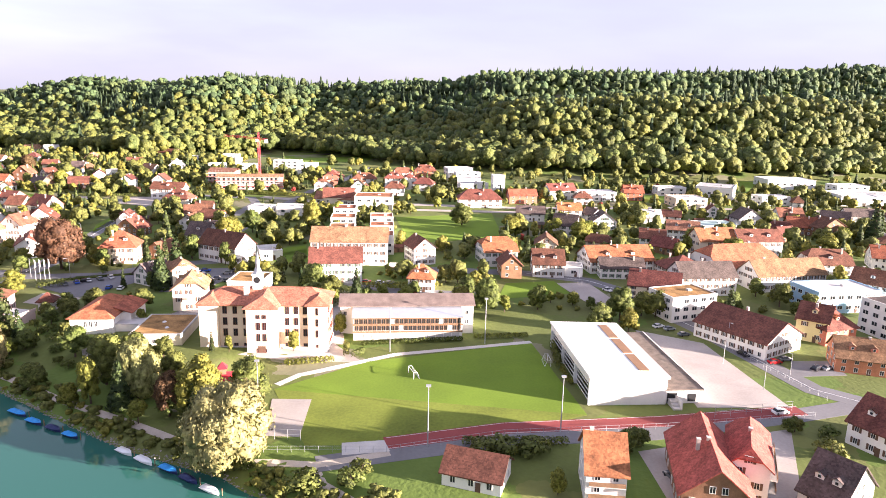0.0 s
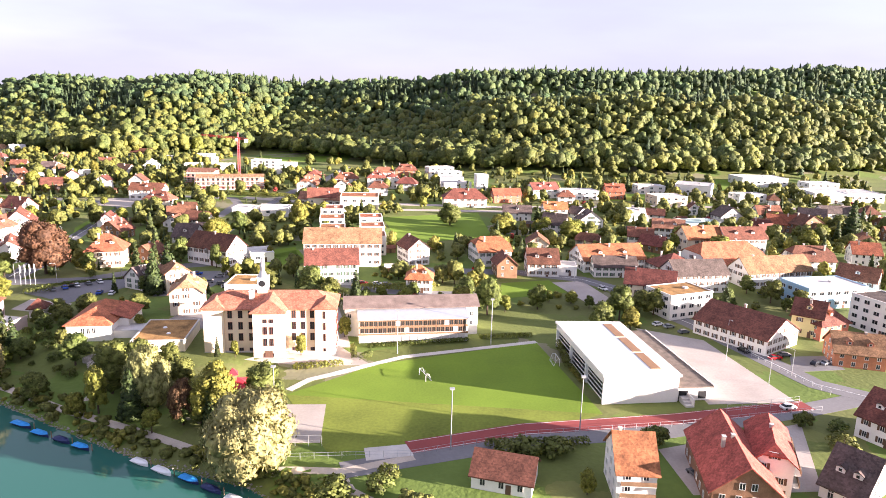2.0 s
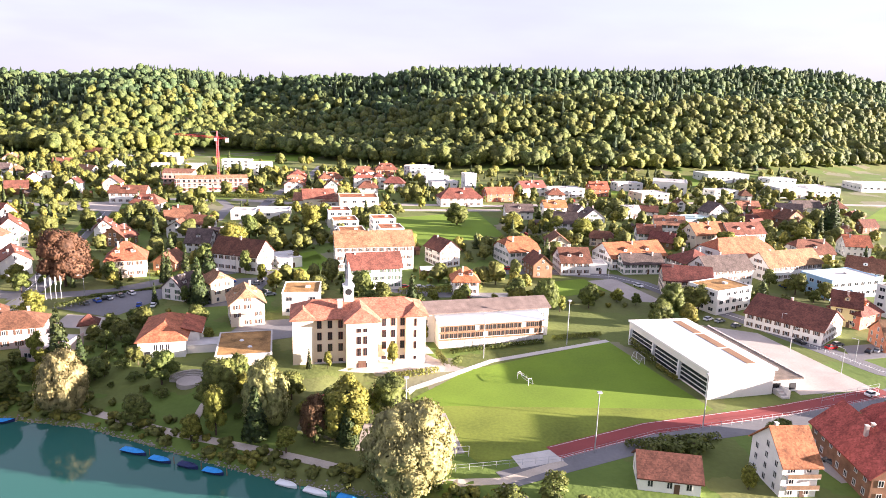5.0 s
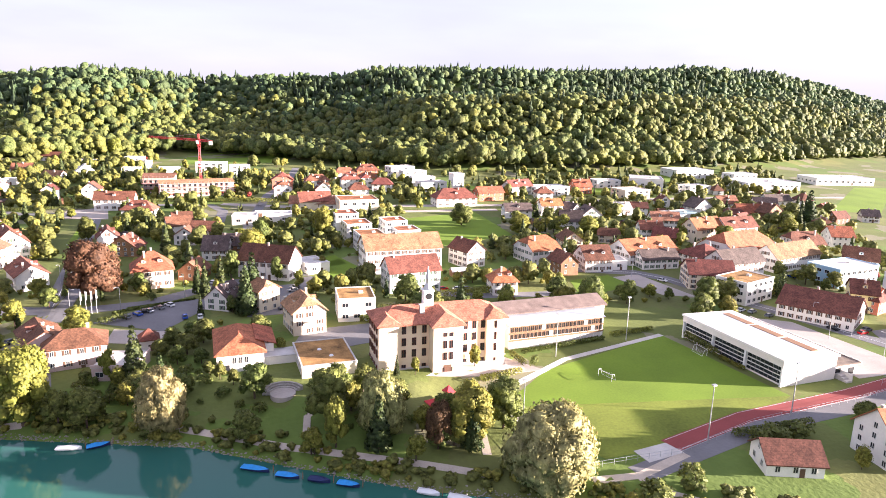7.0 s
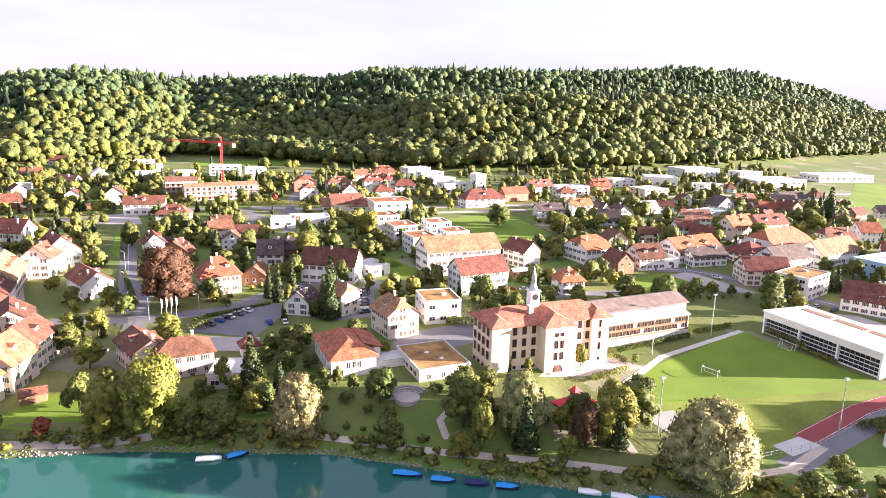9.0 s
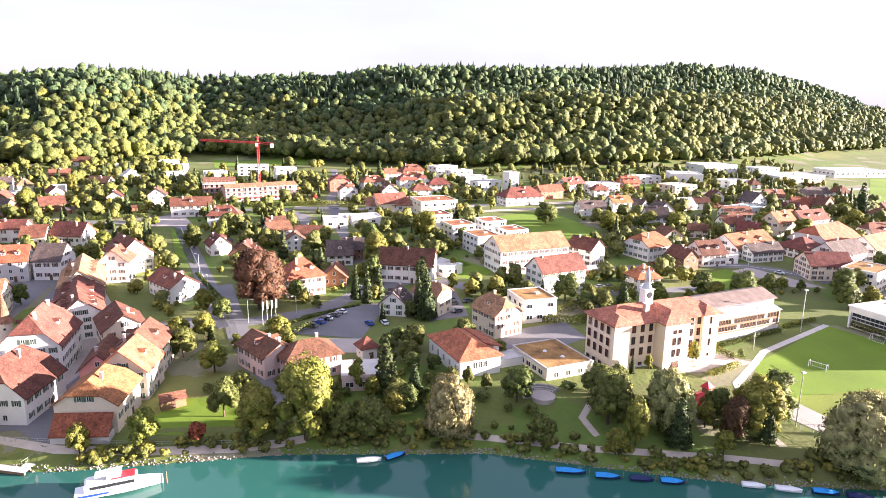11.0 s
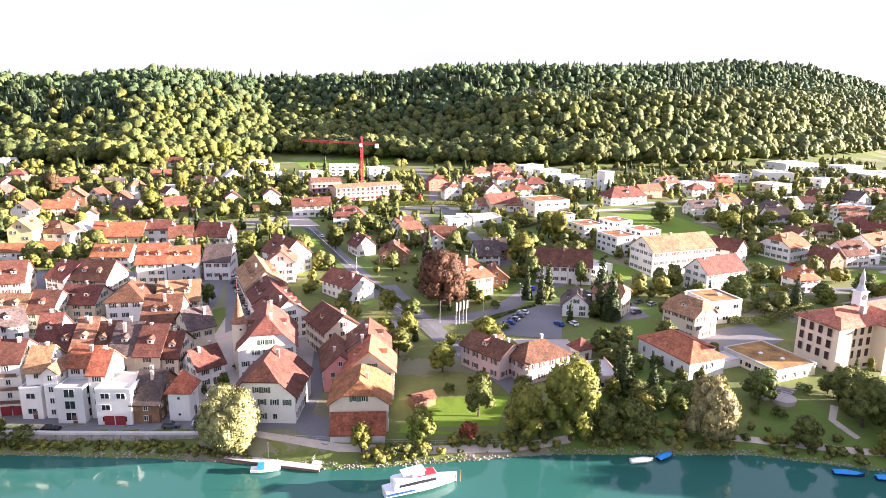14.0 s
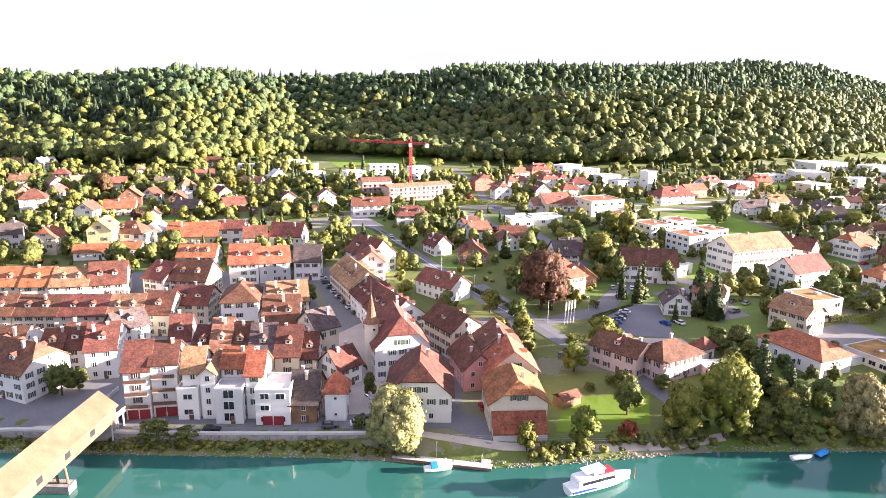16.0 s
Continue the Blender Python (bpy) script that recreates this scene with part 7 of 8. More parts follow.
for k in range(9):
    car(-232.5 + k * 0.75, 341 - k * 6.2, 8 + car_rng.uniform(-5, 5))
for k in range(7):
    car(-224.0 + k * 0.3, 338 - k * 7.0, 100 + car_rng.uniform(-5, 5))
for x, y, t, c in ((-141.0, 257.0, 25, "black"), (-127.6, 248.2, 100, "blue"), (-122.6, 247.4, 95, "white"), (-276.5, 224.4, -14, "black"), (-249.4, 217.0, -10, "grey"),
                   (-242.5, 216.0, -8, "white"), (-210.2, 214.5, 80, "red"), (-208.4, 211.0, 80, "blue"), (-168.5, 229.0, 75, "white"), (-176.0, 235, 60, "grey"),
                   (-120.5, 291.0, 60, "silver"), (-117.0, 289.5, 60, "blue"), (-113.5, 288.0, 60, "white"), (-86, 262, 20, "grey"), (-83, 258, 20, "silver"),
                   (96.5, 196.5, -75, "black"), (103.5, 190.5, 10, "red"), (108, 193, 10, "grey"), (114, 186, 30, "black"), (117.5, 186.5, 30, "silver"), (121, 187, 30, "white"),
                   (124, 194, 10, "silver"), (78.0, 222.0, 20, "white"), (81.0, 219.5, 20, "silver"), (84, 214, 20, "grey"), (49.5, 125.5, 110, "grey"), (50.5, 121.2, 110, "black"),
                   (-160.5, 340, 95, "grey"), (-186.0, 396, 95, "white"), (70, 263, -60, "white"), (52, 282.5, -12, "silver"), (20, 291, 2, "red"), (-30, 268, 5, "red"), (-24, 267, 5, "white"),
                   (-20, 266.6, 5, "silver"), (88, 156.5, 12, "white"), (150, 262, 20, "white"), (154, 263, 20, "silver"), (158, 264, 20, "grey"), (136, 258, 100, "blue")):
    car(x, y, t, c)


for k in range(7):
    car(-105.5 + k * 0.9, 249.5 + k * 4.6, 8 + car_rng.uniform(-5, 5))
    if k % 3 != 1:
        car(-94.5 + k * 0.9, 251.5 + k * 4.4, 188 + car_rng.uniform(-5, 5))
for k in range(5):
    car(-146.5 + k * 3.1, 251.5 + k * 2.9, 130 + car_rng.uniform(-5, 5))


def flagpole(x, y, h):
    ob = new("flagpole")
    ob.matrix_basis = pose(x, y, gz(x, y))
    bm = bmesh.new()
    tube(bm, (0, 0, -0.3), (0, 0, h), 0.07, 0.04, 6)
    part("pole", bm, WHITE, ob)
    part("banner", boxes((0.08, -0.02, h - 3.2, 0.5, 0.02, h - 0.4)), WHITE, ob)
    tagged(ob, "white flagpole with a hanging banner", "flagpole", "flagpoles at the crossing")


for k in range(4):
    flagpole(-161.6 + k * 1.5, 258.0 + k * 0.6, 8.5)


def garden_shed(x, y, turn, w, d, h, tile):
    ob = new("garden_shed")
    ob.matrix_basis = pose(x, y, gz(x, y), 0, 0, turn)
    part("wall", boxes((-w / 2, -d / 2, -0.6, w / 2, d / 2, h)), WALL["b"], ob)
    v, f, _ = roof_shape("gable", w, d, h, 30, 0.4)
    v, f = slab(v, f, 0.15)
    solid("roof", v, f, TILE[tile], ob)
    part("door", boxes((-0.5, -d / 2 - 0.06, 0, 0.5, -d / 2 + 0.02, 1.9)), SHUTTER, ob)
    tagged(ob, "small dark timber garden shed with tiled roof", "shed", "garden sheds")


for s in ((-188.5, 209.5, 10, 6, 4, 2.4, "r"), (-20, 320, 10, 5, 4, 2.4, "b"), (-250, 470, 20, 5, 4, 2.4, "d"), (-215, 470, 0, 5, 3.5, 2.4, "b"), (-168, 374, 30, 5, 4, 2.4, "d"), (-100, 420, 0, 6, 4, 2.4, "g"),
          (115, 370, 20, 6, 4, 2.4, "d"), (160, 400, 0, 6, 4, 2.4, "b"), (205, 340, 10, 6, 4, 2.4, "d"), (60, 380, 0, 6, 4, 2.4, "d"), (-330, 440, 0, 5, 4, 2.4, "b"), (-18, 286, 4, 7, 4, 2.6, "g")):
    garden_shed(*s)


# ---- town trees ----
tree("willow", -236.3, 205.8, 14.9, 1)
tree("willow", -126.7, 174.7, 16.5, 0.75)
tree("willow", -45.3, 131.6, 18.9, 1.05)
tree("light", -169.6, 187.8, 16.0, 0.9)
tree("light", -158.7, 185.0, 23.1, 0.9)
tree("light", -207.6, 194.5, 8.1, 0.8)
tree("light", -194.2, 192.2, 10.5, 0.9)
tree("brick", -182.9, 190.2, 6.0, 0.9)
tree("round", -176.5, 199.9, 10.9, 0.9)
tree("conifer", -135.6, 198.1, 15.8, 1)
tree("column", -122.5, 271.9, 14.6, 1)
tree("conifer", -105.1, 258.8, 19.7, 1)
tree("light", -142.8, 200.9, 9.1, 0.7)
tree("round", -105.1, 181.9, 10.0, 1.1)
tree("round", -88.3, 165.9, 14.8, 1)
tree("willow", -76.6, 158.4, 16.5, 0.72)
tree("light", -87.4, 155.8, 13.5, 0.65)
tree("conifer", -78.2, 152.3, 13.0, 1.1)
tree("light", -57.5, 149.4, 16.5, 1.0)
tree("copper", -65.0, 149.1, 12.5, 0.6)
tree("light", -93.0, 155.6, 7.0, 1)
tree("round", -132.9, 188.0, 7.7, 1)
tree("round", -143.9, 180.2, 10.8, 1)
tree("round", -150.5, 182.3, 10.0, 0.9)
tree("round", -110.4, 189.6, 4.8, 0.8)
tree("copper", -161.3, 275.7, 24.0, 0.95)
tree("round", -147.4, 282.8, 8.3, 1)
tree("round", -174.2, 269.2, 8.3, 1)
tree("light", -180.2, 252.7, 10.1, 0.9)
tree("light", -105.5, 324.1, 16.8, 1)
tree("light", -61.6, 385.6, 11.4, 1)
tree("round", -113.9, 298.8, 12.3, 0.8)
tree("column", -117.0, 276.7, 14.8, 1.2)
tree("conifer", -107.4, 248.2, 17.7, 1)
tree("light", -103.4, 329.7, 14.4, 1)
tree("light", -70.1, 366.1, 15.2, 1)
tree("round", 55.5, 216.2, 10.7, 1)
tree("round", 65.6, 227.6, 13.7, 1)
tree("light", 65.2, 214.6, 9.5, 1)
tree("round", 80.5, 233.3, 10.8, 1.1)
tree("round", 75.5, 234.2, 9.8, 1.1)
tree("conifer", 108.4, 234.8, 11.8, 1.1)
tree("round", 17.7, 232.6, 15.4, 0.9)
tree("light", 132.1, 335.9, 13.1, 1)
tree("light", 82.6, 356.4, 10.7, 1.1)
tree("conifer", 240.2, 356.8, 22.1, 1.2)
tree("light", 222.0, 355.2, 10.1, 1.2)
tree("round", 242.3, 372.8, 11.5, 1)
tree("light", -69.4, 356.3, 19.3, 0.8)
tree("light", -110.1, 346.1, 10.7, 1)
tree("round", -101.0, 353.5, 13.6, 1)
tree("light", -32.0, 207.0, 8.2, 0.7)
tree("conifer", -66.9, 186.0, 6.0, 0.7)
tree("light", -61.7, 185.5, 5.6, 0.6)
tree("light", -43.2, 188.5, 7.5, 0.6)
tree("light", -34.8, 192.0, 5.1, 0.6)
tree("round", 46.2, 138.4, 5.2, 1.2)
tree("round", 43.3, 135.6, 6.8, 1)
tree("shrub", 14.4, 134.1, 4.2, 1.5)
tree("shrub", 21.3, 134.8, 4.2, 1.5)
tree("shrub", 10.4, 133.7, 3.9, 1.3)
tree("light", 24.3, 119.0, 6.4, 0.7)
tree("round", 86.7, 147.0, 4.1, 1.2)
tree("shrub", 93.3, 144.4, 3.1, 1.3)
tree("shrub", 88.3, 134.9, 4.4, 1.4)
tree("round", 85.0, 146.9, 4.0, 1.1)
tree("shrub", -15.5, 124.8, 3.5, 1.2)
tree("shrub", -17.3, 121.1, 3.8, 1.2)
tree("shrub", -26.7, 120.6, 4.4, 1.5)
tree("column", -122.6, 249.6, 8.1, 1)
tree("conifer", -108.6, 253.2, 14.6, 0.8)
tree("round", -103.1, 223.0, 8.4, 1)
tree("light", -157.0, 234.2, 7.3, 1)
tree("conifer", -125.5, 277.8, 13.4, 0.7)
tree("round", -161.2, 206.3, 4.9, 1.2)
tree("shrub", -289.6, 226.5, 5.0, 1.2)
tree("shrub", -282.2, 223.8, 3.6, 1.6)
tree("shrub", -242.0, 215.1, 3.0, 1.2)
tree("round", -233.4, 246.3, 2.6, 1)
tree("round", -236.8, 228.4, 8.5, 0.5)
tree("round", -241.9, 232.7, 3.3, 0.7)
tree("light", -228.6, 353.9, 5.1, 1)
tree("round", -241.3, 305.1, 8.6, 0.8)
tree("round", -313.1, 253.9, 9.5, 1)
tree("round", -309.5, 256.1, 6.5, 1)
tree("light", -304.7, 365.1, 6.1, 0.8)
tree("column", -307.3, 342.9, 13.5, 0.8)
tree("column", -238.9, 391.1, 8.4, 0.8)
tree("light", -222.6, 381.7, 9.7, 1)
tree("round", -346.7, 549.0, 13.6, 1.2)
tree("copper", -338.2, 547.3, 15.5, 0.9)
tree("copper", -310.3, 450.6, 9.8, 1)
tree("column", -376.2, 555.0, 16.4, 1.2)
tree("round", -332.4, 394.2, 10.3, 1.2)
tree("light", -273.8, 479.2, 15.1, 1)
tree("light", -259.1, 541.9, 13.5, 0.8)
tree("light", -227.7, 704.5, 20.6, 0.9)
tree("round", -182.9, 371.8, 12.6, 1)
tree("light", -170.4, 374.2, 10.0, 1)
tree("round", -177.5, 441.9, 6.7, 1)
tree("light", -1.6, 428.3, 9.3, 1)
tree("round", 13.6, 382.8, 13.7, 1.4)
tree("light", 39.3, 354.8, 13.2, 1.4)
tree("light", 76.9, 345.9, 11.7, 1.1)
tree("round", 60.9, 356.9, 8.4, 1.2)
tree("round", -95.5, 289.1, 11.0, 0.6)
tree("light", -75.3, 305.4, 6.6, 0.8)
tree("shrub", -108.7, 179.3, 2.3, 1)
tree("light", 145.0, 318.0, 11.5, 1.4)
tree("light", 131.2, 332.6, 12.4, 1.2)
tree("light", 197.6, 327.8, 12.3, 1.3)
tree("round", 248.1, 359.7, 11.7, 1.4)
tree("light", 74.6, 341.5, 14.0, 1.3)
tree("light", 64.3, 350.9, 13.2, 1.3)
tree("round", 10.5, 246.7, 10.7, 1)
tree("light", 24.8, 235.6, 7.0, 0.9)
tree("light", -87.6, 274.4, 9.2, 0.6)
tree("shrub", -141.4, 271.9, 3.2, 1)
tree("light", -171.0, 237.8, 5.4, 1)
tree("light", -177.9, 224.0, 10.0, 1)
tree("round", -171.2, 209.8, 5.6, 1.2)
tree("light", -180.1, 279.5, 9.4, 1.1)
tree("round", -161.3, 296.4, 11.3, 0.9)
tree("light", -202.5, 426.0, 6.2, 1)
tree("round", -85.4, 175.3, 10.0, 1)
tree("conifer", -57.4, 147.3, 13.1, 0.9)
tree("round", -47.0, 154.7, 14.2, 1)
tree("light", -92.3, 155.2, 6.1, 1)
tree("round", -107.1, 164.8, 8.3, 1)
tree("conifer", -128.9, 194.4, 9.8, 1)
tree("light", -97.4, 208.0, 5.8, 0.8)
tree("round", -114.0, 193.8, 5.5, 0.8)
tree("light", -71.0, 145.8, 6.5, 1)
tree("round", -77.7, 177.6, 7.6, 1)
tree("light", -50.8, 161.7, 7.9, 0.8)

for x, y, h in ((-124, 214, 7), (-120, 222.5, 8), (-128.5, 221, 7), (-119.5, 206, 5), (-126, 206.5, 6), (-131, 213, 6), (-123.5, 228, 6), (-117, 198, 4)):
    tree("round", x, y, h, 1.15)
for x, y in ((-118, 193), (-123, 199), (-104, 176), (-113, 186), (-90, 182), (-127, 193)):
    tree("shrub", x, y, 2.6, 1.3)

# ---- roads and lawns ----
ribbon("road", [(-205.1, 437.5), (-189.7, 419.8), (-182.7, 354.3), (-176.6, 297.2), (-173.6, 270.7), (-172.3, 260.1)], 7, ASPHALT, 0.05, "grey asphalt road with worn surface", "road")
ribbon("road", [(-172.2, 310.6), (-170.8, 274.1), (-169.6, 247.4), (-164.6, 218.2), (-160.1, 200.6)], 7, ASPHALT, 0.06, "grey asphalt road with worn surface", "road")
ribbon("road", [(-203.0, 269.4), (-185.7, 271.4), (-167.7, 262.6), (-142.2, 267.4), (-116.9, 289.7), (-88.1, 300.4), (-78.1, 279.9)], 8, ASPHALT, 0.04, "grey asphalt road with worn surface", "road")
ribbon("road", [(124.0, 154.2), (117.9, 160.6), (105.1, 171.9), (98.7, 195.8), (91.2, 223.0), (84.6, 239.6), (74.3, 266.3), (64.9, 277.5), (39.1, 286.7), (1.1, 289.4), (-19.3, 290.7)], 8, ASPHALT, 0.05, "grey asphalt road with worn surface", "road")
ribbon("road", [(-25.6, 128.8), (-11.5, 133.0), (16.7, 141.0), (50.8, 144.9), (89.9, 155.0), (107.9, 160.8), (117.9, 160.6)], 6.5, ASPHALT, 0.04, "grey asphalt road with worn surface", "road")
ribbon("road", [(-333.8, 251.5), (-324.9, 244.1), (-292.5, 231.2), (-252.3, 219.3), (-219.8, 211.8), (-212.0, 201.5)], 9, ASPHALT, 0.05, "grey asphalt road with worn surface", "road")
ribbon("road", [(-219.7, 213.9), (-210.5, 236.9), (-205.9, 258.4), (-206.2, 283.4), (-224.9, 291.5)], 6, ASPHALT, 0.06, "grey asphalt road with worn surface", "road")
ribbon("road", [(-256.5, 455.2), (-230.2, 439.0), (-205.1, 437.5), (-193.6, 453.4)], 6, ASPHALT, 0.05, "grey asphalt road with worn surface", "road")
ribbon("road", [(-123.6, 396.1), (-122.0, 437.4), (-129.8, 456.2), (-165.5, 460.5)], 6, ASPHALT, 0.05, "grey asphalt road with worn surface", "road")
ribbon("road", [(-66.6, 623.0), (-79.6, 534.6), (-94.5, 490.2), (-106.2, 404.3), (-112.2, 324.3)], 6, ASPHALT, 0.04, "grey asphalt road with worn surface", "road")
ribbon("road", [(-123.5, 460.2), (-62.6, 440.3), (-14.8, 443.6), (59.6, 438.6), (166.7, 451.7), (278.5, 449.0), (371.7, 440.4)], 7, PAVING, 0.04, "pale sunlit paved road", "road")
ribbon("road", [(-16.3, 425.1), (51.2, 424.2)], 6, PAVING, 0.05, "pale sunlit paved road", "road")
ribbon("road", [(-38.1, 267.1), (-19.5, 258.5), (20.9, 255.2)], 6, ASPHALT, 0.05, "grey asphalt road with worn surface", "road")
ribbon("path", [(-232.8, 209.4), (-217.4, 199.8), (-212.4, 196.9), (-193.6, 191.3), (-174.2, 186.8), (-158.9, 185.1)], 2.2, GRAVEL, 0.05, "pale gravel footpath", "path")
ribbon("path", [(-126.7, 176.2), (-118.2, 171.9), (-107.9, 165.6), (-97.9, 159.5), (-80.1, 149.9), (-69.2, 144.2), (-56.4, 137.5)], 1.7, GRAVEL, 0.05, "pale gravel footpath", "path")
ribbon("path", [(-40.2, 129.5), (-25.5, 128.4), (-10.3, 133.8)], 2.4, GRAVEL, 0.06, "pale gravel footpath", "path")
ribbon("path", [(-25.9, 127.5), (-23.1, 121.5), (-16.8, 116.8)], 2.2, GRAVEL, 0.05, "pale gravel footpath", "path")
ribbon("path", [(-43.5, 168.4), (-38.8, 175.4), (-22.4, 185.0), (-12.8, 191.2), (30.6, 204.8)], 2.2, CONCRETE, 0.05, "pale gravel footpath", "path")
ribbon("path", [(-56.4, 137.5), (-54.8, 144.5), (-52.1, 156.7)], 2, GRAVEL, 0.05, "pale gravel footpath", "path")
ribbon("path", [(-93.0, 156.5), (-93.5, 162.9), (-92.7, 170.4), (-88.0, 174.1)], 1.8, GRAVEL, 0.05, "pale gravel footpath", "path")
ribbon("marking", [(117.9, 160.6), (105.1, 171.9), (98.7, 195.8), (91.2, 223.0), (84.6, 239.6), (74.3, 266.3), (64.9, 277.5), (39.1, 286.7)], 0.16, WHITE, 0.09, "white painted road marking line", "marking")
ribbon("marking", [(-189.7, 419.8), (-182.7, 354.3), (-176.6, 297.2), (-173.6, 270.7)], 0.16, WHITE, 0.09, "white painted road marking line", "marking")
patch("parking_lot", [(-156.3, 248.7), (-133.6, 269.6), (-114.1, 270.8), (-133.2, 236.0)], ASPHALT, 0.06, "parking lot with grey asphalt surface", "parking lot")
patch("market_square", [(-233.9, 348.3), (-222.4, 352.3), (-220.7, 287.5), (-236.0, 275.7)], ASPHALT, 0.05, "market square with grey asphalt surface", "market square")
patch("sports_field", [(-43.7, 165.5), (-22.4, 184.6), (30.5, 204.3), (37.9, 153.9)], LAWN, 0.03, "sports field with evenly mown green grass", "sports field")
patch("sports_field", [(-43.7, 165.5), (37.9, 153.9), (6.1, 138.8), (-29.5, 136.3)], WORN, 0.034, "sports field with evenly mown green grass", "sports field")
patch("sand_court", [(-42.7, 159.7), (-32.5, 159.8), (-31.6, 140.3), (-39.7, 140.5)], PAVING, 0.06, "sand court with pale sandy paved surface", "sand court")
patch("school_yard", [(68.9, 218.8), (88.0, 207.1), (92.6, 160.2), (67.8, 159.2)], PAVING, 0.05, "school yard with pale sandy paved surface", "school yard")
patch("gravel_lot", [(50.6, 272.5), (64.4, 275.0), (72.2, 241.4), (59.1, 245.7)], PAVING, 0.05, "gravel lot with pale sandy paved surface", "gravel lot")
patch("meadow", [(28.7, 271.1), (49.9, 275.7), (54.0, 259.2), (23.4, 250.3)], LAWN, 0.05, "meadow with evenly mown green grass", "meadow")
patch("meadow", [(-26.5, 400.9), (33.9, 419.2), (35.2, 354.9), (-14.9, 335.7)], LAWN, 0.05, "meadow with evenly mown green grass", "meadow")
patch("lawn", [(-187.6, 212.1), (-165.8, 205.3), (-176.3, 190.7), (-198.0, 197.9)], LAWN, 0.05, "lawn with evenly mown green grass", "lawn")
patch("lawn", [(-191.0, 363.4), (-182.6, 342.1), (-186.2, 408.2), (-195.1, 423.8)], LAWN, 0.05, "lawn with evenly mown green grass", "lawn")
patch("hall_forecourt", [(-35.2, 201.7), (-22.5, 185.3), (-42.0, 182.8), (-58.9, 184.4)], PAVING, 0.05, "hall forecourt with pale sandy paved surface", "hall forecourt")
patch("service_yard", [(-42.5, 221.9), (-36.9, 237.3), (-29.3, 198.5), (-34.4, 196.9)], PAVING, 0.06, "service yard with pale sandy paved surface", "service yard")
patch("concrete_pad", [(-21.5, 137.8), (-12.0, 139.4), (-10.3, 134.5), (-20.7, 132.5)], CONCRETE, 0.07, "concrete pad with pale concrete surface", "concrete pad")
patch("parking_lot", [(109.6, 192.6), (122.2, 193.2), (120.9, 182.3), (103.1, 180.3)], ASPHALT, 0.06, "parking lot with grey asphalt surface", "parking lot")
patch("farm_yard", [(45.6, 136.4), (86.5, 148.4), (73.6, 119.3), (46.0, 118.5)], PAVING, 0.05, "farm yard with pale sandy paved surface", "farm yard")
patch("station_yard", [(-209.5, 449.1), (-188.7, 452.3), (-182.9, 421.0), (-210.7, 424.7)], PAVING, 0.06, "station yard with pale sandy paved surface", "station yard")
patch("parking_lot", [(-108.9, 280.8), (-83.2, 285.8), (-91.8, 246.7), (-107.2, 245.1)], ASPHALT, 0.06, "parking lot with grey asphalt surface", "parking lot")
patch("forecourt", [(-148.5, 240.8), (-131.5, 235.5), (-132.7, 223.4), (-148.8, 228.5)], PAVING, 0.05, "forecourt with pale sandy paved surface", "forecourt")
patch("court_yard", [(-89.5, 227.9), (-62.0, 231.2), (-63.5, 214.3), (-96.4, 205.0)], ASPHALT, 0.06, "court yard with grey asphalt surface", "court yard")
patch("old_town_paving", [(-333.2, 249.3), (-252.0, 221.3), (-232.3, 346.2), (-369.5, 382.0)], ASPHALT, 0.03, "old town paving with grey asphalt surface", "old town paving")
patch("old_town_paving", [(-252.0, 221.3), (-219.1, 213.7), (-201.6, 261.0), (-223.0, 343.8)], PAVING, 0.034, "old town paving with pale sandy paved surface", "old town paving")
patch("meadow", [(-166.0, 765.9), (-58.3, 708.3), (-76.5, 662.3), (-165.4, 645.1)], LAWN, 0.05, "meadow with evenly mown green grass", "meadow")
patch("meadow", [(264.2, 578.0), (300.3, 575.4), (283.1, 536.6), (241.3, 526.0)], LAWN, 0.05, "meadow with evenly mown green grass", "meadow")
patch("meadow", [(34.3, 550.2), (60.5, 530.3), (73.3, 492.7), (45.5, 514.7)], LAWN, 0.05, "meadow with evenly mown green grass", "meadow")
patch("meadow", [(417.2, 486.0), (454.5, 479.8), (332.7, 383.8), (294.6, 391.4)], LAWN, 0.05, "meadow with evenly mown green grass", "meadow")
patch("meadow", [(152.6, 502.3), (179.4, 498.1), (167.4, 469.2), (135.1, 469.9)], LAWN, 0.05, "meadow with evenly mown green grass", "meadow")
patch("meadow", [(-300.8, 455.2), (-265.8, 451.4), (-266.2, 437.6), (-297.3, 440.9)], LAWN, 0.05, "meadow with evenly mown green grass", "meadow")
patch("meadow", [(-79.8, 308.4), (-65.0, 322.4), (-56.7, 300.2), (-72.9, 290.8)], LAWN, 0.05, "meadow with evenly mown green grass", "meadow")
patch("lawn", [(-67.2, 327.7), (-63.5, 311.9), (-78.0, 306.4), (-78.4, 320.5)], LAWN, 0.05, "lawn with evenly mown green grass", "lawn")


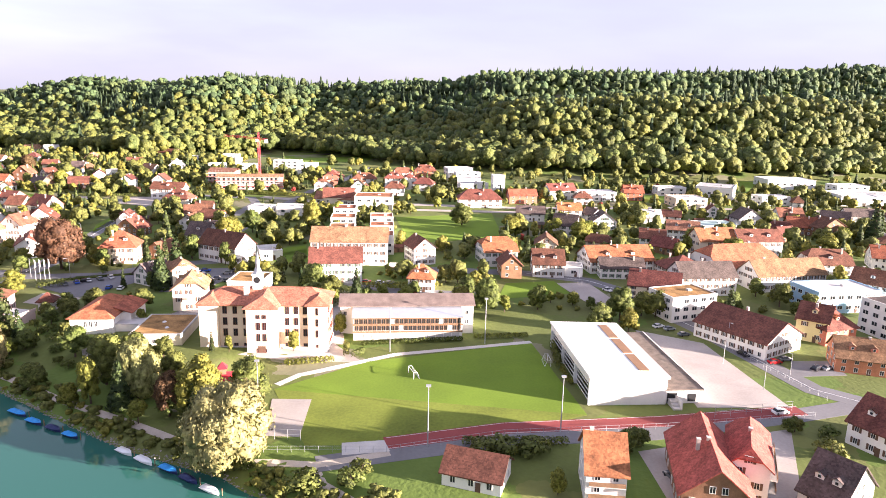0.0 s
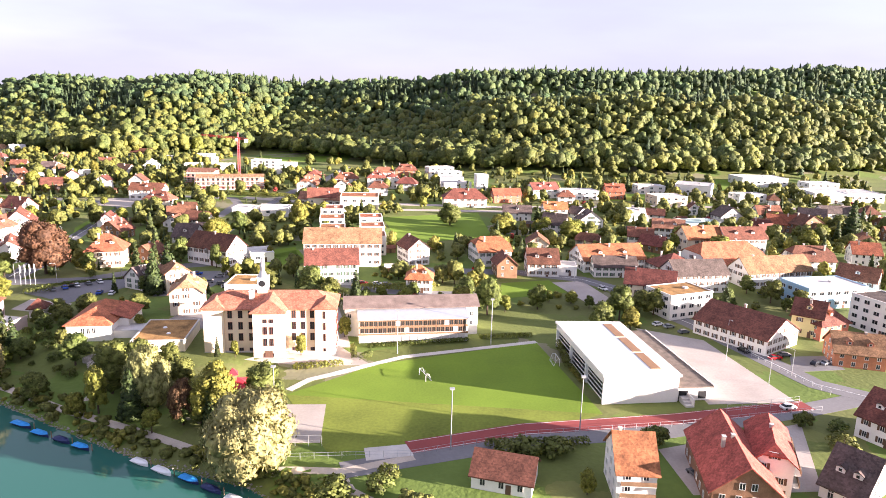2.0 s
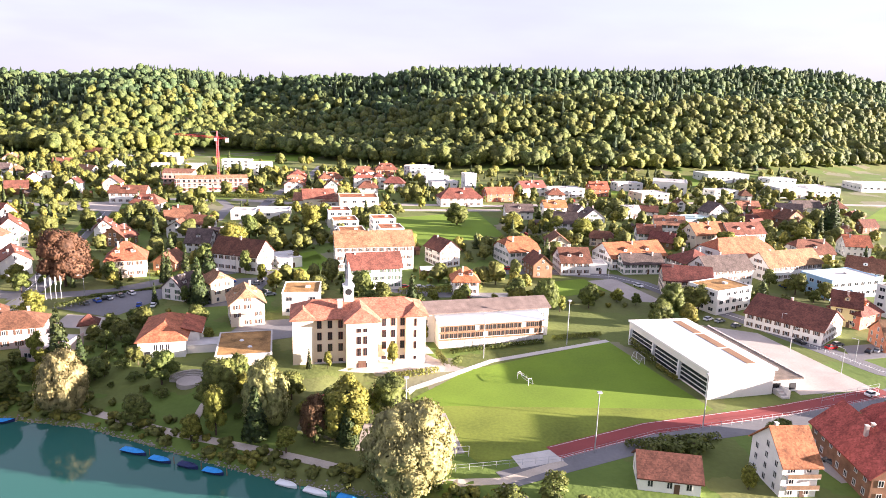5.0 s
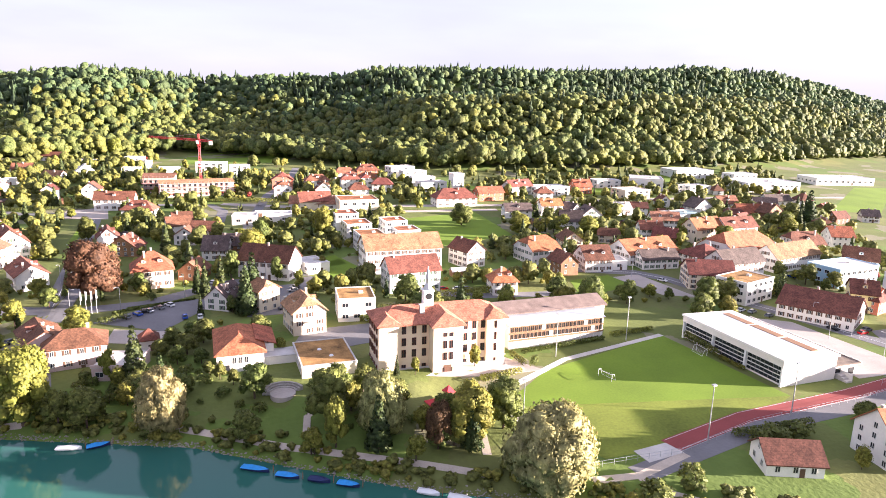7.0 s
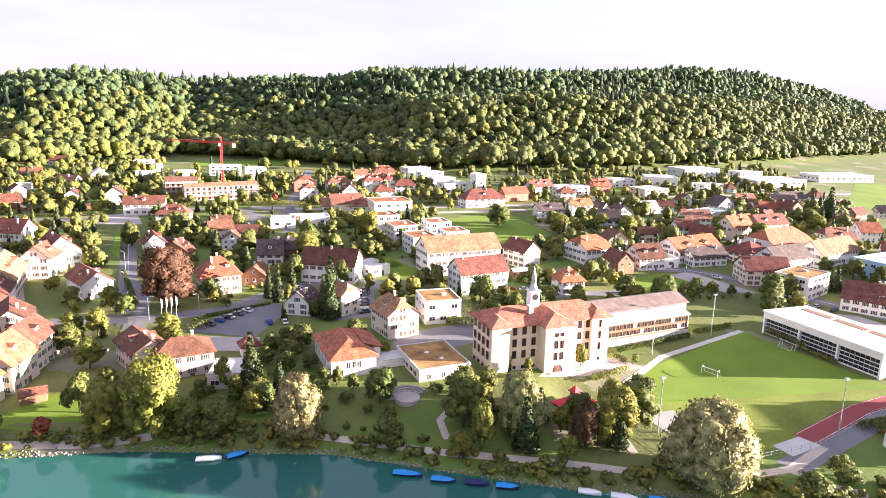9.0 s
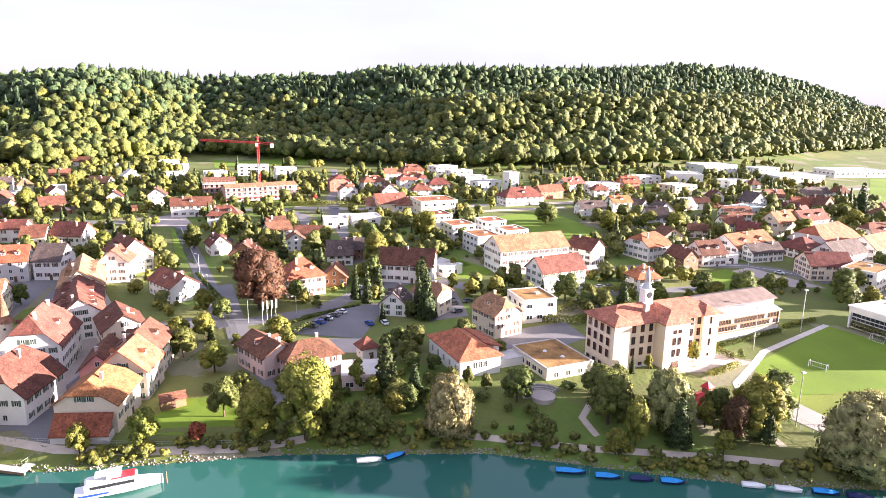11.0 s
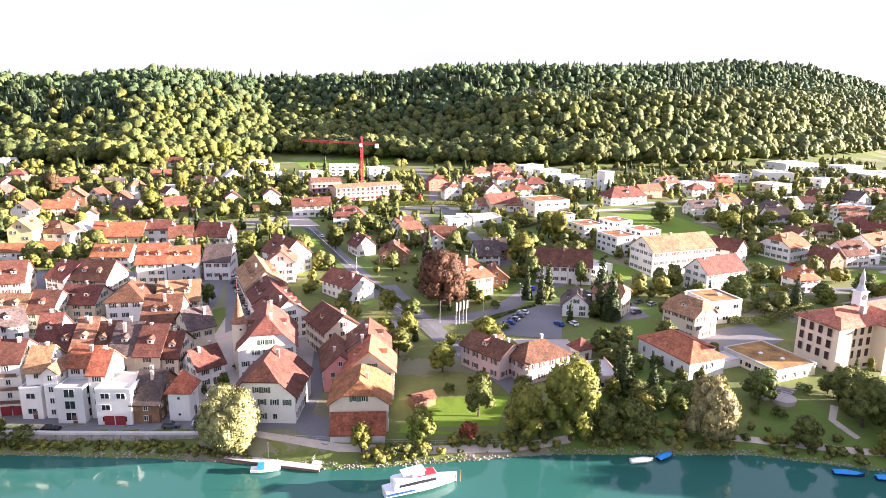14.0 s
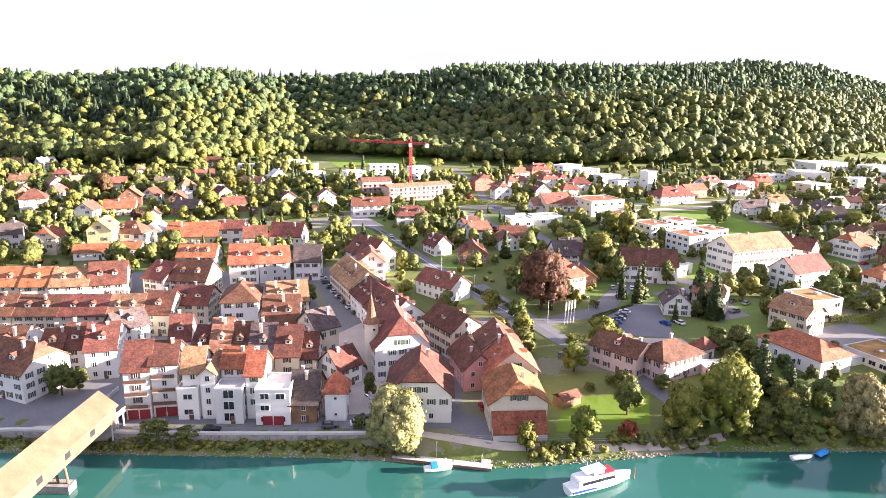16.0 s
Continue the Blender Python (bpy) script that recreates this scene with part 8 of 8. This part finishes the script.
def scatter_trees():
    """Garden trees and shrubs wherever houses, roads and lawns leave room."""
    rng = random.Random(21)
    taken = []
    for o in scene.objects:
        if o.parent is None and any(c.name.startswith(("wall", "core", "main_block")) for c in o.children):
            for c in o.children:
                if c.name.startswith(("wall", "core", "main_block")):
                    r = max(max(abs(v.co.x) for v in c.data.vertices), max(abs(v.co.y) for v in c.data.vertices))
                    taken.append((o.location.x, o.location.y, r * 0.95 + 1.0))
    strips = []
    for o in scene.objects:
        if o.type == "MESH" and o.name.split(".")[0] in CLEAR:
            strips += [(v.co.x, v.co.y) for v in o.data.vertices]
    cell = {}
    for x, y in strips:
        cell.setdefault((int(x // 6), int(y // 6)), []).append((x, y))
    placed = {}

    def free(x, y, r):
        if any((x - a) ** 2 + (y - b) ** 2 < (c + r) ** 2 for a, b, c in taken):
            return False
        i, j = int(x // 6), int(y // 6)
        for a in (i - 1, i, i + 1):
            for b in (j - 1, j, j + 1):
                if any((x - p) ** 2 + (y - q) ** 2 < (r + 2.6) ** 2 for p, q in cell.get((a, b), ())):
                    return False
                if any((x - p) ** 2 + (y - q) ** 2 < (r + s) ** 2 * 0.6 for p, q, s in placed.get((a, b), ())):
                    return False
        return True

    def put(x, y, kind, h, r):
        wide = rng.uniform(0.85, 1.25)
        if y > 262 or kind == "shrub" and y > 236:
            bulk_tree(kind + "_far", x, y, h, wide)
        else:
            tree(kind, x, y, h, wide)
        placed.setdefault((int(x // 6), int(y // 6)), []).append((x, y, r))
    # small family houses in the garden suburbs
    for _ in range(900):
        x, y = (rng.uniform(60, 300), rng.uniform(330, 470)) if rng.random() < 0.55 else (rng.uniform(-400, -220), rng.uniform(425, 620))
        if not free(x, y, 5.5) or len(taken) > 255:
            continue
        w, t = rng.choice("wwwcb"), rng.choice("bbdrt")
        house("house", x, y, rng.uniform(-30, 30) + rng.choice((0, 90)), rng.uniform(9, 13), rng.uniform(8, 10), rng.uniform(3.8, 5.5), rng.choice(("gable", "gable", "half", "hip")), w, t, 2,
              {"w": "white rendered", "c": "cream rendered", "b": "dark timber"}[w] + " family house among garden trees", dormers=0)
        taken.append((x, y, 7.5))
    made = 0
    for _ in range(45000):
        x, y = rng.uniform(-430, 420), rng.uniform(236, 700)
        if y > forest_edge(x) - 4 or abs(x + 60) > 250 + (y - 236) * 0.62:
            continue
        if x < -205 and y < 352 or (-20 < x < 45 and 335 < y < 430 and rng.random() < 0.8) or (-190 < x < -60 and y > 570 and rng.random() < 0.92) or (x > -60 and y > 525 and rng.random() < 0.7):
            continue
        kind = rng.choices(("round", "light", "shrub", "conifer", "column", "brick"), (40, 26, 36, 9, 4, 1.5))[0]
        h = {"round": rng.uniform(5, 12), "light": rng.uniform(4.5, 10), "shrub": rng.uniform(1.6, 3.2), "conifer": rng.uniform(7, 14), "column": rng.uniform(5, 9), "brick": rng.uniform(3, 5)}[kind]
        r = h * 0.3 if kind != "shrub" else 1.4
        if free(x, y, r):
            put(x, y, kind, h, r)
            made += 1
            if made > 2500:
                break
    # the planted bank along the water
    for _ in range(900):
        x = rng.uniform(-340, 0)
        d = rng.uniform(1.6, 9.5) if x > -215 else rng.uniform(1.5, 4.5)
        y = float(shore(x)) + d
        h = rng.uniform(1.0, 2.6) if x > -215 else rng.uniform(0.7, 1.4)
        if -232 < x < -208 or not free(x, y, 0.3) and d > 6:
            continue
        if _ < 60:
            tree("shrub", x, y, h, rng.uniform(0.9, 1.5))
        else:
            bulk_tree("shrub_far", x, y, h, rng.uniform(0.9, 1.5))
    # the park below the school and the inn
    for _ in range(150):
        x, d = rng.uniform(-180, -58), rng.uniform(12, 34)
        y = float(shore(x)) + d
        if -118 < x < -88 and d > 12:
            continue
        if free(x, y, 0.8):
            k = rng.choices(("shrub", "round", "light"), (70, 22, 8))[0]
            put(x, y, k, rng.uniform(1.6, 3) if k == "shrub" else rng.uniform(5, 9), 1.6)


CLEAR = {"road", "path", "parking_lot", "market_square", "old_town_paving", "sports_field", "sand_court", "school_yard", "gravel_lot", "meadow", "lawn", "hall_forecourt", "service_yard", "running_track", "farm_yard", "station_yard", "forecourt", "court_yard"}
def far_kind(kind, seed, h, lobes, extra, size, mat):
    r = np.random.default_rng(seed)
    TREES.setdefault(kind, []).append((None, crown_mesh("crown", lump_cloud(r, lobes(r), extra, size), mat), h))


for s in range(4):
    far_kind("round_far", 110 + s, 10, lambda r: round_lobes(r, 10, 8.5, 0.4, 8), 100, 0.4, LEAF)
    far_kind("light_far", 120 + s, 10, lambda r: round_lobes(r, 10, 8, 0.4, 8), 100, 0.4, LEAF_LIGHT)
    far_kind("shrub_far", 130 + s, 3, lambda r: round_lobes(r, 3, 4, 0.0, 3), 24, 0.3, LEAF)
    far_kind("brick_far", 140 + s, 5, lambda r: round_lobes(r, 5, 4.5, 0.2, 4), 40, 0.35, LEAF_BRICK)
    far_kind("conifer_far", 150 + s, 14, lambda r: cone_lobes(14, 6.0, 0.8, 6), 60, 0.5, LEAF_DARK)
    far_kind("column_far", 160 + s, 11, lambda r: cone_lobes(11, 3.2, 0.3, 5), 40, 0.35, LEAF_DARK)
scatter_trees()
join_bulk()
